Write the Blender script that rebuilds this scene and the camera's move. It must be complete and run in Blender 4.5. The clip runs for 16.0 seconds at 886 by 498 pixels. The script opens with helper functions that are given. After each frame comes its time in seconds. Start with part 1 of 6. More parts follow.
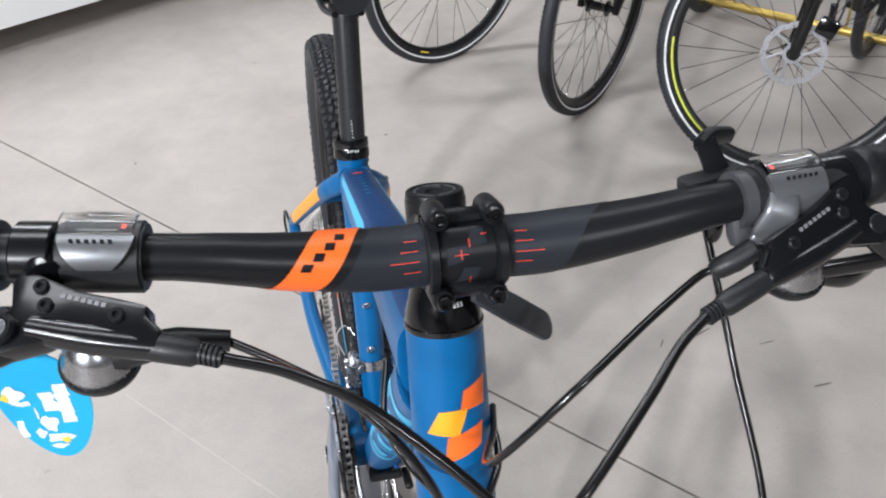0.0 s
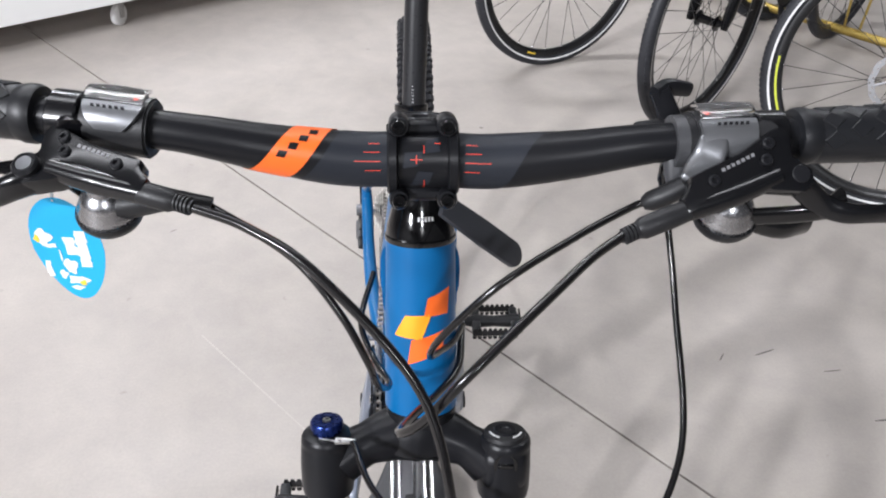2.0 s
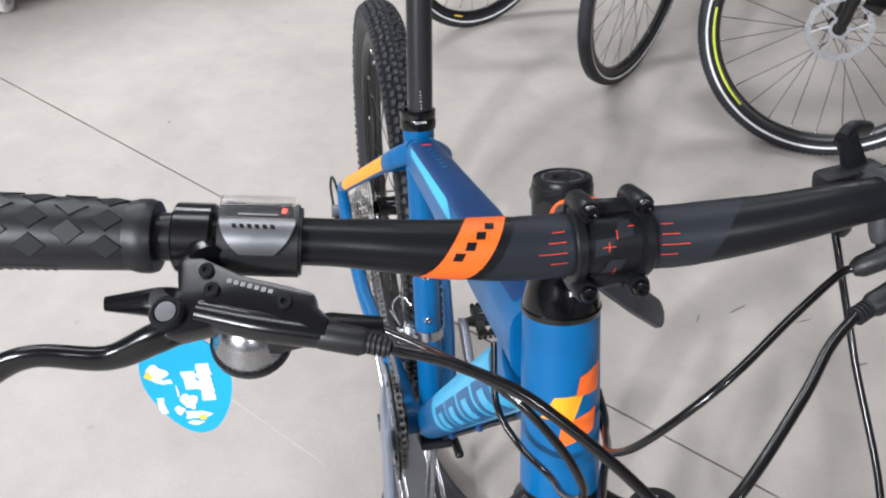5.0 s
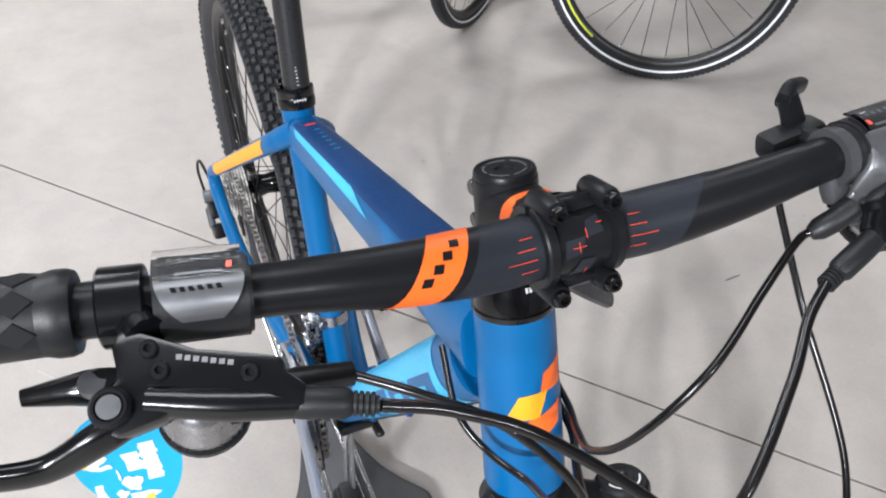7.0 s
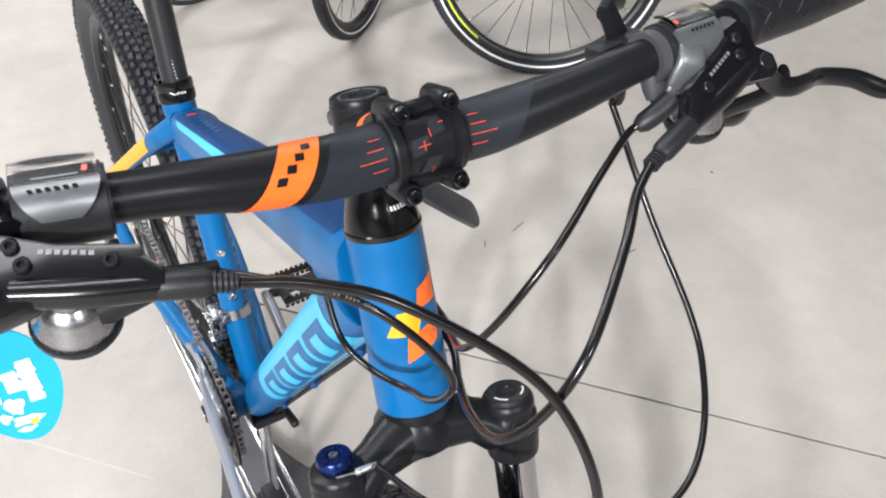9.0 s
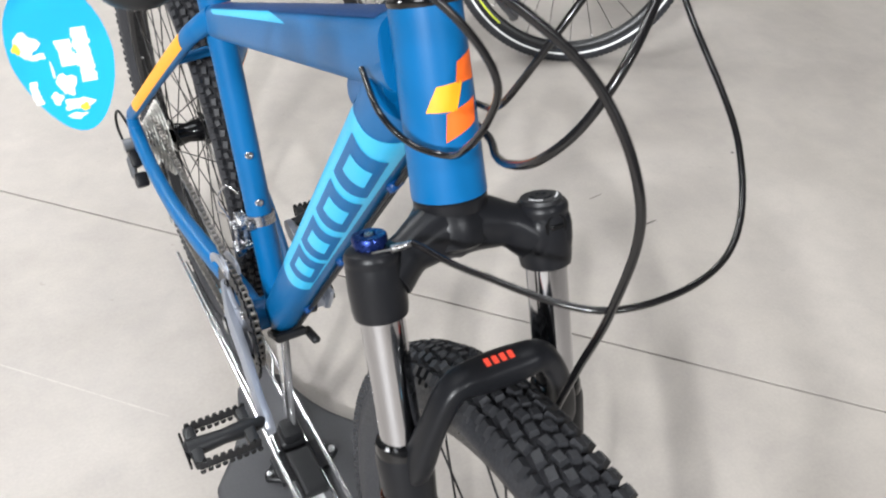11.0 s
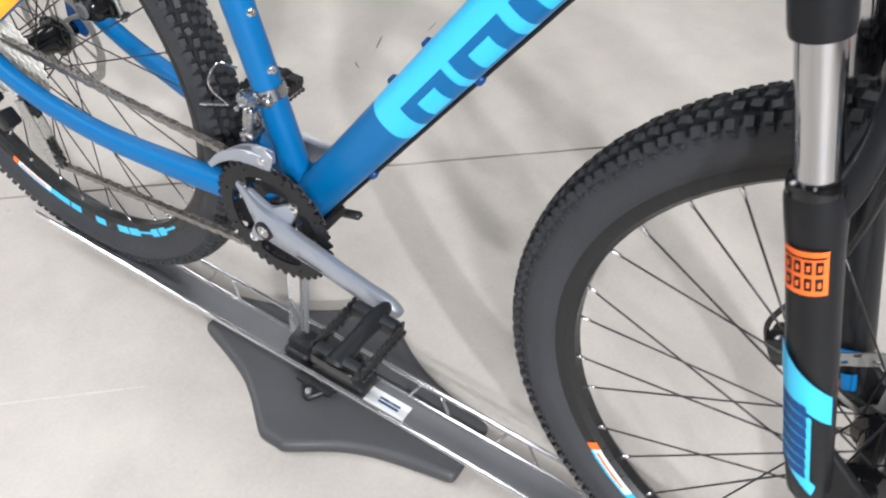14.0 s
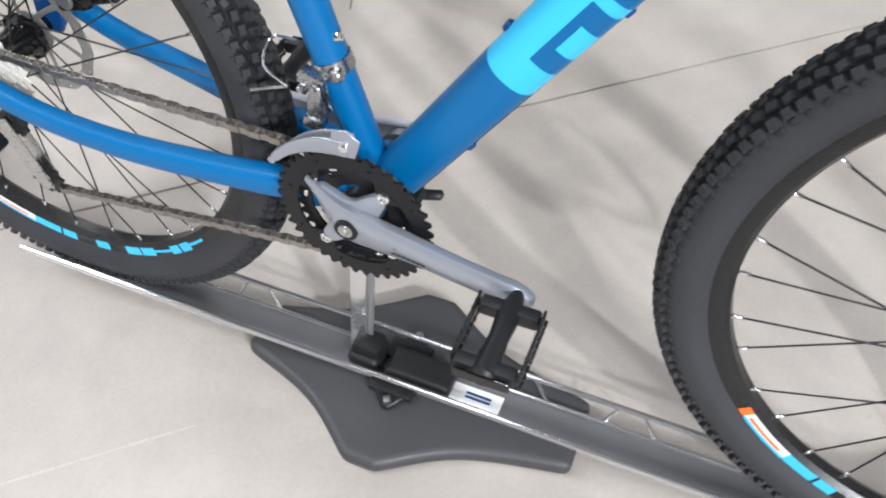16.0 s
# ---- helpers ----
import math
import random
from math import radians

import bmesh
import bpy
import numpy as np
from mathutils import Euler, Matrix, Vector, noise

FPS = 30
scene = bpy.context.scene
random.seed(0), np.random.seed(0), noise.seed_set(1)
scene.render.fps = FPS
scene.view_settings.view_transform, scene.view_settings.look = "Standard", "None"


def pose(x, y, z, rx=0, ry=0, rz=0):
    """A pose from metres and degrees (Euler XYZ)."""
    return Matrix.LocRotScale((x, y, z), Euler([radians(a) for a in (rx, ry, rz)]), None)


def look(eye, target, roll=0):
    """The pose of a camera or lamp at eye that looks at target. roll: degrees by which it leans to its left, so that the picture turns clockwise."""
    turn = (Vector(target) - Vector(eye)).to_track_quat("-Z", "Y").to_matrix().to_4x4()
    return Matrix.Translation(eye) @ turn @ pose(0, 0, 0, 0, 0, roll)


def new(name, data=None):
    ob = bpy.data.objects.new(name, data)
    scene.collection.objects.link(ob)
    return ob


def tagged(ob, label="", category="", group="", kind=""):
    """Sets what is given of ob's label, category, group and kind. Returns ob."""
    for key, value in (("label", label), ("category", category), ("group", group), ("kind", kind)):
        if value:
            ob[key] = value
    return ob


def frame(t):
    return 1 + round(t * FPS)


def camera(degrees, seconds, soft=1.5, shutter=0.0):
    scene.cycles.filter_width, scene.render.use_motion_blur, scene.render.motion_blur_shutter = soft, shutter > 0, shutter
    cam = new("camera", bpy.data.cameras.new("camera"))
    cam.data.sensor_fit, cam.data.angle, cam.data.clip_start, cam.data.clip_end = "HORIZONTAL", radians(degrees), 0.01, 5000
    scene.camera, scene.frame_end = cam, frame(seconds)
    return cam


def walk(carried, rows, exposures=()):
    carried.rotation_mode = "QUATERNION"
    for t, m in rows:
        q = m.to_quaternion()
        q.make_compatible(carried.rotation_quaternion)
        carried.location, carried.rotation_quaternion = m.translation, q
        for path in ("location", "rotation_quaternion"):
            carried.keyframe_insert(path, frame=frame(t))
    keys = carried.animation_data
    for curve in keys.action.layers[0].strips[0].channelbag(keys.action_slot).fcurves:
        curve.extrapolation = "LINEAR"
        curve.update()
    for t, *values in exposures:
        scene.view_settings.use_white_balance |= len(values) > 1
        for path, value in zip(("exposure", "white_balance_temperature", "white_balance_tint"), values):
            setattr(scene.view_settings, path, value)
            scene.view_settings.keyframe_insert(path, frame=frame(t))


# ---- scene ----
cam = camera(56.5, 16.0, 2.0, 0.3)
PATH = [
    (0.0, (-0.0830, -0.7571, 1.2978), (0.0571, -0.1380, 0.8110), 0.34),
    (0.5, (-0.0403, -0.7792, 1.2991), (0.0565, -0.1517, 0.8124), 1.95),
    (1.0, (-0.0223, -0.8049, 1.2949), (0.0440, -0.1746, 0.8067), 1.82),
    (1.5, (-0.0164, -0.8288, 1.2884), (0.0338, -0.1946, 0.8034), 1.74),
    (2.0, (-0.0117, -0.8502, 1.2899), (0.0266, -0.2122, 0.8087), 1.53),
    (2.5, (-0.0126, -0.8597, 1.2859), (0.0370, -0.2211, 0.8066), 2.29),
    (3.0, (-0.0255, -0.8589, 1.2875), (0.0167, -0.2193, 0.8087), 2.00),
    (3.5, (-0.0676, -0.8351, 1.2939), (-0.0489, -0.1956, 0.8136), 1.07),
    (4.0, (-0.1007, -0.8000, 1.3028), (-0.0636, -0.1686, 0.8130), 0.92),
    (6.5, (-0.1757, -0.6748, 1.3066), (0.0627, -0.1394, 0.7621), 2.86),
    (7.0, (-0.1754, -0.6716, 1.3046), (0.0693, -0.1446, 0.7547), 2.70),
    (7.5, (-0.1773, -0.6700, 1.2982), (0.0863, -0.1514, 0.7491), 3.27),
    (8.0, (-0.1733, -0.6833, 1.2992), (0.1210, -0.1750, 0.7560), 2.99),
    (8.5, (-0.1737, -0.7102, 1.2916), (0.1524, -0.2135, 0.7559), 3.42),
    (9.0, (-0.1759, -0.7399, 1.2822), (0.1455, -0.2348, 0.7515), 2.27),
    (9.5, (-0.1778, -0.7783, 1.2621), (0.1206, -0.2387, 0.7525), 1.28),
    (10.0, (-0.1648, -0.8312, 1.2315), (0.1065, -0.2779, 0.7214), 2.77),
    (12.5, (-0.4364, -0.7388, 1.0756), (0.0158, -0.3359, 0.5528), 3.59),
    (13.0, (-0.4682, -0.6338, 1.0592), (0.0075, -0.2864, 0.5179), 5.14),
    (13.5, (-0.4937, -0.5709, 1.0392), (-0.0016, -0.2597, 0.4906), 5.81),
    (14.0, (-0.5461, -0.4960, 1.0253), (-0.0592, -0.2226, 0.4524), 3.62),
    (14.5, (-0.5816, -0.4510, 1.0085), (-0.0891, -0.2042, 0.4283), 4.93),
    (15.0, (-0.5817, -0.4242, 0.9946), (-0.0794, -0.1928, 0.4165), 4.83),
    (15.5, (-0.5703, -0.3684, 0.9675), (-0.0650, -0.1538, 0.3856), 5.15),
    (16.0, (-0.5379, -0.2850, 0.9400), (-0.0441, -0.0866, 0.3427), 0.31),
]
walk(cam, [(t, look(eye, target, roll)) for t, eye, target, roll in PATH], [(0.0, -0.2, 6300, 12), (0.5, -0.18, 6320, 13), (1.0, -0.11, 6340, 13.5), (1.5, -0.11, 6350, 14), (2.5, -0.12, 6350, 14), (4.0, -0.13, 6300, 13), (6.5, 0.0, 6300, 12), (7.5, 0.01, 6300, 12), (8.0, 0.15, 6380, 11.5), (8.5, 0.27, 6480, 11), (9.0, 0.26, 6480, 11), (9.5, 0.06, 6450, 10), (10.0, 0.0, 6450, 10), (12.5, 0.51, 6500, 10), (13.0, 0.54, 6500, 10), (13.5, 0.44, 6500, 10), (14.0, 0.23, 6400, 10), (14.5, 0.0, 6350, 10), (15.0, 0.0, 6350, 10), (15.5, 0.12, 6380, 10), (16.0, 0.18, 6380, 10.5)])

# ---- light: a closed shop hall with lamps out of view ----
world = bpy.data.worlds.new("world")
scene.world = world
world.use_nodes = True
world.node_tree.nodes["Background"].inputs[0].default_value = (0.75, 0.8, 0.9, 1)
world.node_tree.nodes["Background"].inputs[1].default_value = 0.05


def area_lamp(name, eye, target, size_x, size_y, watts, colour=(0.96, 0.985, 1.0)):
    data = bpy.data.lights.new(name, "AREA")
    data.shape, data.size, data.size_y = "RECTANGLE", size_x, size_y
    data.energy, data.color = watts, colour
    ob = new(name, data)
    ob.matrix_world = look(eye, target)
    return tagged(ob, kind="structure")


# small lamps, placed to suit the shadows on the floor
area_lamp("unseen_lamp", (-5.4, -6.67, 4.8), (0.4, 0.5, 0), 0.22, 0.18, 690)
area_lamp("unseen_lamp", (-6.76, -5.3, 4.8), (0.4, 0.5, 0), 0.5, 0.4, 490)
area_lamp("unseen_lamp", (-2.95, -2.2, 3.43), (0.4, 0.5, 0), 0.2, 0.16, 45)
area_lamp("unseen_lamp", (0.5, -5.2, 3.6), (0.4, 0.5, 0), 0.24, 0.2, 90)
# broad fill lamps, added to even out the floor's brightness
area_lamp("unseen_lamp", (-0.5, 0.5, 3.6), (-0.5, 0.5, 0), 3.0, 0.5, 52)
area_lamp("unseen_lamp", (-1.4, 3.3, 3.6), (-1.4, 3.3, 0), 2.4, 0.4, 150)
area_lamp("unseen_lamp", (2.8, 3.4, 3.6), (2.8, 3.4, 0), 2.4, 0.4, 62)


# ---- materials ----
def mat(name, col, rough=0.5, metal=0.0, var=0.12, scale=25.0, bump=0.0, bscale=300.0, coat=0.0, rvar=0.1, tint=None, spec=0.5):
    """A surface with broad stains and fine grain; colours are linear."""
    m = bpy.data.materials.new(name)
    m.use_nodes = True
    nt = m.node_tree
    n, l = nt.nodes, nt.links
    b = n["Principled BSDF"]
    tc = n.new("ShaderNodeTexCoord")
    broad, fine = n.new("ShaderNodeTexNoise"), n.new("ShaderNodeTexNoise")
    broad.inputs["Scale"].default_value, fine.inputs["Scale"].default_value = scale, bscale
    broad.inputs["Detail"].default_value, fine.inputs["Detail"].default_value = 4, 3
    for t in (broad, fine):
        l.new(tc.outputs["Object"], t.inputs["Vector"])
    mix = n.new("ShaderNodeMix")
    mix.data_type = "RGBA"
    lo = [max(0.0, c * (1 - var)) for c in col]
    hi = [min(1.0, c * (1 + var)) for c in (tint or col)]
    mix.inputs[6].default_value, mix.inputs[7].default_value = (*lo, 1), (*hi, 1)
    l.new(broad.outputs[0], mix.inputs[0])
    l.new(mix.outputs[2], b.inputs["Base Color"])
    r = n.new("ShaderNodeMapRange")
    r.inputs[1].default_value, r.inputs[2].default_value = 0.3, 0.7
    r.inputs[3].default_value, r.inputs[4].default_value = max(0.02, rough - rvar), min(1, rough + rvar)
    l.new(fine.outputs[0], r.inputs[0])
    l.new(r.outputs[0], b.inputs["Roughness"])
    b.inputs["Metallic"].default_value = metal
    b.inputs["Coat Weight"].default_value = coat
    b.inputs["Specular IOR Level"].default_value = spec
    b.inputs["Coat Roughness"].default_value = 0.12
    if bump:
        bp = n.new("ShaderNodeBump")
        bp.inputs["Strength"].default_value, bp.inputs["Distance"].default_value = bump, 0.001
        l.new(fine.outputs[0], bp.inputs["Height"])
        l.new(bp.outputs[0], b.inputs["Normal"])
    return m


def glass(name, col, rough=0.03):
    m = bpy.data.materials.new(name)
    m.use_nodes = True
    b = m.node_tree.nodes["Principled BSDF"]
    b.inputs["Base Color"].default_value = (*col, 1)
    b.inputs["Roughness"].default_value = rough
    b.inputs["Transmission Weight"].default_value = 1.0
    b.inputs["IOR"].default_value = 1.25
    return m


def concrete():
    """Ground and sealed concrete: broad clouds, a finer mottle, small dark specks."""
    m = bpy.data.materials.new("polished_concrete")
    m.use_nodes = True
    nt = m.node_tree
    n, l = nt.nodes, nt.links
    b = n["Principled BSDF"]
    tc = n.new("ShaderNodeTexCoord")

    def noise_tex(scale, detail, rough=0.55, dist=0.0):
        t = n.new("ShaderNodeTexNoise")
        t.inputs["Scale"].default_value, t.inputs["Detail"].default_value = scale, detail
        t.inputs["Roughness"].default_value, t.inputs["Distortion"].default_value = rough, dist
        l.new(tc.outputs["Object"], t.inputs["Vector"])
        return t

    def ramp(src, a, b_, ca, cb):
        r = n.new("ShaderNodeValToRGB")
        r.color_ramp.elements[0].position, r.color_ramp.elements[1].position = a, b_
        r.color_ramp.elements[0].color, r.color_ramp.elements[1].color = (*ca, 1), (*cb, 1)
        l.new(src.outputs[0], r.inputs[0])
        return r

    def mul(a, c, f=1.0):
        x = n.new("ShaderNodeMix")
        x.data_type, x.blend_type = "RGBA", "MULTIPLY"
        x.inputs[0].default_value = f
        l.new(a, x.inputs[6])
        l.new(c, x.inputs[7])
        return x.outputs[2]

    cloud = ramp(noise_tex(1.3, 5, 0.6, 0.6), 0.3, 0.72, (0.385, 0.350, 0.315), (0.490, 0.447, 0.408))
    mott = ramp(noise_tex(9, 6, 0.65, 0.3), 0.35, 0.65, (0.9, 0.9, 0.91), (1, 1, 1))
    grain = ramp(noise_tex(160, 3), 0.3, 0.7, (0.93, 0.93, 0.93), (1, 1, 1))
    spots = ramp(noise_tex(26, 2, 0.5), 0.2, 0.27, (0.72, 0.7, 0.68), (1, 1, 1))
    c = mul(mul(mul(cloud.outputs[0], mott.outputs[0]), grain.outputs[0]), spots.outputs[0], 0.7)
    l.new(c, b.inputs["Base Color"])
    rr = ramp(noise_tex(5, 5), 0.3, 0.7, (0.46, 0.46, 0.46), (0.66, 0.66, 0.66))
    l.new(rr.outputs[0], b.inputs["Roughness"])
    bp = n.new("ShaderNodeBump")
    bp.inputs["Strength"].default_value, bp.inputs["Distance"].default_value = 0.15, 0.002
    l.new(noise_tex(60, 4).outputs[0], bp.inputs["Height"])
    l.new(bp.outputs[0], b.inputs["Normal"])
    return m


M_FLOOR = concrete()
M_JOINT = mat("joint_grime", (0.018, 0.016, 0.014), 0.9, var=0.3)
M_SCRATCH = mat("pale_scratch", (0.455, 0.42, 0.385), 0.6, var=0.1, scale=60)
M_MARK = mat("dark_scuff", (0.12, 0.11, 0.1), 0.7, var=0.2, scale=60)
M_WALL = mat("painted_wall", (0.28, 0.28, 0.285), 0.85, var=0.05, scale=2, bump=0.1, bscale=90)
M_CEIL = mat("ceiling_paint", (0.22, 0.22, 0.225), 0.9, var=0.05, scale=2)
M_BLUE = mat("satin_blue_paint", (0.0, 0.104, 0.285), 0.38, var=0.06, scale=8, bump=0.02, bscale=900, coat=0.05, rvar=0.05, spec=0.28)
M_NAVY = mat("navy_paint", (0.002, 0.042, 0.155), 0.42, var=0.06, scale=8, coat=0.05, rvar=0.05, spec=0.3)
M_CYAN = mat("cyan_paint", (0.03, 0.45, 0.76), 0.4, var=0.05, scale=8, coat=0.2, rvar=0.05)
M_ORANGE = mat("orange_paint", (0.95, 0.15, 0.016), 0.42, var=0.06, scale=12, rvar=0.05)
M_AMBER = mat("amber_paint", (0.95, 0.38, 0.014), 0.42, var=0.06, scale=12, rvar=0.05)
M_RED = mat("red_print", (0.8, 0.06, 0.03), 0.45, var=0.08, scale=20)
M_BLACK = mat("matte_black_paint", (0.0095, 0.0098, 0.0115), 0.34, var=0.2, scale=15, bump=0.02, bscale=900, rvar=0.06, spec=0.2)
M_GLOSS = mat("gloss_black", (0.004, 0.004, 0.0045), 0.12, var=0.2, scale=15, coat=0.2, rvar=0.03, spec=0.4)
M_PLASTIC = mat("black_plastic", (0.0115, 0.0117, 0.013), 0.45, var=0.2, scale=40, bump=0.03, bscale=700, spec=0.35)
M_GREY = mat("slate_grey_paint", (0.0175, 0.02, 0.026), 0.46, var=0.08, scale=15, rvar=0.05, spec=0.22)
M_RUBBER = mat("tyre_rubber", (0.023, 0.0242, 0.029), 0.55, var=0.25, scale=18, bump=0.2, bscale=500, spec=0.4)
# tyre rubber darkened, so the shade between the knobs is in the colour
M_GAP_SHADE = mat("tyre_gap_shade", (0.010, 0.010, 0.012), 0.75, var=0.2, scale=18, spec=0.2)
M_TREAD = mat("tread_rubber", (0.021, 0.0215, 0.0245), 0.58, var=0.3, scale=18, bump=0.15, bscale=500, spec=0.35)
M_GRIP = mat("grip_rubber", (0.0095, 0.010, 0.0118), 0.42, var=0.15, scale=30, bump=0.04, bscale=800, rvar=0.04, spec=0.35)
M_RIM = mat("black_rim", (0.014, 0.014, 0.015), 0.35, metal=0.3, var=0.15, scale=20)
M_CHROME = mat("chrome", (0.78, 0.78, 0.79), 0.12, metal=1.0, var=0.05, scale=10, rvar=0.04)
M_STEEL = mat("steel", (0.5, 0.5, 0.5), 0.32, metal=1.0, var=0.15, scale=60, rvar=0.1)
M_ZINC = mat("dull_zinc", (0.26, 0.26, 0.27), 0.5, metal=0.6, var=0.12, scale=30)
M_DISC = mat("brake_disc_steel", (0.34, 0.335, 0.32), 0.42, metal=0.7, var=0.15, scale=60)
M_CHAIN = mat("oiled_chain_steel", (0.33, 0.31, 0.29), 0.4, metal=1.0, var=0.3, scale=90)
M_ALU = mat("silver_grey_alloy", (0.33, 0.35, 0.40), 0.36, metal=0.6, var=0.08, scale=20, bump=0.03, bscale=900, rvar=0.06)
M_SILVER = mat("silver_plastic", (0.19, 0.195, 0.205), 0.38, metal=0.7, var=0.05, scale=15, rvar=0.06)
M_SPOKE = mat("dark_spoke", (0.05, 0.05, 0.052), 0.35, metal=0.8, var=0.1)
M_WHITE = mat("white_laminate", (0.78, 0.78, 0.77), 0.45, var=0.03, scale=3)
M_PRINT = mat("white_print", (0.8, 0.8, 0.8), 0.5, var=0.03)
M_TAG = mat("cyan_card", (0.004, 0.37, 0.68), 0.45, var=0.04, scale=20)
M_YELLOW = mat("yellow_print", (0.85, 0.6, 0.05), 0.5, var=0.06)
M_BASE = mat("black_rubber_base", (0.042, 0.042, 0.046), 0.52, var=0.2, scale=9, bump=0.1, bscale=250)
M_GOLD = mat("gold_lacquer", (0.5, 0.36, 0.1), 0.32, metal=0.85, var=0.15, scale=14)
M_KNOB = mat("blue_anodised", (0.01, 0.025, 0.13), 0.3, metal=0.8, var=0.1, scale=30)
M_CLEAR = glass("clear_plastic", (0.95, 0.95, 0.95))
M_LIME = mat("lime_print", (0.55, 0.6, 0.03), 0.5, var=0.08)
M_LEVER = mat("satin_black_alloy", (0.0042, 0.0044, 0.0054), 0.21, var=0.1, scale=20, rvar=0.012, spec=0.45)
M_CASSETTE = mat("sprocket_steel", (0.74, 0.72, 0.68), 0.42, metal=0.2, var=0.2, scale=70)
M_RAIL = mat("bright_zinc_plating", (0.82, 0.82, 0.83), 0.15, metal=0.95, var=0.06, scale=8, bscale=40.0, rvar=0.02)
M_CHANNEL = mat("dull_channel_steel", (0.17, 0.17, 0.18), 0.42, metal=0.6, var=0.15, scale=12)
M_CASE = mat("dark_silver_case", (0.17, 0.174, 0.185), 0.34, metal=0.75, var=0.08, scale=30, rvar=0.03)
M_HOSE = mat("black_hose", (0.006, 0.0055, 0.006), 0.2, var=0.1, scale=40, rvar=0.015)
M_POD = mat("spun_silver_case", (0.38, 0.385, 0.40), 0.27, metal=1.0, var=0.06, scale=30, rvar=0.03)
M_COLLAR = mat("grey_clamp_plastic", (0.05, 0.051, 0.055), 0.42, var=0.1, scale=30)
M_POST = mat("satin_anodised_black", (0.017, 0.0172, 0.019), 0.3, var=0.12, scale=12, rvar=0.03, spec=0.5)
M_STANCHION = mat("hard_chrome", (0.46, 0.46, 0.475), 0.09, metal=1.0, var=0.05, scale=10, rvar=0.03)
M_BLADE = mat("slate_grey_plastic", (0.036, 0.038, 0.044), 0.38, var=0.1, scale=25, rvar=0.05, spec=0.45)
M_REFLEX = mat("reflective_stripe", (0.75, 0.75, 0.75), 0.5, var=0.06)


# ---- mesh helpers ----
X = Vector((1, 0, 0))


def V(*a):
    return Vector(a)


def place(bm, verts, m):
    bmesh.ops.transform(bm, matrix=m, verts=verts)


def frame_from(p, axis, side=None):
    """A matrix at p whose z runs along axis and whose x is near side."""
    z = Vector(axis).normalized()
    s = Vector(side) if side is not None else (X if abs(z.x) < 0.9 else Vector((0, 1, 0)))
    y = z.cross(s).normalized()
    x = y.cross(z)
    return Matrix.Translation(p) @ Matrix((x, y, z)).transposed().to_4x4()


def spline(pts, n):
    """Evenly parametrised Catmull-Rom points through pts."""
    p = [Vector(q) for q in pts]
    p = [p[0] * 2 - p[1], *p, p[-1] * 2 - p[-2]]
    out = []
    m = len(pts) - 1
    for i in range(n + 1):
        u = min(i / n * m, m - 1e-9)
        k = int(u)
        s = u - k
        a, b, c, d = p[k:k + 4]
        out.append(0.5 * (2 * b + (c - a) * s + (2 * a - 5 * b + 4 * c - d) * s * s + (3 * b - a - 3 * c + d) * s ** 3))
    return out


def lerp_list(vals, n):
    vals = list(vals)
    m = len(vals) - 1
    out = []
    for i in range(n + 1):
        u = i / n * m
        k = min(int(u), m - 1) if m else 0
        out.append(vals[k] + (vals[k + 1] - vals[k]) * (u - k) if m else vals[0])
    return out


def sweep(bm, pts, radii, seg=12, flat=1.0, side=None, power=2.0, caps=True, mi=0):
    """A tube along pts; flat squashes it across the side direction; power above 2 squares its section."""
    pts = [Vector(p) for p in pts]
    radii = radii if len(radii) == len(pts) else lerp_list(radii, len(pts) - 1)
    t0 = (pts[1] - pts[0]).normalized()
    u = Vector(side) if side is not None else (X if abs(t0.x) < 0.8 else Vector((0, 0, 1)))
    rings = []
    for i, p in enumerate(pts):
        t = (pts[min(i + 1, len(pts) - 1)] - pts[max(i - 1, 0)]).normalized()
        u = (u - t * u.dot(t)).normalized()
        w = t.cross(u)
        ring = []
        for k in range(seg):
            a = 2 * math.pi * k / seg
            c, s = math.cos(a), math.sin(a)
            c = math.copysign(abs(c) ** (2 / power), c)
            s = math.copysign(abs(s) ** (2 / power), s)
            ring.append(bm.verts.new(p + u * (c * radii[i]) + w * (s * radii[i] * flat)))
        rings.append(ring)
    for r0, r1 in zip(rings, rings[1:]):
        for k in range(seg):
            f = bm.faces.new((r0[k], r0[(k + 1) % seg], r1[(k + 1) % seg], r1[k]))
            f.material_index = mi
    if caps:
        for r in (list(reversed(rings[0])), rings[-1]):
            bm.faces.new(r).material_index = mi


def lathe(bm, profile, m, seg=32, closed=False, mi=0):
    """Turn (radius, height) points about the z axis of m."""
    rings = []
    for r, h in profile:
        rings.append([bm.verts.new(m @ Vector((r * math.cos(2 * math.pi * k / seg), r * math.sin(2 * math.pi * k / seg), h))) for k in range(seg)]
                     if r > 1e-6 else [bm.verts.new(m @ Vector((0, 0, h)))])
    pairs = list(zip(rings, rings[1:])) + ([(rings[-1], rings[0])] if closed else [])
    for a, b in pairs:
        for k in range(seg):
            j = (k + 1) % seg
            if len(a) == 1 and len(b) == 1:
                continue
            vs = (a[0], b[j], b[k]) if len(a) == 1 else (a[k], a[j], b[0]) if len(b) == 1 else (a[k], a[j], b[j], b[k])
            bm.faces.new(vs).material_index = mi
    if not closed:
        for r, flip in ((rings[0], True), (rings[-1], False)):
            if len(r) > 1:
                bm.faces.new(list(reversed(r)) if flip else r).material_index = mi


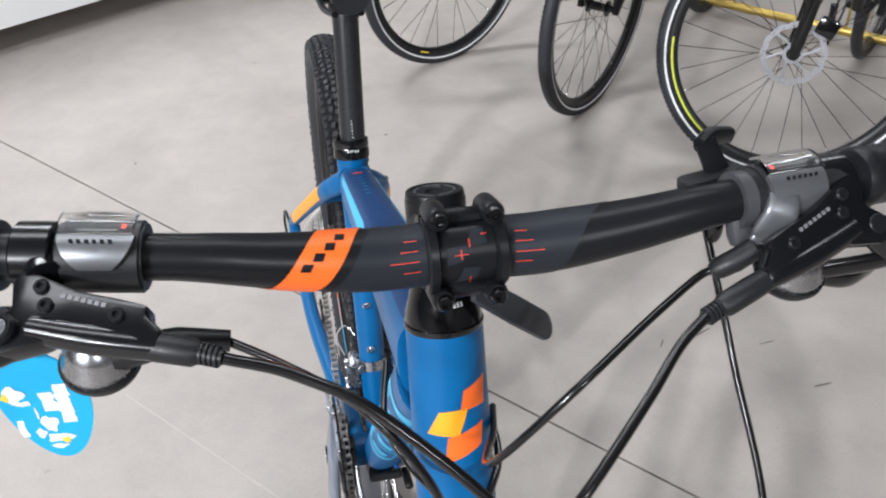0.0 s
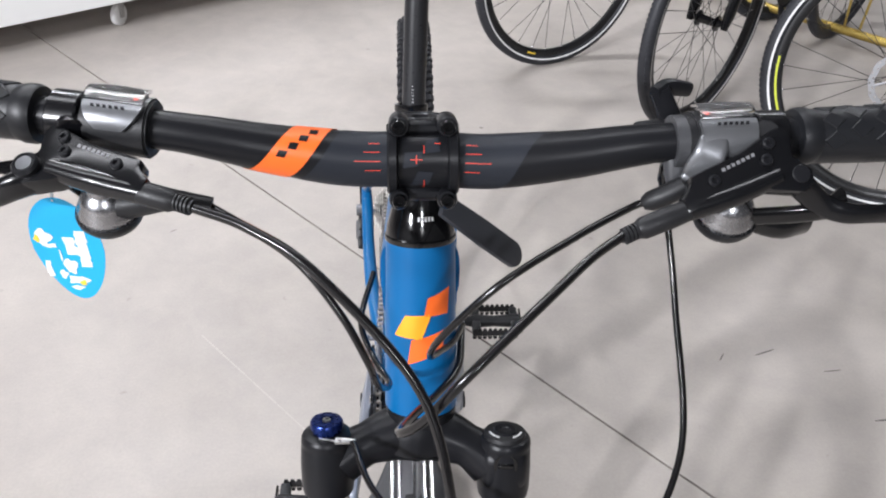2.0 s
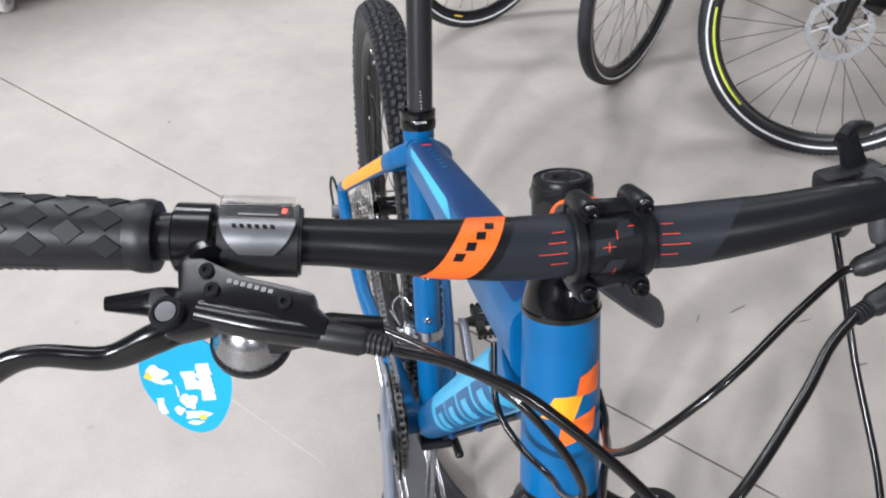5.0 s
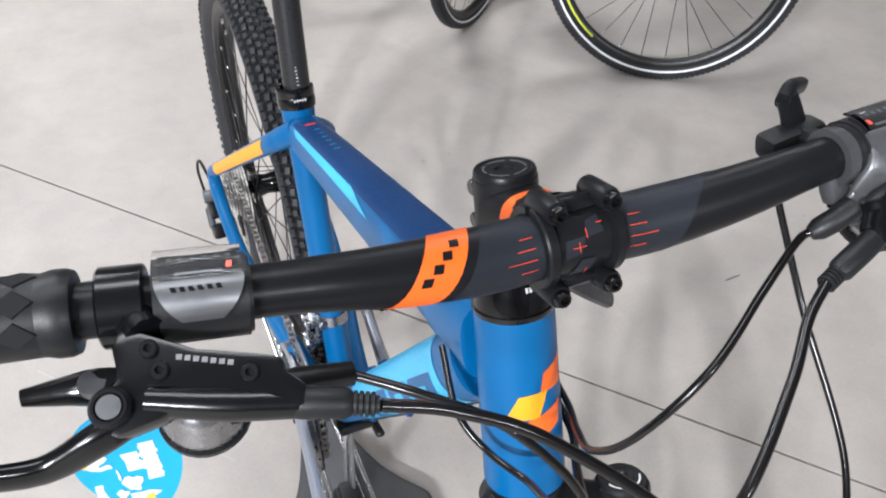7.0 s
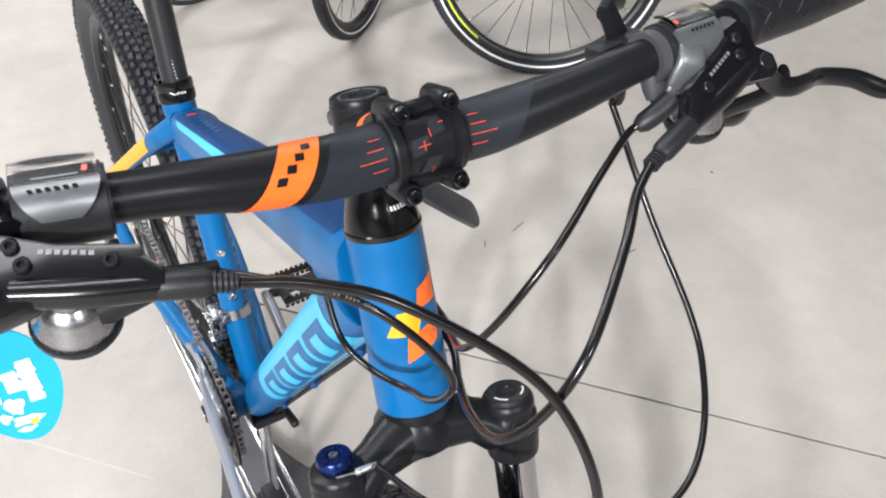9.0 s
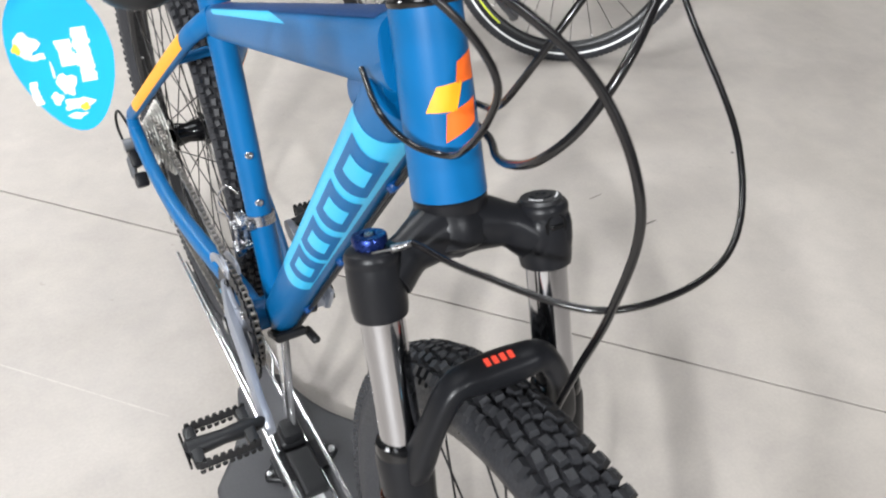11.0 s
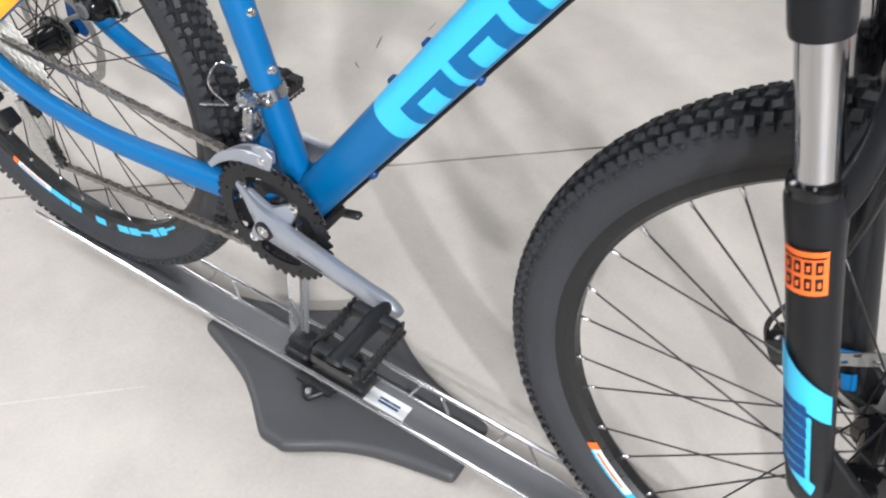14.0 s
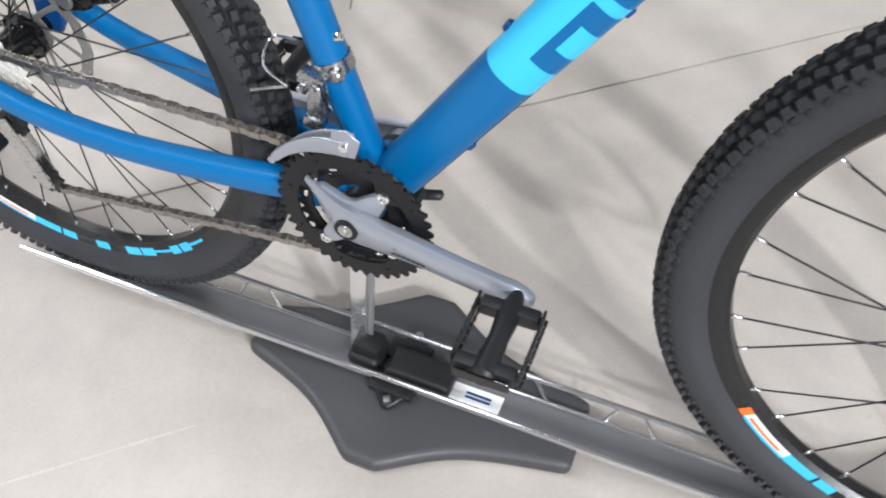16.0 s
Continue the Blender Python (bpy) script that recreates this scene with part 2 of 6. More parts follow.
def merge(bm, other, mi=None):
    me = bpy.data.meshes.new("scratch")
    if mi is not None:
        for f in other.faces:
            f.material_index = mi
    other.to_mesh(me)
    other.free()
    bm.from_mesh(me)
    bpy.data.meshes.remove(me)


def box(bm, size, m, bevel=0.0, mi=0, segs=1):
    b = bmesh.new()
    bmesh.ops.create_cube(b, size=1.0)
    bmesh.ops.scale(b, vec=size, verts=b.verts)
    if bevel:
        bmesh.ops.bevel(b, geom=b.edges[:], offset=bevel, segments=segs, affect="EDGES", profile=0.6)
    place(b, b.verts, m)
    merge(bm, b, mi)


def prism(bm, outline, depth, m, bevel=0.0, mi=0, segs=1):
    """A flat outline in m's xy plane, thickened along z from -depth to 0."""
    b = bmesh.new()
    vs = [b.verts.new((x, y, 0)) for x, y in outline]
    f = b.faces.new(vs)
    r = bmesh.ops.extrude_face_region(b, geom=[f])
    bmesh.ops.translate(b, verts=[v for v in r["geom"] if isinstance(v, bmesh.types.BMVert)], vec=(0, 0, -depth))
    bmesh.ops.recalc_face_normals(b, faces=b.faces)
    if bevel:
        rim = [e for e in b.edges if e.calc_face_angle(0) > 0.6]
        bmesh.ops.bevel(b, geom=rim, offset=bevel, segments=segs, affect="EDGES", profile=0.6, clamp_overlap=True)
    place(b, b.verts, m)
    merge(bm, b, mi)


def gear(bm, r, teeth, tooth, thick, m, hole, mi=0):
    """A toothed ring with an open middle."""
    b = bmesh.new()
    outer, inner = [], []
    for k in range(teeth):
        for frac, rad in ((0.0, r - tooth), (0.32, r), (0.55, r), (0.85, r - tooth)):
            a = 2 * math.pi * (k + frac) / teeth
            outer.append((rad * math.cos(a), rad * math.sin(a)))
            inner.append((hole * math.cos(a), hole * math.sin(a)))
    n = len(outer)
    rows = []
    for pts, z in ((outer, thick / 2), (inner, thick / 2), (inner, -thick / 2), (outer, -thick / 2)):
        rows.append([b.verts.new((x, y, z)) for x, y in pts])
    for i in range(4):
        p, q = rows[i], rows[(i + 1) % 4]
        for k in range(n):
            j = (k + 1) % n
            b.faces.new((p[k], p[j], q[j], q[k]))
    bmesh.ops.recalc_face_normals(b, faces=b.faces)
    place(b, b.verts, m)
    merge(bm, b, mi)


def root_place(ob):
    while ob.parent:
        ob = ob.parent
    return ob.location


def part(name, bm, material, parent, label="", sharp=38):
    """Link a bmesh (in world places) as one mesh under a thing or a part."""
    bmesh.ops.recalc_face_normals(bm, faces=bm.faces)
    for e in bm.edges:
        e.smooth = e.calc_face_angle(0) < radians(sharp)
    for f in bm.faces:
        f.smooth = True
    if parent is not None:
        bmesh.ops.translate(bm, verts=bm.verts, vec=-root_place(parent))
    me = bpy.data.meshes.new(name)
    bm.to_mesh(me)
    bm.free()
    for m in material if isinstance(material, (list, tuple)) else (material,):
        me.materials.append(m)
    ob = new(name, me)
    ob.parent = parent
    return tagged(ob, label)


def thing(name, place_, label, category, group="", kind=""):
    ob = new(name)
    ob.location = place_
    ob.empty_display_size = 0.1
    return tagged(ob, label, category, group, kind)


class Tube:
    """A straight tube in the bike's plane, with a surface that decals can follow. Angle 0 is +x, 90 is up or forward."""

    def __init__(self, a, b, ra, rb, flat=1.0, power=2.0):
        self.a, self.b, self.ra, self.rb, self.flat, self.power = Vector(a), Vector(b), ra, rb, flat, power
        self.d = (self.b - self.a).normalized()
        self.side = (X - self.d * X.dot(self.d)).normalized()
        self.n = self.side.cross(self.d)
        if self.n.z < -0.2 or (abs(self.n.z) <= 0.2 and self.n.y > 0):
            self.n = -self.n

    def at(self, s, deg, off=0.0):
        r = self.ra + (self.rb - self.ra) * s
        c, q = math.cos(radians(deg)), math.sin(radians(deg))
        c = math.copysign(abs(c) ** (2 / self.power), c)
        q = math.copysign(abs(q) ** (2 / self.power), q)
        return self.a + (self.b - self.a) * s + self.side * (c * (r + off)) + self.n * (q * (r * self.flat + off))

    def mesh(self, bm, seg=32, rows=14, caps=True):
        rings = [[bm.verts.new(self.at(i / rows, 360 * k / seg)) for k in range(seg)] for i in range(rows + 1)]
        for p, q in zip(rings, rings[1:]):
            for k in range(seg):
                bm.faces.new((p[k], p[(k + 1) % seg], q[(k + 1) % seg], q[k]))
        if caps:
            bm.faces.new(rings[0])
            bm.faces.new(list(reversed(rings[-1])))


def decal(bm, at, corners, nu=6, nv=6, off=0.0004, mi=0):
    """A thin patch that follows a surface at(s, degrees, off); corners (s, degrees) in ring order."""
    (s0, a0), (s1, a1), (s2, a2), (s3, a3) = corners
    grid = []
    for i in range(nu + 1):
        u = i / nu
        row = []
        for j in range(nv + 1):
            v = j / nv
            s = (s0 * (1 - u) + s1 * u) * (1 - v) + (s3 * (1 - u) + s2 * u) * v
            a = (a0 * (1 - u) + a1 * u) * (1 - v) + (a3 * (1 - u) + a2 * u) * v
            row.append(bm.verts.new(at(s, a, off)))
        grid.append(row)
    for i in range(nu):
        for j in range(nv):
            bm.faces.new((grid[i][j], grid[i + 1][j], grid[i + 1][j + 1], grid[i][j + 1])).material_index = mi


# ---- the hall ----
JN = Vector((math.cos(radians(42.37)), math.sin(radians(42.37)), 0))
JD = Vector((-JN.y, JN.x, 0))
HALL = 9.6


def slab(d0, d1, name, parent):
    bm = bmesh.new()
    vs = [JN * d + JD * e for d, e in ((d0, -HALL), (d1, -HALL), (d1, HALL), (d0, HALL))]
    top = [bm.verts.new(v) for v in vs]
    low = [bm.verts.new(v + V(0, 0, -0.02)) for v in vs]
    bm.faces.new(top)
    bm.faces.new(low[::-1])
    for k in range(4):
        bm.faces.new((top[k], low[k], low[(k + 1) % 4], top[(k + 1) % 4]))
    return part(name, bm, M_FLOOR, parent)


def hall():
    bm = bmesh.new()
    c = JN * 0.47
    m = frame_from(c + V(0, 0, -0.012), V(0, 0, 1), JN)
    box(bm, (2 * HALL + 0.4, 2 * HALL + 0.4, 0.01), m)
    floor = tagged(part("floor", bm, M_JOINT, None, "polished grey concrete floor with a sawn joint"), kind="structure")
    slab(-HALL, 0.4675, "floor_slab", floor)
    slab(0.4727, HALL, "floor_slab", floor)
    bm = bmesh.new()
    box(bm, (2 * HALL, 2 * HALL, 0.1), frame_from(c + V(0, 0, 5.35), V(0, 0, 1), JN))
    tagged(part("ceiling", bm, M_CEIL, None, "plain grey ceiling"), kind="structure")
    for i, (d, n) in enumerate(((JN, "wall_north"), (-JN, "wall_south"), (JD, "wall_west"), (-JD, "wall_east"))):
        bm = bmesh.new()
        t = Vector((-d.y, d.x, 0))
        box(bm, (2 * HALL - (0.2 if i > 1 else 0), 0.2, 5.4), frame_from(d * (HALL - 0.1) + V(0, 0, 2.6), V(0, 0, 1), t))
        tagged(part(n, bm, M_WALL, None, "plain painted wall"), kind="structure")


hall()


# ---- the mountain bike ----
AX = V(0, 0.3256, 0.9455)            # steering axis, upwards
FW = V(0, -0.9455, 0.3256)           # ahead of it
TOP = V(0, -0.367, 1.034)            # middle of the stem's cap
BB = V(0, 0, 0.366)
REAR, FRONT = V(0.009, 0.468, 0.390), V(0, -0.645, 0.391)
ST = V(0, math.cos(radians(73.5)), math.sin(radians(73.5)))


def steer(down, ahead=0.0, side=0.0):
    return TOP - AX * down + FW * ahead + X * side


bike = thing("mountain_bike", (0, 0, 0.025), "matt blue hardtail mountain bike with orange decals in a floor stand", "bicycle")


POST = 0.607


def bike_frame():
    head = Tube(steer(0.213), steer(0.083), 0.0262, 0.0238)
    bm = bmesh.new()
    Tube(steer(0.2075), steer(0.083), 0.0261, 0.0238).mesh(bm, rows=4)
    head_ob = part("head_tube", bm, M_BLUE, bike)
    # the badge: plain orange shapes
    for q, m in ((((0.775, 40), (0.73, 80), (0.63, 86), (0.63, 44)), M_ORANGE), (((0.64, 74), (0.63, 116), (0.51, 136), (0.50, 90)), M_AMBER),
                 (((0.545, 50), (0.495, 106), (0.355, 112), (0.425, 56)), M_ORANGE)):
        bm = bmesh.new()
        decal(bm, head.at, q, 8, 8)
        part("badge", bm, m, head_ob, "orange badge shape")

    down = Tube(V(0, -0.0064, 0.3611), V(0, -0.3768, 0.8912), 0.0248, 0.0280, 1.0, 2.4)
    bm = bmesh.new()
    down.mesh(bm, rows=20)
    down_ob = part("down_tube", bm, M_BLUE, bike)
    bm = bmesh.new()
    for lo, hi in ((88, 272),):
        decal(bm, down.at, ((0.335, lo + 4), (0.905, lo), (0.955, hi), (0.338, hi - 14)), 40, 24)
    part("panel", bm, M_CYAN, down_ob, "cyan painted panel")
    bm = bmesh.new()
    # four alike dark blocks with a cyan slot, in place of a brand's letters
    for s0 in (0.390, 0.520, 0.655, 0.790):
        decal(bm, down.at, ((s0, 178), (s0 + 0.112, 178), (s0 + 0.106, 256), (s0 - 0.006, 256)), 10, 16, 0.0008)
        decal(bm, down.at, ((s0 + 0.034, 190), (s0 + 0.080, 190), (s0 + 0.074, 240), (s0 + 0.028, 240)), 8, 10, 0.0012, 1)
    tagged(part("panel_print", bm, [M_BLUE, M_CYAN], down_ob, "plain blue block shapes"), kind="stuff")
    for s in (0.375, 0.475):
        bm = bmesh.new()
        p = down.at(s, 90)
        lathe(bm, [(0.0058, -0.002), (0.0058, 0.0015), (0.0042, 0.0042), (0.002, 0.0042), (0.0018, 0.002), (0, 0.002)], frame_from(p, down.at(s, 90, 1) - p), 12)
        part("bottle_bolt", bm, M_NAVY, down_ob, "dark blue bottle bolt")
    # cables in clips under the down tube
    for k in range(3):
        s = 0.17 + 0.32 * k
        bm = bmesh.new()
        box(bm, (0.016, 0.011, 0.009), frame_from(down.at(s, 292, 0.002), down.at(s, 292, 1) - down.at(s, 292, 0), X), 0.002)
        part("cable_clip", bm, M_NAVY, down_ob)
    for a in (288, 300):
        bm = bmesh.new()
        sweep(bm, [down.at(s, a, 0.0036) for s in [i / 20 * 0.86 + 0.02 for i in range(21)]], [0.0024], 8)
        part("cable_run", bm, M_BLACK, down_ob)

    seat = Tube(BB, BB + ST * 0.425, 0.0172, 0.0172)
    bm = bmesh.new()
    seat.mesh(bm, rows=10)
    lathe(bm, [(0.0172, 0.35), (0.0185, 0.40), (0.0195, 0.425)], frame_from(BB, ST), 32)
    seat_ob = part("seat_tube", bm, M_BLUE, bike)
    for d in (0.227, 0.163):
        bm = bmesh.new()
        p = BB + ST * d + V(-0.002, -0.0178 * ST.z, 0.0178 * ST.y)
        lathe(bm, [(0.0055, -0.002), (0.0055, 0.001), (0.004, 0.003), (0.002, 0.003), (0.0018, 0.001), (0, 0.001)], frame_from(p, V(0, -ST.z, ST.y)), 12)
        part("bottle_bolt", bm, M_CHROME, seat_ob)

    top = Tube(V(0, 0.095, 0.748), V(0, -0.388, 0.921), 0.0205, 0.0285, 0.95, 3.2)
    bm = bmesh.new()
    top.mesh(bm, rows=16)
    top_ob = part("top_tube", bm, M_BLUE, bike)
    bm = bmesh.new()
    for lo, hi, o in ((128, 158, 0.0005), (22, 52, 0.0005)):
        decal(bm, top.at, ((0.06, lo + 5), (0.5, lo - 2), (0.62, hi), (0.10, hi - 4)), 16, 6, o)
    part("stripe", bm, M_CYAN, top_ob, "cyan stripe")
    bm = bmesh.new()
    decal(bm, top.at, ((0.04, 52), (0.97, 52), (0.97, 128), (0.04, 128)), 20, 12, 0.0005)
    part("top_panel", bm, M_NAVY, top_ob, "darker blue upper side")
    bm = bmesh.new()
    decal(bm, top.at, ((0.075, 84), (0.088, 84), (0.088, 97), (0.075, 97)), 2, 3, 0.001)
    for k in range(6):
        s = 0.13 + 0.032 * k
        decal(bm, top.at, ((s, 88), (s + 0.004, 88), (s + 0.004, 92), (s, 92)), 1, 1, 0.001, 1)
    tagged(part("print", bm, [M_RED, M_CYAN], top_ob), kind="stuff")

    # gusset shell where head, top and down tube meet
    bm = bmesh.new()
    rows = []
    for i in range(9):
        u = i / 8
        zt, zb = 0.872 + 0.045 * u, 0.840 + 0.045 * u
        y = -0.30 - 0.085 * u
        w = 0.014 + 0.011 * u
        rows.append([bm.verts.new((w * math.cos(q), y, (zt + zb) / 2 + (zt - zb) * 0.75 * math.sin(q))) for q in [2 * math.pi * k / 20 for k in range(20)]])
    for p, q in zip(rows, rows[1:]):
        for k in range(20):
            bm.faces.new((p[k], p[(k + 1) % 20], q[(k + 1) % 20], q[k]))
    bm.faces.new(rows[0])
    bm.faces.new(rows[-1][::-1])
    part("gusset", bm, M_BLUE, bike)

    # bottom bracket shell
    bm = bmesh.new()
    lathe(bm, [(0.0225, -0.0365), (0.0225, 0.0365)], frame_from(BB, X), 28)
    part("bottom_bracket_shell", bm, M_BLUE, bike)
    for sx in (-1, 1):
        bm = bmesh.new()
        lathe(bm, [(0.019, 0.0365), (0.0215, 0.037), (0.0215, 0.047), (0.017, 0.048)], frame_from(BB, X * sx), 28)
        part("bearing_cup", bm, M_PLASTIC, bike)
    bm = bmesh.new()
    box(bm, (0.045, 0.05, 0.012), frame_from(BB + V(0, -0.02, -0.030), V(0, -0.5, -0.85), X), 0.003)
    box(bm, (0.012, 0.045, 0.010), frame_from(BB + V(0.03, -0.035, -0.036), V(0, -0.3, -0.95), X), 0.003)
    part("cable_guide", bm, M_PLASTIC, bike)

    # stays
    for sx in (-1, 1):
        bm = bmesh.new()
        pts = spline([V(sx * 0.010, 0.090, 0.757), V(sx * 0.024, 0.108, 0.739), V(sx * 0.037, 0.140, 0.710), V(sx * 0.058, 0.28, 0.594), V(sx * 0.078, 0.432, 0.468)], 28)
        sweep(bm, pts, [0.012, 0.0115, 0.0105, 0.0095, 0.009], 14, 1.15)
        stay = part("seat_stay", bm, M_BLUE, bike)
        n = len(pts)
        bm = bmesh.new()
        run = pts[int(n * 0.48):int(n * 0.95)]

        def stay_at(u, deg, off, run=run, sx=sx):
            k = min(int(u * (len(run) - 1)), len(run) - 2)
            f = u * (len(run) - 1) - k
            p, t = run[k].lerp(run[k + 1], f), (run[k + 1] - run[k]).normalized()
            out = (X * sx - t * t.x * sx).normalized()
            up = t.cross(out)
            up = up if up.z > 0 else -up
            r = 0.0106 - 0.0010 * u + off
            return p + out * (r * math.cos(radians(deg))) + up * (r * 1.15 * math.sin(radians(deg)))
        decal(bm, stay_at, ((0.0, 34), (1.0, 38), (1.0, -56), (0.06, -48)), 16, 10, 0.0004)
        part("stay_decal", bm, M_AMBER, stay, "orange and amber stay panel")
        bm = bmesh.new()
        pts = spline([V(sx * 0.03, 0.015, 0.362), V(sx * 0.037, 0.075, 0.364), V(sx * 0.052, 0.16, 0.370), V(sx * 0.067, 0.26, 0.380), V(sx * 0.075, 0.36, 0.400), V(sx * 0.078, 0.428, 0.432), V(sx * 0.079, 0.440, 0.458)], 34)
        sweep(bm, pts, [0.013, 0.0135, 0.0125, 0.0115, 0.0105, 0.0105, 0.009], 20, 1.25, side=(1, 0, 0), power=3.0)
        part("chain_stay", bm, M_BLUE, bike)
        bm = bmesh.new()
        m = frame_from(V(sx * 0.077, 0.452, 0.425), X, V(0, 0, 1))
        prism(bm, [(0.03, 0.016), (0.03, -0.006), (0.01, -0.018), (-0.022, -0.022), (-0.042, -0.014), (-0.045, 0.006), (-0.03, 0.016), (0, 0.02)], 0.008, m, 0.002)
        part("dropout", bm, M_NAVY, bike)
    bm = bmesh.new()
    sweep(bm, [V(-0.045, 0.205, 0.656), V(0, 0.195, 0.665), V(0.045, 0.205, 0.656)], [0.007], 12)
    part("stay_bridge", bm, M_BLUE, bike)
    bm = bmesh.new()
    sweep(bm, spline([V(0.066, 0.34, 0.56), V(0.060, 0.25, 0.65), V(0.04, 0.16, 0.70)], 12), [0.003], 8)
    part("brake_hose_rear", bm, M_BLACK, bike)

    # seat collar and post, saddle
    bm = bmesh.new()
    c = BB + ST * 0.433
    lathe(bm, [(0.0165, -0.012), (0.0215, -0.011), (0.022, -0.002), (0.021, 0.002), (0.022, 0.004), (0.0215, 0.011), (0.0165, 0.012)], frame_from(c, ST), 32, True)
    box(bm, (0.02, 0.018, 0.02), frame_from(c + V(0, 0.026, -0.006), ST, X), 0.003)
    for dz in (-0.005, 0.005):
        lathe(bm, [(0.003, -0.013), (0.003, 0.013)], frame_from(c + V(0, 0.028, 0) + ST * dz, X), 12)
    clamp = part("seat_collar", bm, M_GLOSS, bike)
    bm = bmesh.new()
    for k in range(5):
        box(bm, (0.0012, 0.0005, 0.0025), frame_from(c + V(-0.006 + 0.003 * k, -0.0213 * ST.z, 0.0213 * ST.y), ST, X))
    tagged(part("print", bm, M_PRINT, clamp), kind="stuff")
    bm = bmesh.new()
    sweep(bm, [BB + ST * 0.36, BB + ST * 0.44 + X * 0.003, BB + ST * POST + X * 0.009], [0.0152], 32)
    post = part("seat_post", bm, M_POST, bike)
    bm = bmesh.new()
    for k in range(6):
        box(bm, (0.0012 if k % 2 else 0.002, 0.0006, 0.0008), frame_from(BB + ST * (0.449 + 0.004 * k) + V(0.002, -0.0152 * ST.z, 0.0152 * ST.y), ST, X))
    tagged(part("scale_print", bm, M_PRINT, post), kind="stuff")
    bm = bmesh.new()
    h = BB + ST * POST + X * 0.009
    lathe(bm, [(0.016, -0.02), (0.019, -0.008), (0.02, 0.006), (0.016, 0.012)], frame_from(h, V(0.0, 0.1, 1)), 24)
    box(bm, (0.05, 0.055, 0.014), pose(0, h.y, h.z + 0.012), 0.004)
    for dx in (-0.022, 0.022):
        sweep(bm, spline([V(dx * 0.6, h.y - 0.12, h.z + 0.03), V(dx, h.y - 0.06, h.z + 0.018), V(dx, h.y + 0.05, h.z + 0.018), V(dx * 1.6, h.y + 0.11, h.z + 0.035)], 16), [0.0036], 10)
    head_bits = part("post_head", bm, M_BLACK, bike)
    bm = bmesh.new()
    lathe(bm, [(0, 0.004), (0.0042, 0.004), (0.0042, -0.004)], frame_from(h + V(0.0, -0.0195, -0.006), V(0, -1, 0.1)), 12)
    part("bolt", bm, M_STEEL, head_bits)
    bm = bmesh.new()
    rows = []
    for i in range(25):
        u = i / 24
        y = h.y - 0.155 + 0.27 * u
        w = 0.019 + 0.052 * max(0, (u - 0.42) / 0.58) ** 1.3 + 0.006 * math.sin(u * 3.1)
        z = h.z + 0.052 + 0.012 * (u - 0.45) ** 2 * 4
        row = []
        for k in range(16):
            a = 2 * math.pi * k / 16
            row.append(bm.verts.new((w * math.cos(a), y, z + (0.016 if math.sin(a) > 0 else 0.02) * math.sin(a))))
        rows.append(row)
    for p, q in zip(rows, rows[1:]):
        for k in range(16):
            bm.faces.new((p[k], p[(k + 1) % 16], q[(k + 1) % 16], q[k]))
    bm.faces.new(rows[0])
    bm.faces.new(rows[-1][::-1])
    part("saddle", bm, M_PLASTIC, bike)


bike_frame()


# ---- wheels ----
def spoke_set(parent, hub, hub_r, flange, rim_r, count, spoke_r, spin, mats, nip_out=0.0):
    """Straight spokes, crossed, all sharing one mesh."""
    cross = radians(62)
    inner = V(flange, hub_r * math.cos(cross), hub_r * math.sin(cross))
    length = (V(0.002, rim_r, 0) - inner).length
    bm = bmesh.new()
    lathe(bm, [(spoke_r, 0), (spoke_r, length - 0.012)], Matrix.Identity(4), 6)
    lathe(bm, [(spoke_r * 1.9, length - 0.013), (spoke_r * 2.1, length - 0.003), (spoke_r * 1.5, length)], Matrix.Identity(4), 6, mi=1)
    for f in bm.faces:
        f.smooth = True
    me = bpy.data.meshes.new("spoke")
    bm.to_mesh(me)
    bm.free()
    for m in mats:
        me.materials.append(m)
    base = root_place(parent)
    for k in range(-(count // 2), count - count // 2):
        a = spin + 2 * math.pi * k / count
        sx = 1 if k % 2 else -1
        twist = cross if (k // 2 + k) % 2 else -cross
        b = a + twist * 0.98
        p0 = hub + V(sx * flange, hub_r * math.cos(b), hub_r * math.sin(b))
        p1 = hub + V(sx * 0.003, rim_r * math.cos(a), rim_r * math.sin(a))
        ob = new("spoke", me)
        ob.parent = parent
        ob.matrix_basis = frame_from(p0 - base, p1 - p0) @ Matrix.Diagonal((1, 1, (p1 - p0).length / length, 1))


def tyre_ring(bm, hub, rc, tube_r, bead_r, seg=96, width=1.0):
    prof = []
    a0 = 214
    for k in range(19):
        a = radians(-(a0 - 180) + (2 * (a0 - 180) + 180) * k / 18)
        prof.append((rc + tube_r * math.sin(a), tube_r * width * math.cos(a)))
    prof = [(bead_r, prof[0][1] * 0.62)] + prof + [(bead_r, prof[-1][1] * 0.62)]
    lathe(bm, prof, frame_from(hub, X, V(0, 1, 0)), seg, True)


def rim_ring(bm, hub, r_out, depth, half, seg=96):
    lathe(bm, [(r_out, half), (r_out - 0.005, half * 1.03), (r_out - depth * 0.7, half * 0.92), (r_out - depth, half * 0.45), (r_out - depth, -half * 0.45),
               (r_out - depth * 0.7, -half * 0.92), (r_out - 0.005, -half * 1.03), (r_out, -half)], frame_from(hub, X, V(0, 1, 0)), seg, True)


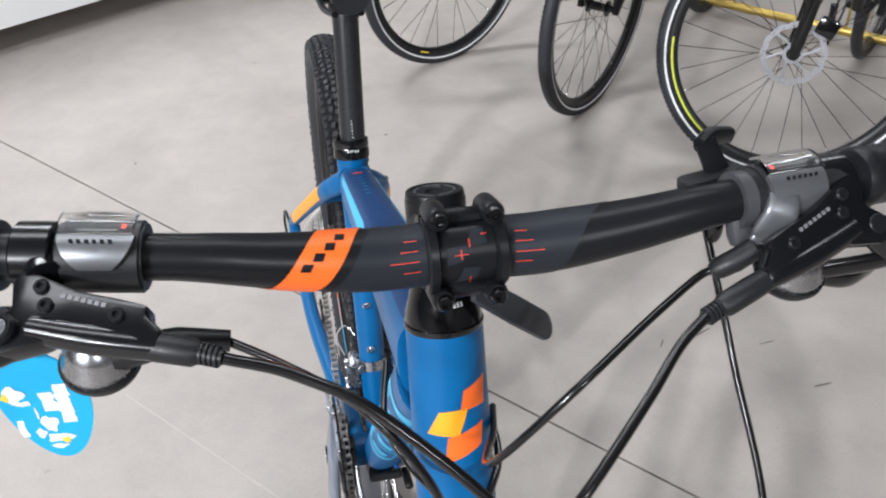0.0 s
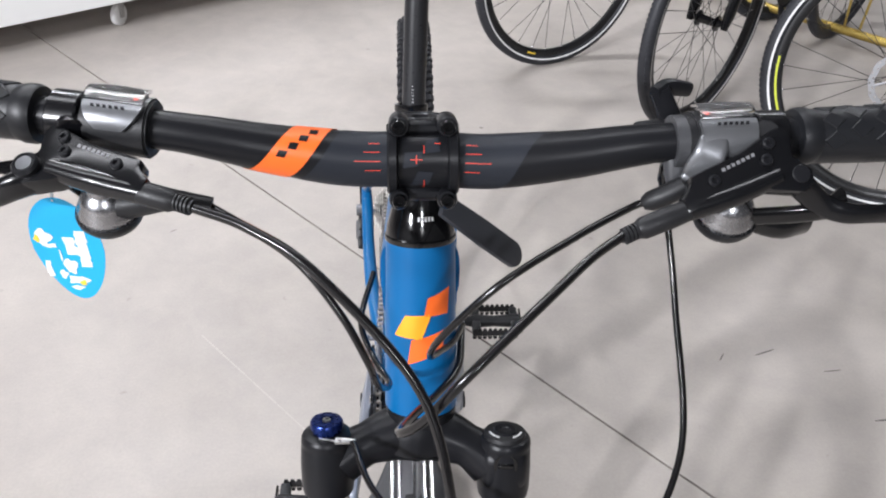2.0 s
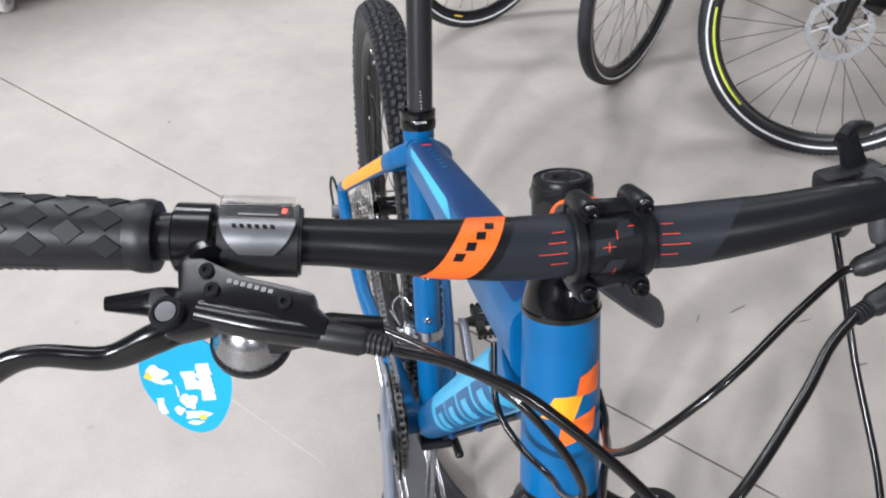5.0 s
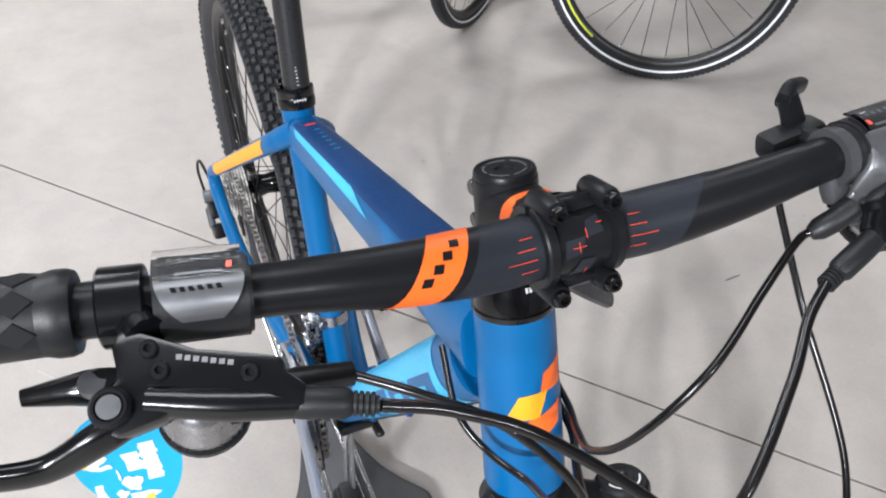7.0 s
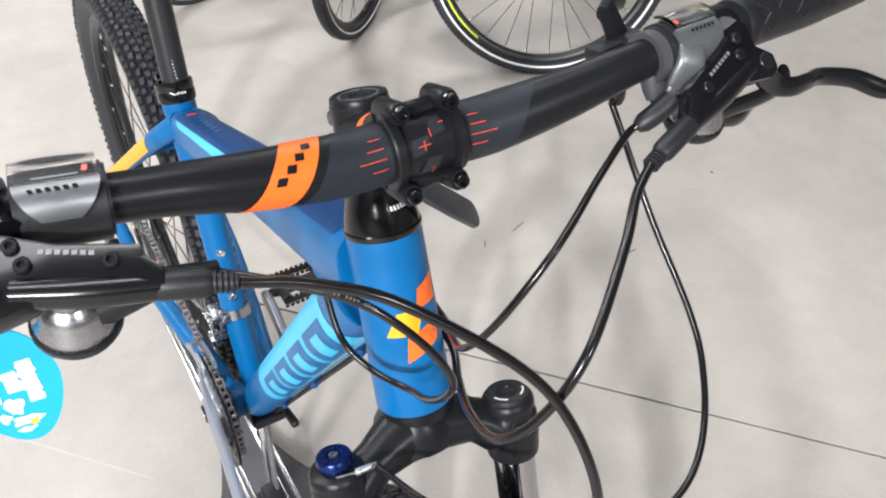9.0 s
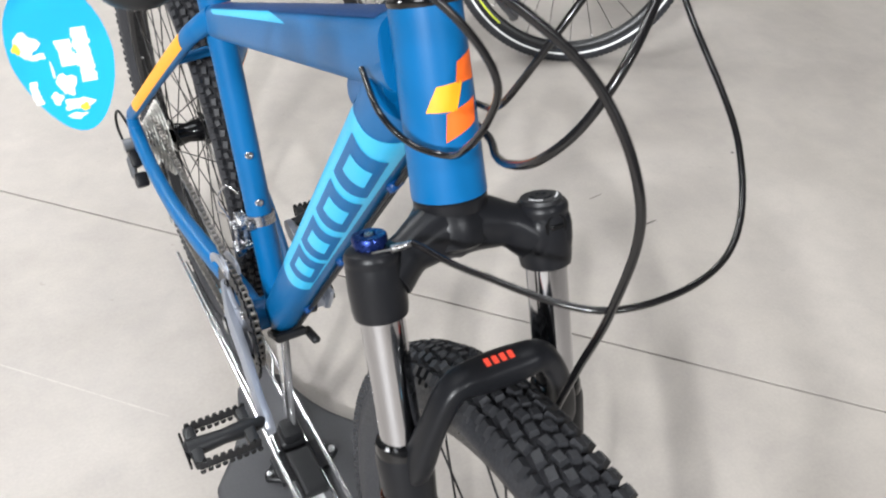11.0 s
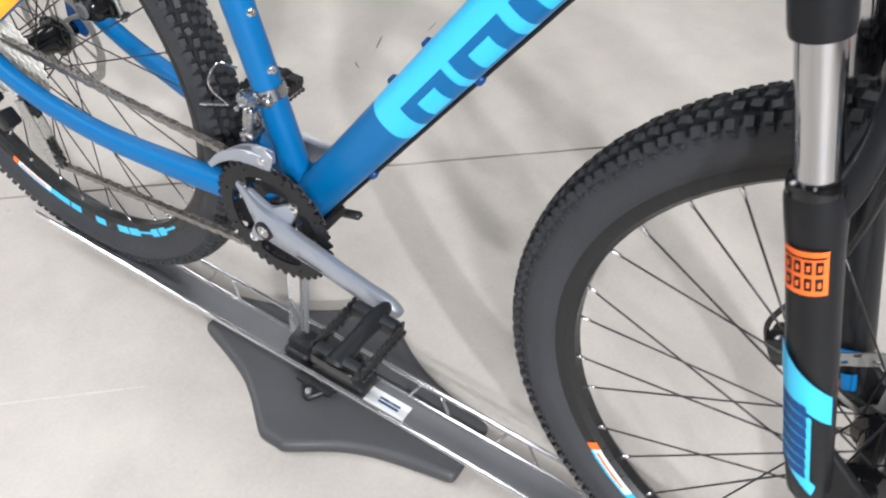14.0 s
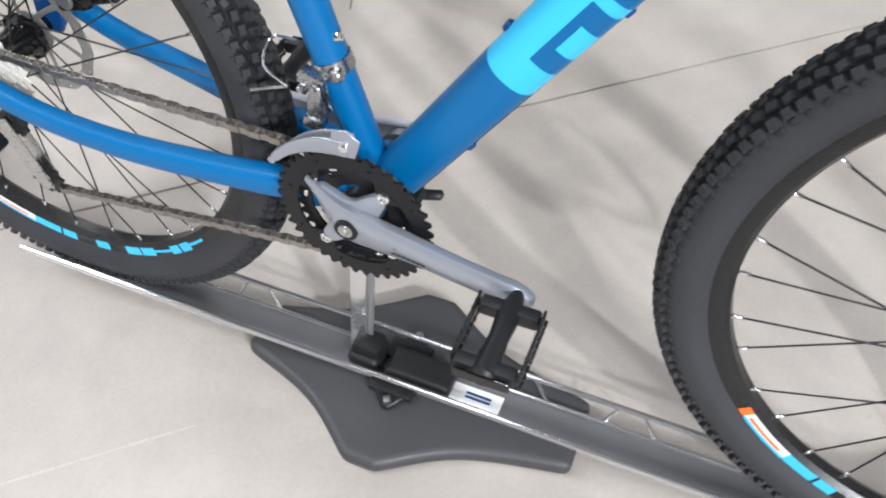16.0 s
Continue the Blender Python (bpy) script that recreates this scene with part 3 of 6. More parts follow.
def knobs(bm, hub, rc, tube_r, pitch_count, rng):
    """Square tread blocks: a broken centre rib, inner pairs and outer side knobs."""
    def block(ang, across, size, h, turn=0.0):
        n = V(math.sin(across), math.cos(across), 0)
        r = rc + (tube_r - 0.0008) * math.cos(across)
        c = V(tube_r * 1.04 * math.sin(across), 0, 0)
        rad = V(0, math.cos(ang), math.sin(ang))
        out = (X * math.sin(across) + rad * math.cos(across)).normalized()
        tan = V(0, -math.sin(ang), math.cos(ang))
        p = hub + c + rad * r + out * (h * 0.5)
        wide = out.cross(tan)
        tan = (tan * math.cos(turn) + wide * math.sin(turn)).normalized()
        m = frame_from(p, out, tan)
        l, w = size
        vs = []
        for z, k in ((-h / 2, 1.12), (h / 2, 0.88)):
            for x, y in ((-1, -1), (1, -1), (1, 1), (-1, 1)):
                vs.append(bm.verts.new(m @ V(x * l / 2 * k, y * w / 2 * k, z)))
        for f in ((4, 5, 6, 7), (0, 1, 5, 4), (1, 2, 6, 5), (2, 3, 7, 6), (3, 0, 4, 7)):
            bm.faces.new([vs[i] for i in f])
    step = 2 * math.pi / pitch_count
    for k in range(pitch_count):
        a = k * step + rng.uniform(-0.015, 0.015) * step
        for j in range(3):
            b = a + j * step / 3
            for s in (-1, 1):
                block(b + (0.07 * step if s > 0 else 0), s * (0.14 + 0.05 * (j % 2)), (0.0090, 0.0068), 0.0046, s * (0.14 if j % 2 else -0.1))
        for s in (-1, 1):
            lag = 0.06 * step if s > 0 else 0.0
            for f, q, size, turn in ((0.17, 0.48, (0.0108, 0.0074), 0.22), (0.50, 0.57, (0.0086, 0.0070), -0.18), (0.83, 0.48, (0.0102, 0.0074), 0.22)):
                block(a + lag + f * step, s * q, size, 0.0054, s * turn)
            for f, q, size, h in ((0.06, 0.91, (0.0086, 0.0090), 0.0060), (0.38, 0.88, (0.0076, 0.0082), 0.0056), (0.70, 0.92, (0.0086, 0.0090), 0.0060)):
                block(a + lag + f * step, s * q, size, h, s * 0.10)
                block(a + lag + f * step, s * (q + 0.26), (0.0050, 0.0046), 0.0020, s * 0.1)


def rotor_disc(bm, centre, r, axis=X):
    m = frame_from(centre, axis, V(0, 1, 0))
    seg, t = 72, 0.0009
    radii = [r - 0.015, r - 0.0115, r - 0.0085, r - 0.005, r - 0.0022, r]
    b = bmesh.new()

    def ring_point(i, k, z):
        q = radii[i] + (0.0013 * math.sin(k * math.pi / 3) if i in (0, 5) else 0)
        return (q * math.cos(2 * math.pi * k / seg), q * math.sin(2 * math.pi * k / seg), z)
    sides = [[[b.verts.new(ring_point(i, k, z)) for k in range(seg)] for i in range(6)] for z in (t, -t)]
    for i in range(5):
        for k in range(seg):
            if (i == 1 and k % 4 == 0) or (i == 3 and k % 4 == 2):
                continue
            j = (k + 1) % seg
            for g in sides:
                b.faces.new((g[i][k], g[i][j], g[i + 1][j], g[i + 1][k]))
    for i in (0, 5):
        for k in range(seg):
            j = (k + 1) % seg
            b.faces.new((sides[0][i][k], sides[0][i][j], sides[1][i][j], sides[1][i][k]))
    place(b, b.verts, m)
    merge(bm, b)
    for k in range(6):
        a = 2 * math.pi * k / 6
        pts = [m @ V(q * math.cos(a + w), q * math.sin(a + w), 0) for q, w in ((0.022, 0), ((r - 0.01) * 0.62, 0.22), (r - 0.013, 0.34))]
        sweep(bm, spline(pts, 6), [0.004, 0.003, 0.004], 6, 0.3, side=m.to_3x3() @ V(-math.sin(a), math.cos(a), 0))
    lathe(bm, [(0.017, -t), (0.026, -t), (0.026, t), (0.017, t)], m, 24, True)


def mtb_wheel(name, hub, rear):
    rc, tr = 0.3352, 0.0262
    bm = bmesh.new()
    rim_ring(bm, hub, 0.3115, 0.019, 0.0145)
    wheel = part(name, bm, M_RIM, bike, "black alloy rim with cyan and orange decal")
    bm = bmesh.new()
    tyre_ring(bm, hub, rc, tr, 0.3105, 128, 1.04)
    # the outer carcass gets the darker rubber, as painted shade between knobs
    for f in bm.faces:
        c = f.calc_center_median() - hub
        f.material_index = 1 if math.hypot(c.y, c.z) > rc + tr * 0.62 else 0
    part("tyre", bm, [M_RUBBER, M_GAP_SHADE], wheel, "black knobbly off-road tyre")
    bm = bmesh.new()
    knobs(bm, hub, rc, tr, 52, random.Random(3))
    tagged(part("tread", bm, M_TREAD, wheel, sharp=20), kind="stuff")
    m = frame_from(hub, X, V(0, 1, 0))
    bm = bmesh.new()
    if rear:
        prof = [(0.008, -0.066), (0.012, -0.066), (0.012, -0.028), (0.029, -0.026), (0.030, -0.022), (0.021, -0.018), (0.017, 0.0), (0.021, 0.024), (0.029, 0.028), (0.029, 0.032), (0.019, 0.034), (0.012, 0.062), (0.008, 0.062)]
    else:
        prof = [(0.007, -0.05), (0.011, -0.05), (0.013, -0.036), (0.025, -0.034), (0.025, -0.030), (0.016, -0.026), (0.0145, 0.0), (0.017, 0.02), (0.026, 0.024), (0.026, 0.028), (0.018, 0.03), (0.011, 0.048), (0.007, 0.048)]
    lathe(bm, prof, m, 28)
    part("hub", bm, M_GLOSS, wheel)
    bm = bmesh.new()
    lathe(bm, [(0.0045, -0.078 if rear else -0.064), (0.0045, 0.078 if rear else 0.064)], m, 14)
    lathe(bm, [(0.009, -0.083 if rear else -0.072), (0.010, -0.075 if rear else -0.066)], m, 16)
    part("quick_release", bm, M_STEEL, wheel)
    bm = bmesh.new()
    rotor_disc(bm, hub + X * (0.043 if rear else 0.040), 0.080 if rear else 0.088)
    part("brake_rotor", bm, M_DISC, wheel, "drilled steel brake disc")
    spoke_set(wheel, hub, 0.027 if rear else 0.0235, 0.025 if rear else 0.030, 0.2945, 32 if rear else 34, 0.00105, 0.06 if rear else 0.12, (M_SPOKE, M_CHROME))
    # rim decals on both sides
    def rim_at(sx):
        def at(s, deg, off):
            r = 0.3105 - 0.0160 * s
            return hub + V(sx * (0.0152 - 0.0015 * s + off), r * math.cos(radians(deg)), r * math.sin(radians(deg)))
        return at
    for sx, start in ((-1, 301), (1, 100)) if rear else ((-1, 321.5), (1, 100), (-1, 101)):
        at = rim_at(sx)
        d = -1 if sx < 0 else 1
        base = start
        seq = ((0, 2.2, 1), (2.2, 15.5, 2), (15.5, 23.5, 0), (24.2, 28.5, 0), (35, 39.3, 0), (45, 50, 0), (50.6, 55.5, 0), (62, 65.5, 0), (66.2, 70, 0))
        if start == 101:
            seq = ((0, 6.5, 0),)
        for a0, a1, mi in seq:
            bm = bmesh.new()
            decal(bm, at, ((0.1, base + d * a0), (0.9, base + d * a0), (0.9, base + d * a1), (0.1, base + d * a1)), 2, 6, 0.0006)
            part("rim_decal", bm, (M_CYAN, M_ORANGE, M_PRINT)[mi], wheel)
        if start == 101:
            continue
        bm = bmesh.new()
        decal(bm, at, ((0.36, base + d * 3.0), (0.60, base + d * 3.0), (0.60, base + d * 13.5), (0.36, base + d * 13.5)), 2, 8, 0.001)
        part("rim_decal", bm, M_ORANGE, wheel)
        bm = bmesh.new()
        decal(bm, at, ((0.08, base + d * 2.4), (0.28, base + d * 1.8), (0.28, base + d * 15.5), (0.08, base + d * 15.5)), 2, 8, 0.0012)
        part("rim_decal", bm, M_CYAN, wheel)
        for a0, a1 in ((55.5, 62), (70, 76)):
            bm = bmesh.new()
            decal(bm, at, ((0.42, base + d * a0), (0.66, base + d * a0), (0.60, base + d * a1), (0.36, base + d * a1)), 2, 4, 0.0006)
            part("rim_decal", bm, M_CYAN, wheel)
    # raised, worn sidewall marking as plain bars
    bm = bmesh.new()
    for k in range(9):
        a = (228 if not rear else 258) + k * 2.1
        def side_at(s, deg, off):
            q = radians(150 + 14 * s)
            r = rc + tr * math.cos(q) * 1.0
            return hub + V(-(tr * 1.045 * math.sin(q) + off), r * math.cos(radians(deg)), r * math.sin(radians(deg)))
        decal(bm, side_at, ((0.0, a), (1.0, a), (1.0, a + (1.6 if k != 4 else 0.3)), (0.0, a + (1.6 if k != 4 else 0.3))), 2, 2, 0.0006)
    tagged(part("sidewall_print", bm, M_GREY, wheel), kind="stuff")
    bm = bmesh.new()
    va = radians(98 if not rear else 140)
    p = hub + V(0, math.cos(va), math.sin(va)) * 0.293
    q = V(0, -math.cos(va), -math.sin(va))
    lathe(bm, [(0.0042, 0), (0.0042, 0.022), (0.003, 0.026), (0.003, 0.035)], frame_from(p, q), 10)
    part("valve", bm, M_CHROME, wheel, "bright valve")
    return wheel


mtb_wheel("front_wheel", FRONT, False)
rear_wheel = mtb_wheel("rear_wheel", REAR, True)


# ---- fork ----
def leg(sx, down, ahead=0.0):
    """A point on a fork leg, down metres under its cap."""
    return V(sx * 0.064 - 0.004 + 0.0035 * max(0.0, 1 - down / 0.4), -0.4549, 0.8312) - AX * down + FW * ahead


def fork():
    bm = bmesh.new()
    # crown: a bowed bridge with a ring round the steerer
    pts = spline([leg(-1, 0.028) + X * 0.01, steer(0.2365, 0.012, -0.036), steer(0.2295, 0.004, 0), steer(0.2365, 0.012, 0.036), leg(1, 0.028) - X * 0.01], 24)
    sweep(bm, pts, [0.0165, 0.0150, 0.0225, 0.0150, 0.0165], 18, 0.95, power=2.6)
    lathe(bm, [(0.022, 0), (0.0275, 0.004), (0.0285, 0.02), (0.022, 0.03)], frame_from(steer(0.2435), AX), 32)
    crown = part("fork_crown", bm, M_BLACK, bike, "matt black forged fork crown")
    for sx in (-1, 1):
        bm = bmesh.new()
        m = frame_from(leg(sx, 0), -AX)
        lathe(bm, [(0.012, 0.003), (0.0172, 0.005), (0.0184, 0.007), (0.0188, 0.010), (0.0182, 0.0115), (0.0188, 0.014), (0.0194, 0.028), (0.0192, 0.045), (0.0183, 0.051), (0.015, 0.052)], m, 32)
        if sx > 0:
            box(bm, (0.0345, 0.036, 0.034), frame_from(leg(sx, 0.026), -AX, X), 0.012, segs=3)
        part("crown_socket", bm, M_BLACK, crown)
        bm = bmesh.new()
        lathe(bm, [(0.0151, 0.042), (0.0151, 0.20)], m, 36)
        part("stanchion", bm, M_STANCHION, bike, "chromed fork stanchion")
        bm = bmesh.new()
        lathe(bm, [(0.0152, 0.148), (0.0185, 0.149), (0.0195, 0.152), (0.0195, 0.160), (0.0185, 0.163), (0.0152, 0.163)], m, 32, True)
        part("dust_seal", bm, M_GLOSS, bike)
        bm = bmesh.new()
        lathe(bm, [(0.0155, 0.156), (0.0198, 0.158), (0.0208, 0.164), (0.0204, 0.180), (0.0191, 0.202), (0.0190, 0.30), (0.0188, 0.426), (0.0172, 0.458), (0.013, 0.468), (0.006, 0.470)], m, 36)
        drop = frame_from(V(sx * 0.058, FRONT.y, FRONT.z), X, V(0, 0, 1))
        prism(bm, [(0.012, 0.014), (0.030, -0.010), (0.055, -0.040), (0.02, -0.052), (-0.02, -0.050), (-0.015, -0.012), (-0.006, 0.014)], 0.010, drop @ Matrix.Translation((0, 0, 0.005)), 0.002)
        lower = part("fork_lower", bm, M_BLACK, bike, "matt black fork lower leg with orange and cyan decals")

        def at(s, deg, off, sx=sx):
            d = 0.158 + s * 0.297
            r = 0.0204 - 0.0013 * max(0.0, min(1.0, (d - 0.180) / 0.022))
            return leg(sx, d) + X * ((r + off) * math.cos(radians(deg))) + FW * ((r + off) * math.sin(radians(deg)))
        if sx < 0:
            bm = bmesh.new()
            decal(bm, at, ((0.125, 233), (0.250, 233), (0.250, 137), (0.125, 137)), 8, 14, 0.0005)
            decal(bm, at, ((0.140, 228), (0.146, 228), (0.146, 142), (0.140, 142)), 1, 12, 0.001, 1)
            for r in range(2):
                for k in range(4):
                    a0 = 223 - 20.5 * k
                    s0 = 0.152 + 0.047 * r
                    decal(bm, at, ((s0, a0), (s0 + 0.036, a0), (s0 + 0.036, a0 - 14), (s0, a0 - 14)), 2, 3, 0.001, 1)
                    decal(bm, at, ((s0 + 0.010, a0 - 4.5), (s0 + 0.026, a0 - 4.5), (s0 + 0.026, a0 - 10), (s0 + 0.010, a0 - 10)), 1, 1, 0.0014, 0)
            part("label", bm, [M_ORANGE, M_BLACK], lower, "orange label with dark block print")
            for q, off in ((((0.43, 238), (0.60, 112), (0.70, 112), (0.56, 238)), 0.0006), (((0.55, 240), (0.66, 160), (0.92, 160), (0.84, 240)), 0.0004),
                           (((0.43, 256), (0.43, 238), (0.55, 238), (0.50, 256)), 0.0006), (((0.74, 236), (0.93, 146), (0.965, 156), (0.86, 214)), 0.0007)):
                bm = bmesh.new()
                decal(bm, at, q, 12, 14, off)
                part("leg_decal", bm, M_CYAN, lower, "cyan wedge decal")
            bm = bmesh.new()
            for k in range(7):
                s0 = 0.580 + 0.040 * k
                decal(bm, at, ((s0, 234), (s0 + 0.031, 232), (s0 + 0.075, 168), (s0 + 0.034, 172)), 2, 8, 0.0009)
            tagged(part("decal_print", bm, M_NAVY, lower), kind="stuff")
        else:
            bm = bmesh.new()
            decal(bm, at, ((0.50, -30), (0.86, 40), (0.98, 40), (0.66, -30)), 14, 14, 0.0005)
            part("leg_decal", bm, M_CYAN, lower)
            for q, m_ in ((((0.80, 150), (0.80, 215), (0.86, 215), (0.86, 150)), M_BLUE), (((0.90, 150), (0.90, 190), (0.97, 190), (0.97, 150)), M_BLUE), (((0.93, 192), (0.93, 232), (0.98, 232), (0.98, 192)), M_ORANGE)):
                bm = bmesh.new()
                decal(bm, at, q, 4, 8, 0.0005)
                part("leg_decal", bm, m_, lower)
    # blue lock-out dial, cable stop; plain cap on the other leg
    bm = bmesh.new()
    m = frame_from(leg(-1, 0.0045), AX)
    lathe(bm, [(0.0105, 0.001), (0.0105, 0.004), (0.0118, 0.0045), (0.0118, 0.0085), (0.011, 0.0098), (0.005, 0.010), (0.005, 0.0085), (0.0, 0.0085)], m, 32)
    dial = part("lockout_dial", bm, M_KNOB, bike, "dark blue anodised lock-out dial")
    bm = bmesh.new()
    lathe(bm, [(0.003, 0.0085), (0.003, 0.0105), (0.0018, 0.0105), (0.0018, 0.009)], m, 10)
    part("screw", bm, M_STEEL, dial)
    bm = bmesh.new()
    e = leg(-1, -0.0015)
    sweep(bm, [e + V(-0.004, -0.013, 0), e + V(0.010, -0.016, 0.001)], [0.0009], 6)
    sweep(bm, [e + V(0.008, -0.0155, 0.001), e + V(0.022, -0.0165, 0.002)], [0.0028, 0.0028, 0.002], 10)
    part("cable_stop", bm, M_STEEL, dial)
    bm = bmesh.new()
    m = frame_from(leg(1, 0.0045), AX)
    lathe(bm, [(0.0155, -0.006), (0.0158, -0.001), (0.0146, 0.0028), (0.012, 0.0036), (0.0, 0.0036)], m, 28)
    cap = part("air_cap", bm, M_PLASTIC, bike)
    bm = bmesh.new()
    lathe(bm, [(0.0075, 0.002), (0.0085, 0.0034), (0.0075, 0.0046), (0.004, 0.0046), (0.0032, 0.003), (0, 0.003)], m, 24)
    part("air_valve", bm, M_BLACK, cap)
    for a0 in (200, 300):
        bm = bmesh.new()
        for k in range(5):
            q = radians(a0 + 10 * k)
            box(bm, (0.0012, 0.0022, 0.0002), m @ Matrix.Translation((0.0115 * math.cos(q), 0.0115 * math.sin(q), 0.0041)) @ Matrix.Rotation(q, 4, "Z"))
        tagged(part("print", bm, M_PRINT, cap), kind="stuff")
    bm = bmesh.new()
    f = frame_from(leg(1, 0.019, 0.0160), FW, X)
    lathe(bm, [(0.0075, -0.004), (0.0085, 0.0), (0.0085, 0.002), (0.006, 0.002), (0.0055, 0.0005), (0.0, 0.0005)], f, 20)
    box(bm, (0.011, 0.004, 0.006), f @ Matrix.Translation((0, 0, 0.001)), 0.001)
    part("blanking_plug", bm, M_GLOSS, cap)
    # arch over the tyre, ahead of the legs
    bm = bmesh.new()
    pts = spline([leg(-1, 0.186, 0.004) + X * 0.002, leg(-1, 0.158, 0.019) + X * 0.006, leg(-1, 0.125, 0.032) + X * 0.015, leg(-1, 0.100, 0.038) + X * 0.030, steer(0.3205, 0.052, -0.012), steer(0.3205, 0.052, 0.012), leg(1, 0.100, 0.038) - X * 0.030, leg(1, 0.125, 0.032) - X * 0.015, leg(1, 0.158, 0.019) - X * 0.006, leg(1, 0.186, 0.004) - X * 0.002], 40)
    sweep(bm, pts, [0.010, 0.0115, 0.0095, 0.0105, 0.0130, 0.0130, 0.0105, 0.0095, 0.0115, 0.010], 16, 0.85, side=(0, -0.9, -0.4), power=3.0)
    arch = part("fork_arch", bm, M_BLACK, bike)
    bm = bmesh.new()
    for k in range(4):
        c = steer(0.3100, 0.056, -0.010 + 0.006 * k)
        box(bm, (0.0036, 0.0065, 0.0006), frame_from(c, AX * 0.9 + FW * 0.43, X))
    tagged(part("print", bm, M_RED, arch), kind="stuff")
    # front caliper behind the leg
    bm = bmesh.new()
    c = V(0.047, -0.548, 0.428)
    tilt = V(0, 0.45, 0.89)
    box(bm, (0.030, 0.046, 0.034), frame_from(c, tilt, X), 0.007, segs=2)
    box(bm, (0.020, 0.030, 0.026), frame_from(c + V(-0.010, 0.010, 0.004), tilt, X), 0.006, segs=2)
    sweep(bm, [c + V(0.008, -0.010, 0.012), c + V(0.012, -0.034, 0.022), V(0.060, -0.575, 0.462)], [0.0085, 0.0078, 0.0095], 14, 0.8, power=3.0)
    sweep(bm, [c + V(0.010, -0.004, -0.014), c + V(0.013, -0.022, -0.020)], [0.007, 0.008], 12, 0.8, power=3.0)
    for dy, dz in ((-0.012, 0.022), (0.014, -0.016)):
        lathe(bm, [(0.0045, -0.012), (0.0052, -0.011), (0.0052, 0.011), (0.0045, 0.012)], frame_from(c + V(0.006, dy, dz), V(0, 0.9, 0.4)), 12)
    cal = part("front_caliper", bm, M_GLOSS, bike, "black hydraulic disc caliper")
    bm = bmesh.new()
    lathe(bm, [(0.003, -0.02), (0.003, 0.02)], frame_from(c + V(-0.018, 0, 0.01), V(1, 0, 0)), 10)
    part("pin", bm, M_STEEL, cal)


fork()

# the bars and fork are turned a few degrees and the fork leans slightly
turn = Matrix.Translation(TOP - bike.location) @ Matrix.Rotation(radians(-3.0), 4, AX) @ Matrix.Rotation(radians(0.7), 4, "Y") @ Matrix.Translation(bike.location - TOP)
for ob in bike.children:
    if ob.name.split(".")[0] in ("fork_crown", "stanchion", "dust_seal", "fork_lower", "lockout_dial", "air_cap", "fork_arch", "front_caliper", "front_wheel"):
        ob.matrix_basis = turn


# ---- cockpit ----
BAR = V(0, -0.4335, 1.042)


def bar_points(n=60):
    half = [(0.0, -0.4335, 1.042), (0.04, -0.4335, 1.042), (0.085, -0.4365, 1.0505), (0.13, -0.437, 1.0605), (0.18, -0.431, 1.0625), (0.25, -0.4195, 1.0625), (0.345, -0.404, 1.0625)]
    pts = [V(-x, y, z + 0.05 * max(0.0, x - 0.13)) for x, y, z in half[:0:-1]] + [V(x, y - 0.06 * x, z - 0.02 * x) for x, y, z in half]
    return spline(pts, n)


def bar_at_x(x):
    pts = bar_points(240)
    for p, q in zip(pts, pts[1:]):
        if p.x <= x <= q.x:
            f = (x - p.x) / (q.x - p.x)
            return p.lerp(q, f), (q - p).normalized()
    return (pts[0], (pts[1] - pts[0]).normalized()) if x < 0 else (pts[-1], (pts[-1] - pts[-2]).normalized())


def bar_radius(x):
    x = abs(x)
    return 0.0159 if x < 0.05 else 0.0111 if x > 0.135 else 0.0159 + (0.0111 - 0.0159) * ((x - 0.05) / 0.085) ** 1.1


def bar_at(x, deg, off, extra=0.0):
    """The bar's surface: 0 degrees faces ahead, 90 up."""
    p, t = bar_at_x(x)
    ahead = (V(0, -1, 0) - t * t.dot(V(0, -1, 0))).normalized()
    up = t.cross(ahead)
    if up.z < 0:
        up = -up
    r = bar_radius(x) + off + extra
    return p + ahead * (r * math.cos(radians(deg))) + up * (r * math.sin(radians(deg)))


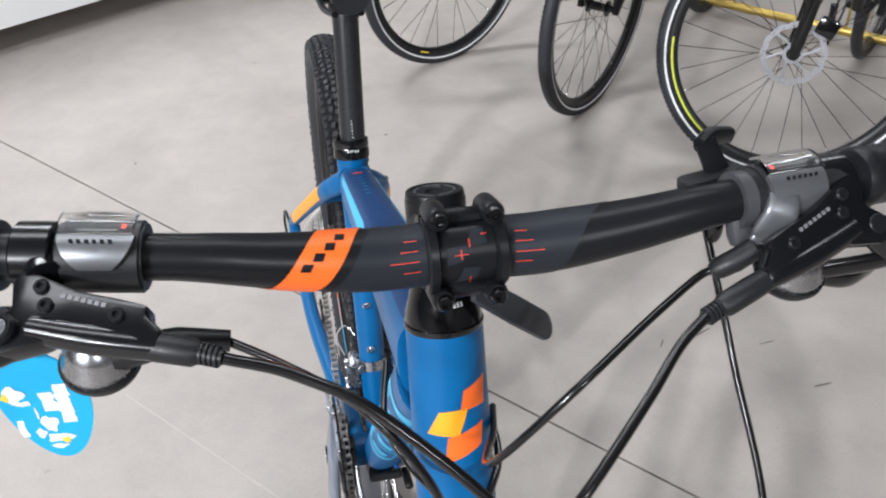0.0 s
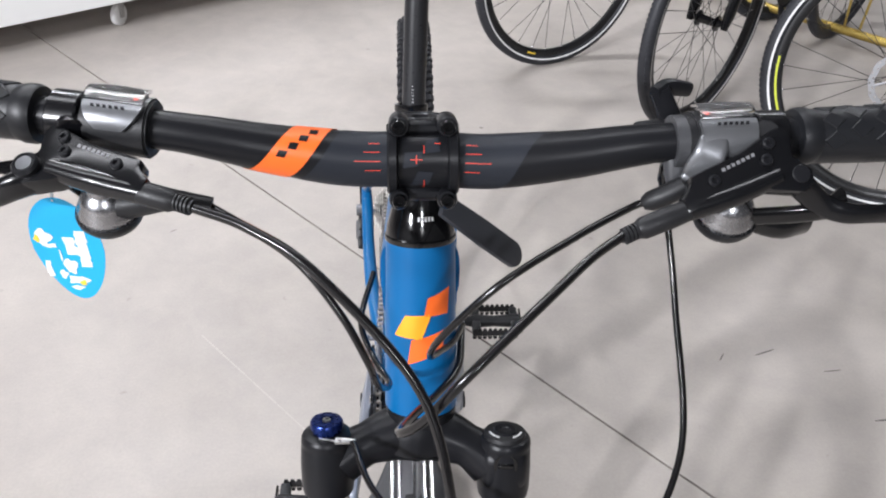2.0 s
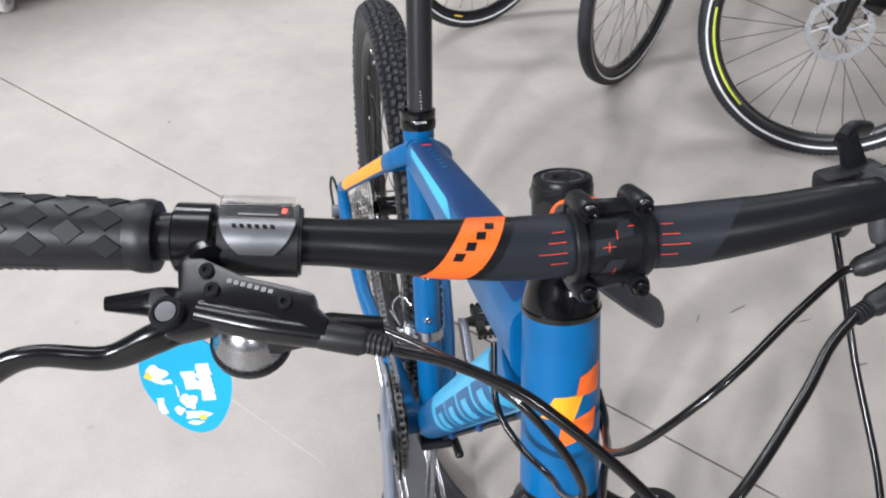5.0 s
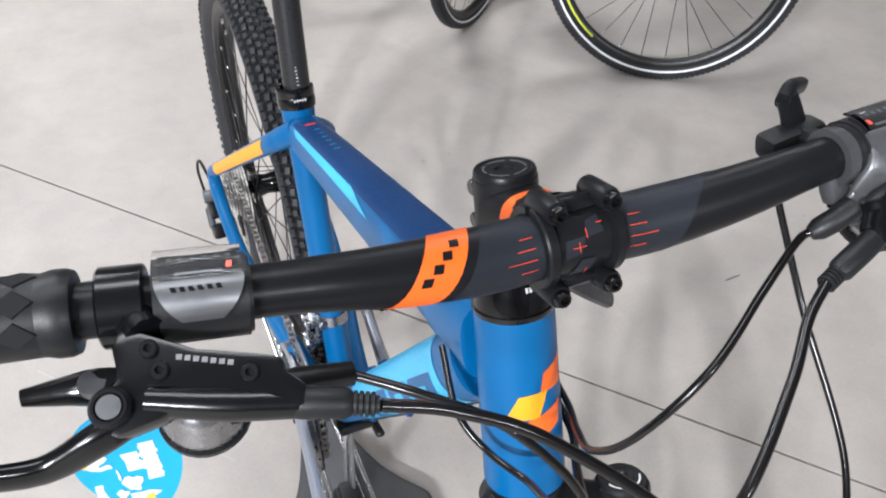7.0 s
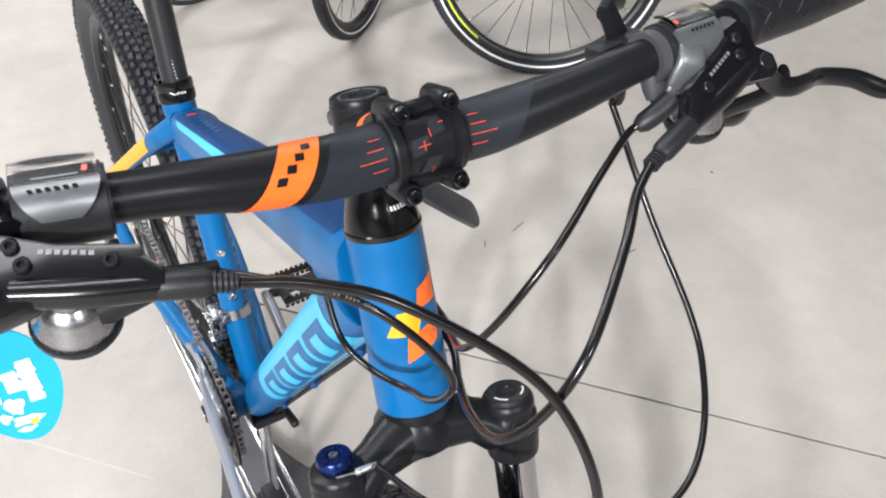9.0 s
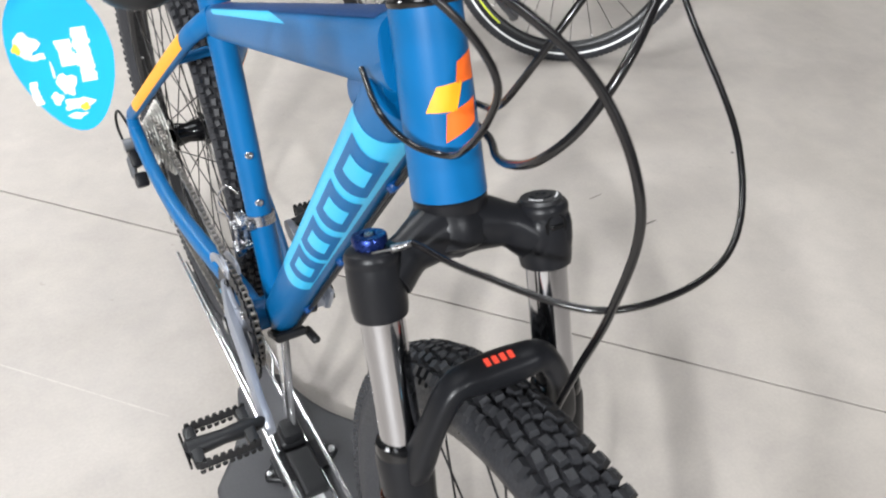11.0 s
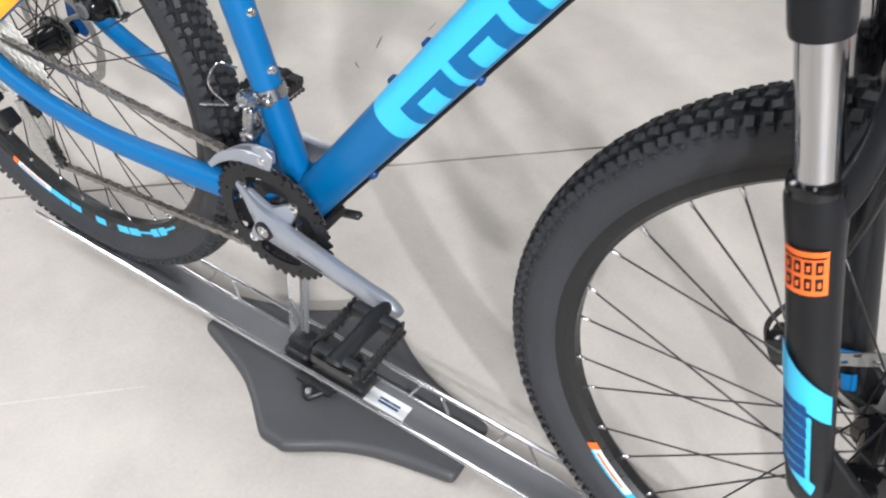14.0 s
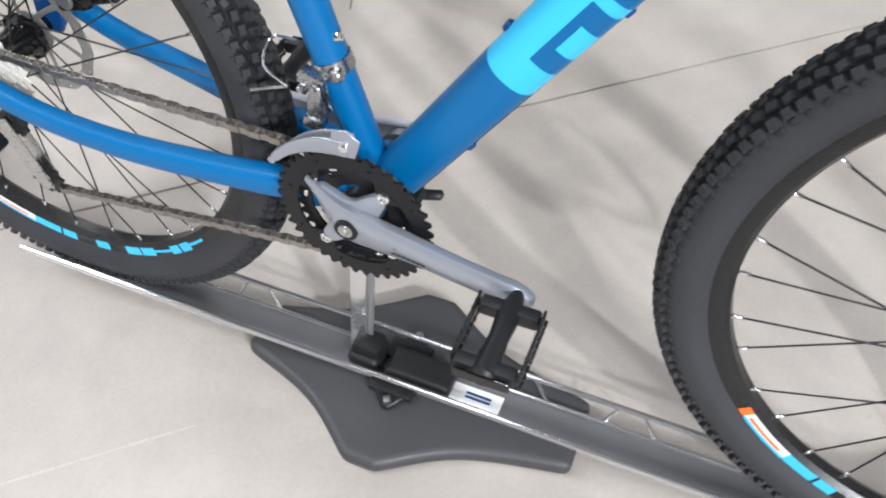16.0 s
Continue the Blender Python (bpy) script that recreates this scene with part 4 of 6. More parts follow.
def handlebar():
    bm = bmesh.new()
    xs = [-0.345 + 0.69 * i / 90 for i in range(91)]
    rings = [[bm.verts.new(bar_at(x, 360 * k / 28, 0)) for k in range(28)] for x in xs]
    for p, q in zip(rings, rings[1:]):
        for k in range(28):
            bm.faces.new((p[k], p[(k + 1) % 28], q[(k + 1) % 28], q[k]))
    bm.faces.new(rings[0])
    bm.faces.new(rings[-1][::-1])
    bar = part("handlebar", bm, M_BLACK, bike, "matt black riser handlebar with grey middle")

    def wrapped(name, lo, hi, material, off, slant_lo=0.0, slant_hi=0.0, a0=-120, a1=210, label=""):
        bm = bmesh.new()
        decal(bm, bar_at, ((lo - slant_lo, a0), (hi - slant_hi, a0), (hi + slant_hi, a1), (lo + slant_lo, a1)), 14, 26, off)
        return part(name, bm, material, bar, label)
    wrapped("grey_zone", -0.0569, 0.062, M_GREY, 0.0003, 0.0255, 0.034, -135, 225, "slate grey band")
    wrapped("orange_band", -0.0839, -0.0629, M_ORANGE, 0.0005, 0.0255, 0.0255, -135, 225, "slanted orange band")
    bm = bmesh.new()
    for k in range(4):
        # dark blocks in place of letters
        c, w = -0.0835 + 0.0052 * k, 0.0046
        a = 16 + 20 * k
        decal(bm, bar_at, ((c, a), (c + w, a), (c + w + 0.0012, a + 15), (c + 0.0012, a + 15)), 2, 4, 0.0008)
    tagged(part("band_print", bm, M_BLACK, bar), kind="stuff")
    bm = bmesh.new()
    for sx in (-1, 1):
        for a, l in ((62, 0.007), (44, 0.010), (26, 0.016), (8, 0.009)):
            x0 = sx * 0.0245
            decal(bm, bar_at, ((x0, a), (x0 + sx * l, a), (x0 + sx * l, a + 1.1), (x0, a + 1.1)), 2, 1, 0.0009)
    tagged(part("scale_print", bm, M_RED, bar), kind="stuff")
    return bar


def stem():
    bm = bmesh.new()
    m = frame_from(steer(0.046), AX)
    lathe(bm, [(0.0165, 0), (0.0178, 0.0015), (0.0178, 0.0425), (0.0165, 0.044)], m, 36)
    sweep(bm, spline([steer(0.023, 0.004), steer(0.0195, 0.03), BAR - FW * 0.014], 8), [0.0185, 0.0155, 0.0165], 18, 1.0, side=(1, 0, 0), power=3.0)
    rows = []
    for x, r in ((-0.021, 0.0164), (-0.021, 0.0198), (-0.018, 0.0208), (0.018, 0.0208), (0.021, 0.0198), (0.021, 0.0164)):
        rows.append([bm.verts.new(BAR + X * x - FW * (r * math.cos(a)) + AX * (r * math.sin(a))) for a in [radians(-86 + 172 * k / 18) for k in range(19)]])
    for p, q in zip(rows, rows[1:] + rows[:1]):
        for k in range(18):
            bm.faces.new((p[k], p[k + 1], q[k + 1], q[k]))
    for k in (0, -1):
        bm.faces.new([r[k] for r in rows])
    st = part("stem", bm, M_BLACK, bike, "matt black handlebar stem")
    # faceplate: a band over the bar's front with four bolt ears
    bm = bmesh.new()
    rows = []
    for x, r_ in ((-0.0205, 0.0164), (-0.0205, 0.0200), (-0.0195, 0.0208), (-0.0152, 0.0208), (-0.0140, 0.0168), (0.0140, 0.0168), (0.0152, 0.0208), (0.0195, 0.0208), (0.0205, 0.0200), (0.0205, 0.0164)):
        rows.append([bm.verts.new(BAR + X * x + FW * (r_ * math.cos(a)) + AX * (r_ * math.sin(a))) for a in [radians(-84 + 168 * k / 16) for k in range(17)]])
    for p, q in zip(rows, rows[1:] + rows[:1]):
        for k in range(16):
            bm.faces.new((p[k], p[k + 1], q[k + 1], q[k]))
    for k in (0, -1):
        bm.faces.new([w[k] for w in rows])
    face = part("faceplate", bm, M_BLACK, st)
    for s in (-1, 1):
        for x in (-0.0138, 0.0138):
            bm = bmesh.new()
            lathe(bm, [(0.0050, -0.012), (0.0060, -0.010), (0.0060, 0.008), (0.0053, 0.010)], frame_from(BAR + X * x + AX * (0.0212 * s) + FW * 0.006, FW), 18)
            part("bolt_boss", bm, M_BLACK, st)
        bm = bmesh.new()
        box(bm, (0.024, 0.009, 0.007), frame_from(BAR + AX * (0.0192 * s) + FW * 0.006, FW, X), 0.003)
        part("plate_edge", bm, M_BLACK, st)
    bm = bmesh.new()
    def plate_at(s, deg, off):
        a = radians(deg)
        return BAR + X * s + FW * ((0.0166 + off) * math.cos(a)) + AX * ((0.0166 + off) * math.sin(a))
    decal(bm, plate_at, ((-0.0138, -66), (0.0138, -66), (0.0138, 66), (-0.0138, 66)), 4, 14, 0.0008)
    for q in (((-0.001, 20), (0.0095, 24), (0.0085, 52), (0.002, 46)), ((-0.0115, -6), (-0.003, -2), (0.0, 24), (-0.0105, 22)), ((-0.0075, -46), (0.003, -44), (0.0055, -14), (-0.003, -12))):
        decal(bm, plate_at, q, 2, 4, 0.0014, 1)
    for q in (((0.0002, 20), (0.0006, 20), (0.0006, 34), (0.0002, 34)), ((-0.0075, 9), (-0.0005, 9), (-0.0005, 10), (-0.0075, 10)), ((-0.0042, 2), (-0.0038, 2), (-0.0038, 17), (-0.0042, 17)), ((0.0002, -48), (0.0006, -48), (0.0006, -30), (0.0002, -30)), ((0.0065, 38), (0.0095, 38), (0.0095, 39.2), (0.0065, 39.2))):
        decal(bm, plate_at, q, 1, 4, 0.002, 2)
    tagged(part("print", bm, [M_BLACK, M_GREY, M_RED], face), kind="stuff")
    for s in (-1, 1):
        for x in (-0.0138, 0.0138):
            bm = bmesh.new()
            lathe(bm, [(0.0042, -0.004), (0.0042, 0.0025), (0.0036, 0.0034), (0.0022, 0.0034), (0.0020, 0.001), (0, 0.001)], frame_from(BAR + X * x + AX * (0.0212 * s) + FW * 0.0165, FW), 14)
            part("bolt", bm, M_GLOSS, st, "black socket bolt")
    bm = bmesh.new()
    lathe(bm, [(0.0172, -0.003), (0.0172, 0.0), (0.0165, 0.0012), (0.0148, 0.0012), (0.0142, 0.0005), (0.006, 0.0005), (0.005, -0.001), (0, -0.001)], frame_from(TOP, AX), 36)
    cap = part("top_cap", bm, M_BLACK, st)
    bm = bmesh.new()
    for k in range(26):
        a = 2 * math.pi * k / 26
        if k % 5 == 4:
            continue
        box(bm, (0.0012, 0.0026, 0.0003), frame_from(TOP + AX * 0.0008, AX, X) @ Matrix.Rotation(a, 4, "Z") @ Matrix.Translation((0.0115, 0, 0)))
    tagged(part("ring_print", bm, M_SILVER, cap), kind="stuff")
    for d in (0.014, 0.034):
        bm = bmesh.new()
        lathe(bm, [(0.004, -0.013), (0.0048, -0.012), (0.0048, 0.012), (0.004, 0.013)], frame_from(steer(d, -0.019), X), 14)
        part("clamp_bolt", bm, M_GLOSS, st)
    bm = bmesh.new()
    def collar_at(s, deg, off):
        c, q = math.cos(radians(deg)), math.sin(radians(deg))
        c, q = math.copysign(abs(c) ** 0.667, c), math.copysign(abs(q) ** 0.667, q)
        return steer(0.0215 - 0.002 * s, 0.021 + 0.016 * s) + X * ((0.0172 - 0.0012 * s + off) * c) + AX * ((0.0172 - 0.0012 * s + off) * q)
    decal(bm, collar_at, ((0.35, 60), (1.15, 60), (0.9, 168), (0.36, 168)), 6, 18, 0.0006)
    part("orange_flash", bm, M_ORANGE, st)
    # headset cone
    bm = bmesh.new()
    lathe(bm, [(0.0240, 0), (0.0246, 0.0015), (0.0246, 0.0035), (0.0236, 0.0045), (0.0230, 0.010), (0.0203, 0.020), (0.0180, 0.030), (0.0178, 0.036), (0.016, 0.037)], frame_from(steer(0.083), AX), 36)
    cone = part("headset_cone", bm, M_GLOSS, bike, "gloss black headset cone")
    bm = bmesh.new()
    def cone_at(s, deg, off):
        a = radians(deg)
        return steer(0.068 - 0.008 * s) + X * ((0.0222 - 0.0025 * s + off) * math.cos(a)) + FW * ((0.0222 - 0.0025 * s + off) * math.sin(a))
    for k in range(5):
        decal(bm, cone_at, ((0.35, 96 - 6 * k), (0.7, 96 - 6 * k), (0.7, 92 - 6 * k), (0.35, 92 - 6 * k)), 1, 2, 0.0006)
    tagged(part("print", bm, M_PRINT, cone), kind="stuff")
    bm = bmesh.new()
    lathe(bm, [(0.0243, -0.008), (0.0256, -0.004), (0.0256, 0.001), (0.0243, 0.0025)], frame_from(steer(0.2105), AX), 36)
    part("lower_bearing", bm, M_BLACK, bike)


def control(sx):
    """Grip, brake lever and shifter of one end; built for one side and mirrored in x."""
    def W(x, y, z):
        return V(-x, y, z) if sx < 0 else V(x, y - 0.03 * x, z - 0.075 * x)
    # grip
    def grip_at(s, deg, off):
        return bar_at(sx * (0.219 + 0.126 * s), deg, off, 0.0046 + 0.0012 * math.sin(math.pi * s))
    bm = bmesh.new()
    n, seg = 16, 28
    rings = [[bm.verts.new(grip_at(i / n, 360 * k / seg, 0)) for k in range(seg)] for i in range(n + 1)]
    for p, q in zip(rings, rings[1:]):
        for k in range(seg):
            bm.faces.new((p[k], p[(k + 1) % seg], q[(k + 1) % seg], q[k]))
    bm.faces.new(rings[0])
    bm.faces.new(rings[-1][::-1])
    p, t = bar_at_x(sx * 0.2185)
    lathe(bm, [(0.012, -0.006), (0.0160, -0.0055), (0.0170, -0.003), (0.0170, 0.002), (0.0162, 0.005), (0.0158, 0.007)], frame_from(p, t * sx), 28)
    grip = part("grip", bm, M_GRIP, bike, "black rubber grip with raised diamonds")
    # raised diamonds
    bm = bmesh.new()
    for i in range(7):
        for j in range(4):
            s, a = 0.10 + 0.125 * i, 20 + 44 * j + (22 if i % 2 else 0)
            w, h = 0.0605, 21
            mid = [(s - w, a), (s, a + h), (s + w, a), (s, a - h)]
            top = [grip_at(q, b, 0.0008) for q, b in [(s + (q - s) * 0.86, a + (b - a) * 0.86) for q, b in mid]]
            low = [grip_at(q, b, -0.0002) for q, b in mid]
            tv, lv = [bm.verts.new(v) for v in top], [bm.verts.new(v) for v in low]
            bm.faces.new(tv)
            for k in range(4):
                bm.faces.new((lv[k], lv[(k + 1) % 4], tv[(k + 1) % 4], tv[k]))
    for k in range(10):
        s, a = 0.28 + 0.03 * k, -28
        decal(bm, grip_at, ((s, a - 5), (s + 0.014, a - 5), (s + 0.018, a + 5), (s + 0.004, a + 5)), 1, 2, 0.001)
    tagged(part("grip_pattern", bm, M_GRIP, grip), kind="stuff")

    # brake lever: clamp, body, reservoir cap, blade
    bm = bmesh.new()
    p, t = bar_at_x(sx * 0.1965)
    lathe(bm, [(0.0112, -0.0088), (0.0150, -0.0088), (0.0160, -0.0078), (0.0160, 0.0078), (0.0150, 0.0088), (0.0112, 0.0088)], frame_from(p, t), 30, True)
    U = V(-0.93, -0.27, -0.24).normalized() if sx > 0 else V(0.93, -0.37, -0.03).normalized()
    N = V(0, -0.70, 0.71) if sx > 0 else V(0, -0.45, 0.89)
    N = (N - U * N.dot(U)).normalized()
    D = V(-0.34 if sx < 0 else 0.34, -0.83, -0.42)
    D = (D - U * D.dot(U) - N * D.dot(N)).normalized()
    o = V(0.186, -0.471, 1.0625) if sx > 0 else V(-0.189, -0.465, 1.066)
    def body(u, v, w=0.0):
        return o + U * (u / 1000) + D * (v / 1000) + N * (w / 1000)
    mm = Matrix.Translation(o) @ Matrix((U, D, N)).transposed().to_4x4()
    out = [(-17, -15), (-8, -14), (11, -9), (31, -8), (43, -7), (44, -2), (52, 3), (53, 11.6), (31, 13), (9, 12), (3, 17), (-12, 24), (-20, 22.5), (-23, 14), (-15, 3), (-19, -8)]
    prism(bm, [(u / 1000, v / 1000) for u, v in out], 0.013, mm, 0.0025, segs=2)
    sweep(bm, [body(-8, -14, -5), p + (body(-8, -14, -5) - p) * 0.2], [0.008, 0.009], 12)
    sweep(bm, spline([body(-4, 10, -3.5), body(24, 10.5, -4.5), body(50, 9, -6.5)], 8), [0.0056, 0.0064, 0.0058], 16, power=2.4)
    lever = part("brake_lever", bm, M_LEVER, bike, "black hydraulic brake lever")
    for u, v in ((-5, -8), (0, 0), (32, 0)):
        bm = bmesh.new()
        lathe(bm, [(0.0034, 0.0), (0.0034, 0.0012), (0.0028, 0.0018), (0.0017, 0.0018), (0.0015, 0.0004), (0, 0.0004)], frame_from(body(u, v, 0), N), 12)
        part("bolt", bm, M_BLACK, lever)
    bm = bmesh.new()
    for k in range(7):
        c = body(6 + 3.1 * k, -5.2 + 0.25 * k, 0.15)
        box(bm, (0.0021, 0.0020, 0.0002), Matrix.Translation(c) @ mm.to_3x3().to_4x4())
    tagged(part("print", bm, M_ZINC, lever), kind="stuff")
    bm = bmesh.new()
    lathe(bm, [(0.0066, -0.014), (0.0075, -0.012), (0.0075, 0.002), (0.0062, 0.0035), (0.0052, 0.0035), (0.0048, 0.0015), (0, 0.0015)] if sx < 0 else [(0.0050, -0.014), (0.0056, -0.012), (0.0056, -0.001), (0.0046, 0.0), (0.0, 0.0)], frame_from(body(-15, 14, 0.5), N), 24)
    part("pivot", bm, M_BLACK, lever)
    if sx < 0:
        bm = bmesh.new()
        lathe(bm, [(0.0044, 0.001), (0.0044, 0.003), (0, 0.0033)], frame_from(body(-15, 14, 0.8), N), 18)
        part("pivot_cap", bm, M_SILVER, lever, "bright pivot cap")
    bm = bmesh.new()
    blade = [body(-8, 14, -8), body(-16, 18, -9), V(0.2238, -0.4720, 1.0345), V(0.238, -0.476, 1.0305), V(0.255, -0.474, 1.0285), V(0.2753, -0.4686, 1.0238), V(0.3052, -0.4731, 1.0166), V(0.322, -0.484, 1.010), V(0.330, -0.489, 1.009)] if sx > 0 else [body(-10, 16, -6), body(-20, 24, -6), W(0.236, -0.475, 1.0430), W(0.262, -0.475, 1.0495), W(0.2800, -0.475, 1.0440), W(0.298, -0.478, 1.031), W(0.314, -0.484, 1.018)]
    sweep(bm, spline(blade, 30), [0.0080, 0.0076, 0.0064, 0.0057, 0.0060, 0.0066, 0.0060], 14, 0.62, side=(0, 0, 1), power=2.5)
    part("blade", bm, M_LEVER, lever, "gloss black lever blade")
    bm = bmesh.new()
    du = 11 if sx > 0 else 0
    sweep(bm, [body(46, 9, -6.5), body(50 + du, 9, -6.8), body(66 + du, 9, -7), body(69 + du, 9, -7)], [0.0058, 0.0064, 0.0062, 0.0046], 16)
    for k in range(4):
        c = body(70 + du + 2.2 * k, 9 + 0.1 * k, -7 - 0.1 * k)
        lathe(bm, [(0.0034, -0.001), (0.0048, -0.0006), (0.0048, 0.0006), (0.0034, 0.001)], frame_from(c, U), 16)
    sweep(bm, [body(68 + du, 9, -7), body(79 + du, 9.3, -7.3)], [0.0040, 0.0034], 12)
    part("hose_boot", bm, M_PLASTIC, lever, "ribbed black hose boot")

    # shifter with gear display
    bm = bmesh.new()
    def pod(s, deg, off):
        return bar_at(sx * (0.151 + 0.034 * s), deg, off, 0.0)
    def shell(bm, s0, s1, a0, a1, r0, r1, n=10, m=3, bulge=0.0, taper=0.0):
        grid = []
        for r in (r0, r1):
            g = []
            for i in range(m + 1):
                u = i / m
                g.append([bm.verts.new(pod(0.5 * (s0 + s1) + (s1 - s0) * (u - 0.5) * (1 - taper * (1 - k / n) ** 2), a0 + (a1 - a0) * k / n, r + (bulge * math.sin(math.pi * k / n) * (0.6 + 0.4 * math.sin(math.pi * u)) if r == r1 else 0))) for k in range(n + 1)])
            grid.append(g)
        for g in grid:
            for i in range(m):
                for k in range(n):
                    bm.faces.new((g[i][k], g[i + 1][k], g[i + 1][k + 1], g[i][k + 1]))
        lo, hi = grid
        for k in range(n):
            for i in (0, m):
                bm.faces.new((lo[i][k], lo[i][k + 1], hi[i][k + 1], hi[i][k]))
        for i in range(m):
            for k in (0, n):
                bm.faces.new((lo[i][k], lo[i + 1][k], hi[i + 1][k], hi[i][k]))
    shell(bm, 0.0, 1.0, -75, 178, 0.0003, 0.0058, 14)
    shell(bm, -0.04, 0.06, -170, 190, 0.0003, 0.0045, 20, 1)
    shifter = part("shifter", bm, M_PLASTIC, bike, "black trigger shifter with silver cover and gear window")
    if sx > 0:
        bm = bmesh.new()
        shell(bm, -0.30, -0.05, -170, 190, 0.0003, 0.0042, 20, 1)
        p, t = bar_at_x(0.1445)
        lug = (bar_at(0.1445, -62, 0.02, 0.0) - p).normalized()
        sweep(bm, [p + lug * 0.008, p + lug * 0.018, p + lug * 0.0235], [0.0075, 0.0072, 0.0058], 16, 0.75, side=t, power=3.4)
        collar = part("collar", bm, M_COLLAR, shifter, "grey clamp collar")
        bm = bmesh.new()
        lathe(bm, [(0.0042, 0.022), (0.0042, 0.0262), (0.0028, 0.0268), (0.0026, 0.031), (0.0, 0.0312)], frame_from(p, lug), 16)
        part("clamp_screw", bm, M_GLOSS, collar)
    bm = bmesh.new()
    if sx > 0:
        shell(bm, 0.03, 0.97, -14, 68, 0.0052, 0.0078, 16, 6, 0.0016, 0.30)
    else:
        shell(bm, 0.03, 0.97, 18, 68, 0.0052, 0.0078, 12, 6, 0.0016, 0.55)
    part("silver_cover", bm, M_SILVER, shifter, "brushed silver cover")
    bm = bmesh.new()
    for k in range(6):
        s = 0.26 + 0.095 * k
        decal(bm, pod, ((s, 53), (s + 0.055, 53), (s + 0.075, 58.5), (s + 0.02, 58.5)), 2, 2, 0.0095)
    tagged(part("cover_print", bm, M_BLACK, shifter), kind="stuff")
    bm = bmesh.new()
    shell(bm, 0.08, 0.92, 70, 112, 0.0055, 0.0068, 8, 4)
    part("dial_plate", bm, M_BLACK, shifter)
    bm = bmesh.new()
    for k in range(6):
        s = 0.15 + 0.125 * k
        decal(bm, pod, ((s, 97), (s + 0.05, 97), (s + 0.05, 103), (s, 103)), 1, 1, 0.0072)
    decal(bm, pod, ((0.25, 76), (0.75, 76), (0.75, 79), (0.25, 79)), 2, 1, 0.0072)
    tagged(part("dial_print", bm, M_SILVER, shifter), kind="stuff")
    bm = bmesh.new()
    q = 0.18
    decal(bm, pod, ((q - 0.03, 79), (q + 0.03, 79), (q + 0.02, 88), (q - 0.04, 88)), 2, 3, 0.0076)
    part("pointer", bm, M_RED, shifter)
    bm = bmesh.new()
    shell(bm, 0.04, 0.97, 68, 118, 0.0082, 0.0094, 12, 5, 0.0022)
    win = part("window", bm, M_CLEAR, shifter, "clear domed gear window")
    win.visible_shadow = False
    # trigger pod under the bar
    bm = bmesh.new()
    c = V(0.177, -0.459, 1.020) if sx > 0 else V(-0.178, -0.455, 1.024)
    up = V(0, -0.25, 0.97)
    lathe(bm, [(0.004, -0.0125), (0.012, -0.0115), (0.0168, -0.0085), (0.0190, -0.004), (0.0190, -0.001), (0.010, -0.001)], frame_from(c, up), 32)
    pod_ob = part("trigger_pod", bm, M_PLASTIC, bike, "dark trigger housing with silver upper case")
    bm = bmesh.new()
    lathe(bm, [(0.0170, -0.003), (0.0178, -0.001), (0.0170, 0.003), (0.0146, 0.0065), (0.0142, 0.0085), (0.0118, 0.0125), (0.0085, 0.0150), (0.0080, 0.021)], frame_from(c, up), 36)
    part("silver_case", bm, M_POD, pod_ob, "spun silver upper case")
    bm = bmesh.new()
    if sx > 0:
        sweep(bm, spline([c, c + W(0.03, -0.006, -0.006), c + W(0.052, 0.004, -0.006)], 8), [0.006, 0.006, 0.0085], 12, 0.5, side=(0, 0, 1))
        sweep(bm, spline([c + V(0, -0.006, 0), c + W(0.045, -0.012, 0.012), c + W(0.062, -0.006, 0.018)], 8), [0.006, 0.006, 0.009], 12, 0.5, side=(0, 0, 1))
    else:
        sweep(bm, spline([c, V(-0.200, -0.447, 1.040), V(-0.215, -0.4436, 1.0425), V(-0.242, -0.435, 1.038)], 10), [0.006, 0.006, 0.0075, 0.0035], 12, 0.45, side=(0, 0.6, 0.8), power=2.4)
    part("trigger", bm, M_GLOSS, pod_ob, "gloss black trigger paddles")
    if sx < 0:
        bm = bmesh.new()
        lathe(bm, [(0.0054, -0.008), (0.0058, 0.0), (0.0052, 0.0025), (0.0, 0.003)], frame_from(V(-0.215, -0.4436, 1.0445), V(0, -0.3, 0.95)), 22)
        part("trigger_hub", bm, M_CASE, pod_ob, "dull grey trigger hub")
    bm = bmesh.new()
    if sx < 0:
        sweep(bm, [c + V(0, -0.004, 0.002), W(0.140, -0.464, 1.035), W(0.118, -0.464, 1.030)], [0.009, 0.0062, 0.0052], 14)
        part("barrel_adjuster", bm, M_PLASTIC, pod_ob)
    else:
        sweep(bm, spline([pod(0.26, 50, 0.0030), pod(0.22, 30, 0.0062), pod(0.14, 6, 0.0086), pod(0.02, -18, 0.0094), V(0.1505, -0.4635, 1.0455), V(0.1435, -0.466, 1.0405)], 20), [0.0062, 0.0080, 0.0088, 0.0080, 0.0066, 0.0050], 20, 0.36, side=(1, 0, 0), power=3.6)
        part("metal_arm", bm, M_SILVER, pod_ob, "dull silver metal arm")
        bm = bmesh.new()
        sweep(bm, [V(0.146, -0.466, 1.043), V(0.136, -0.466, 1.0365), V(0.1285, -0.465, 1.032), V(0.125, -0.4645, 1.030)], [0.0060, 0.0062, 0.0058, 0.0038], 12)
        part("barrel_adjuster", bm, M_PLASTIC, pod_ob)


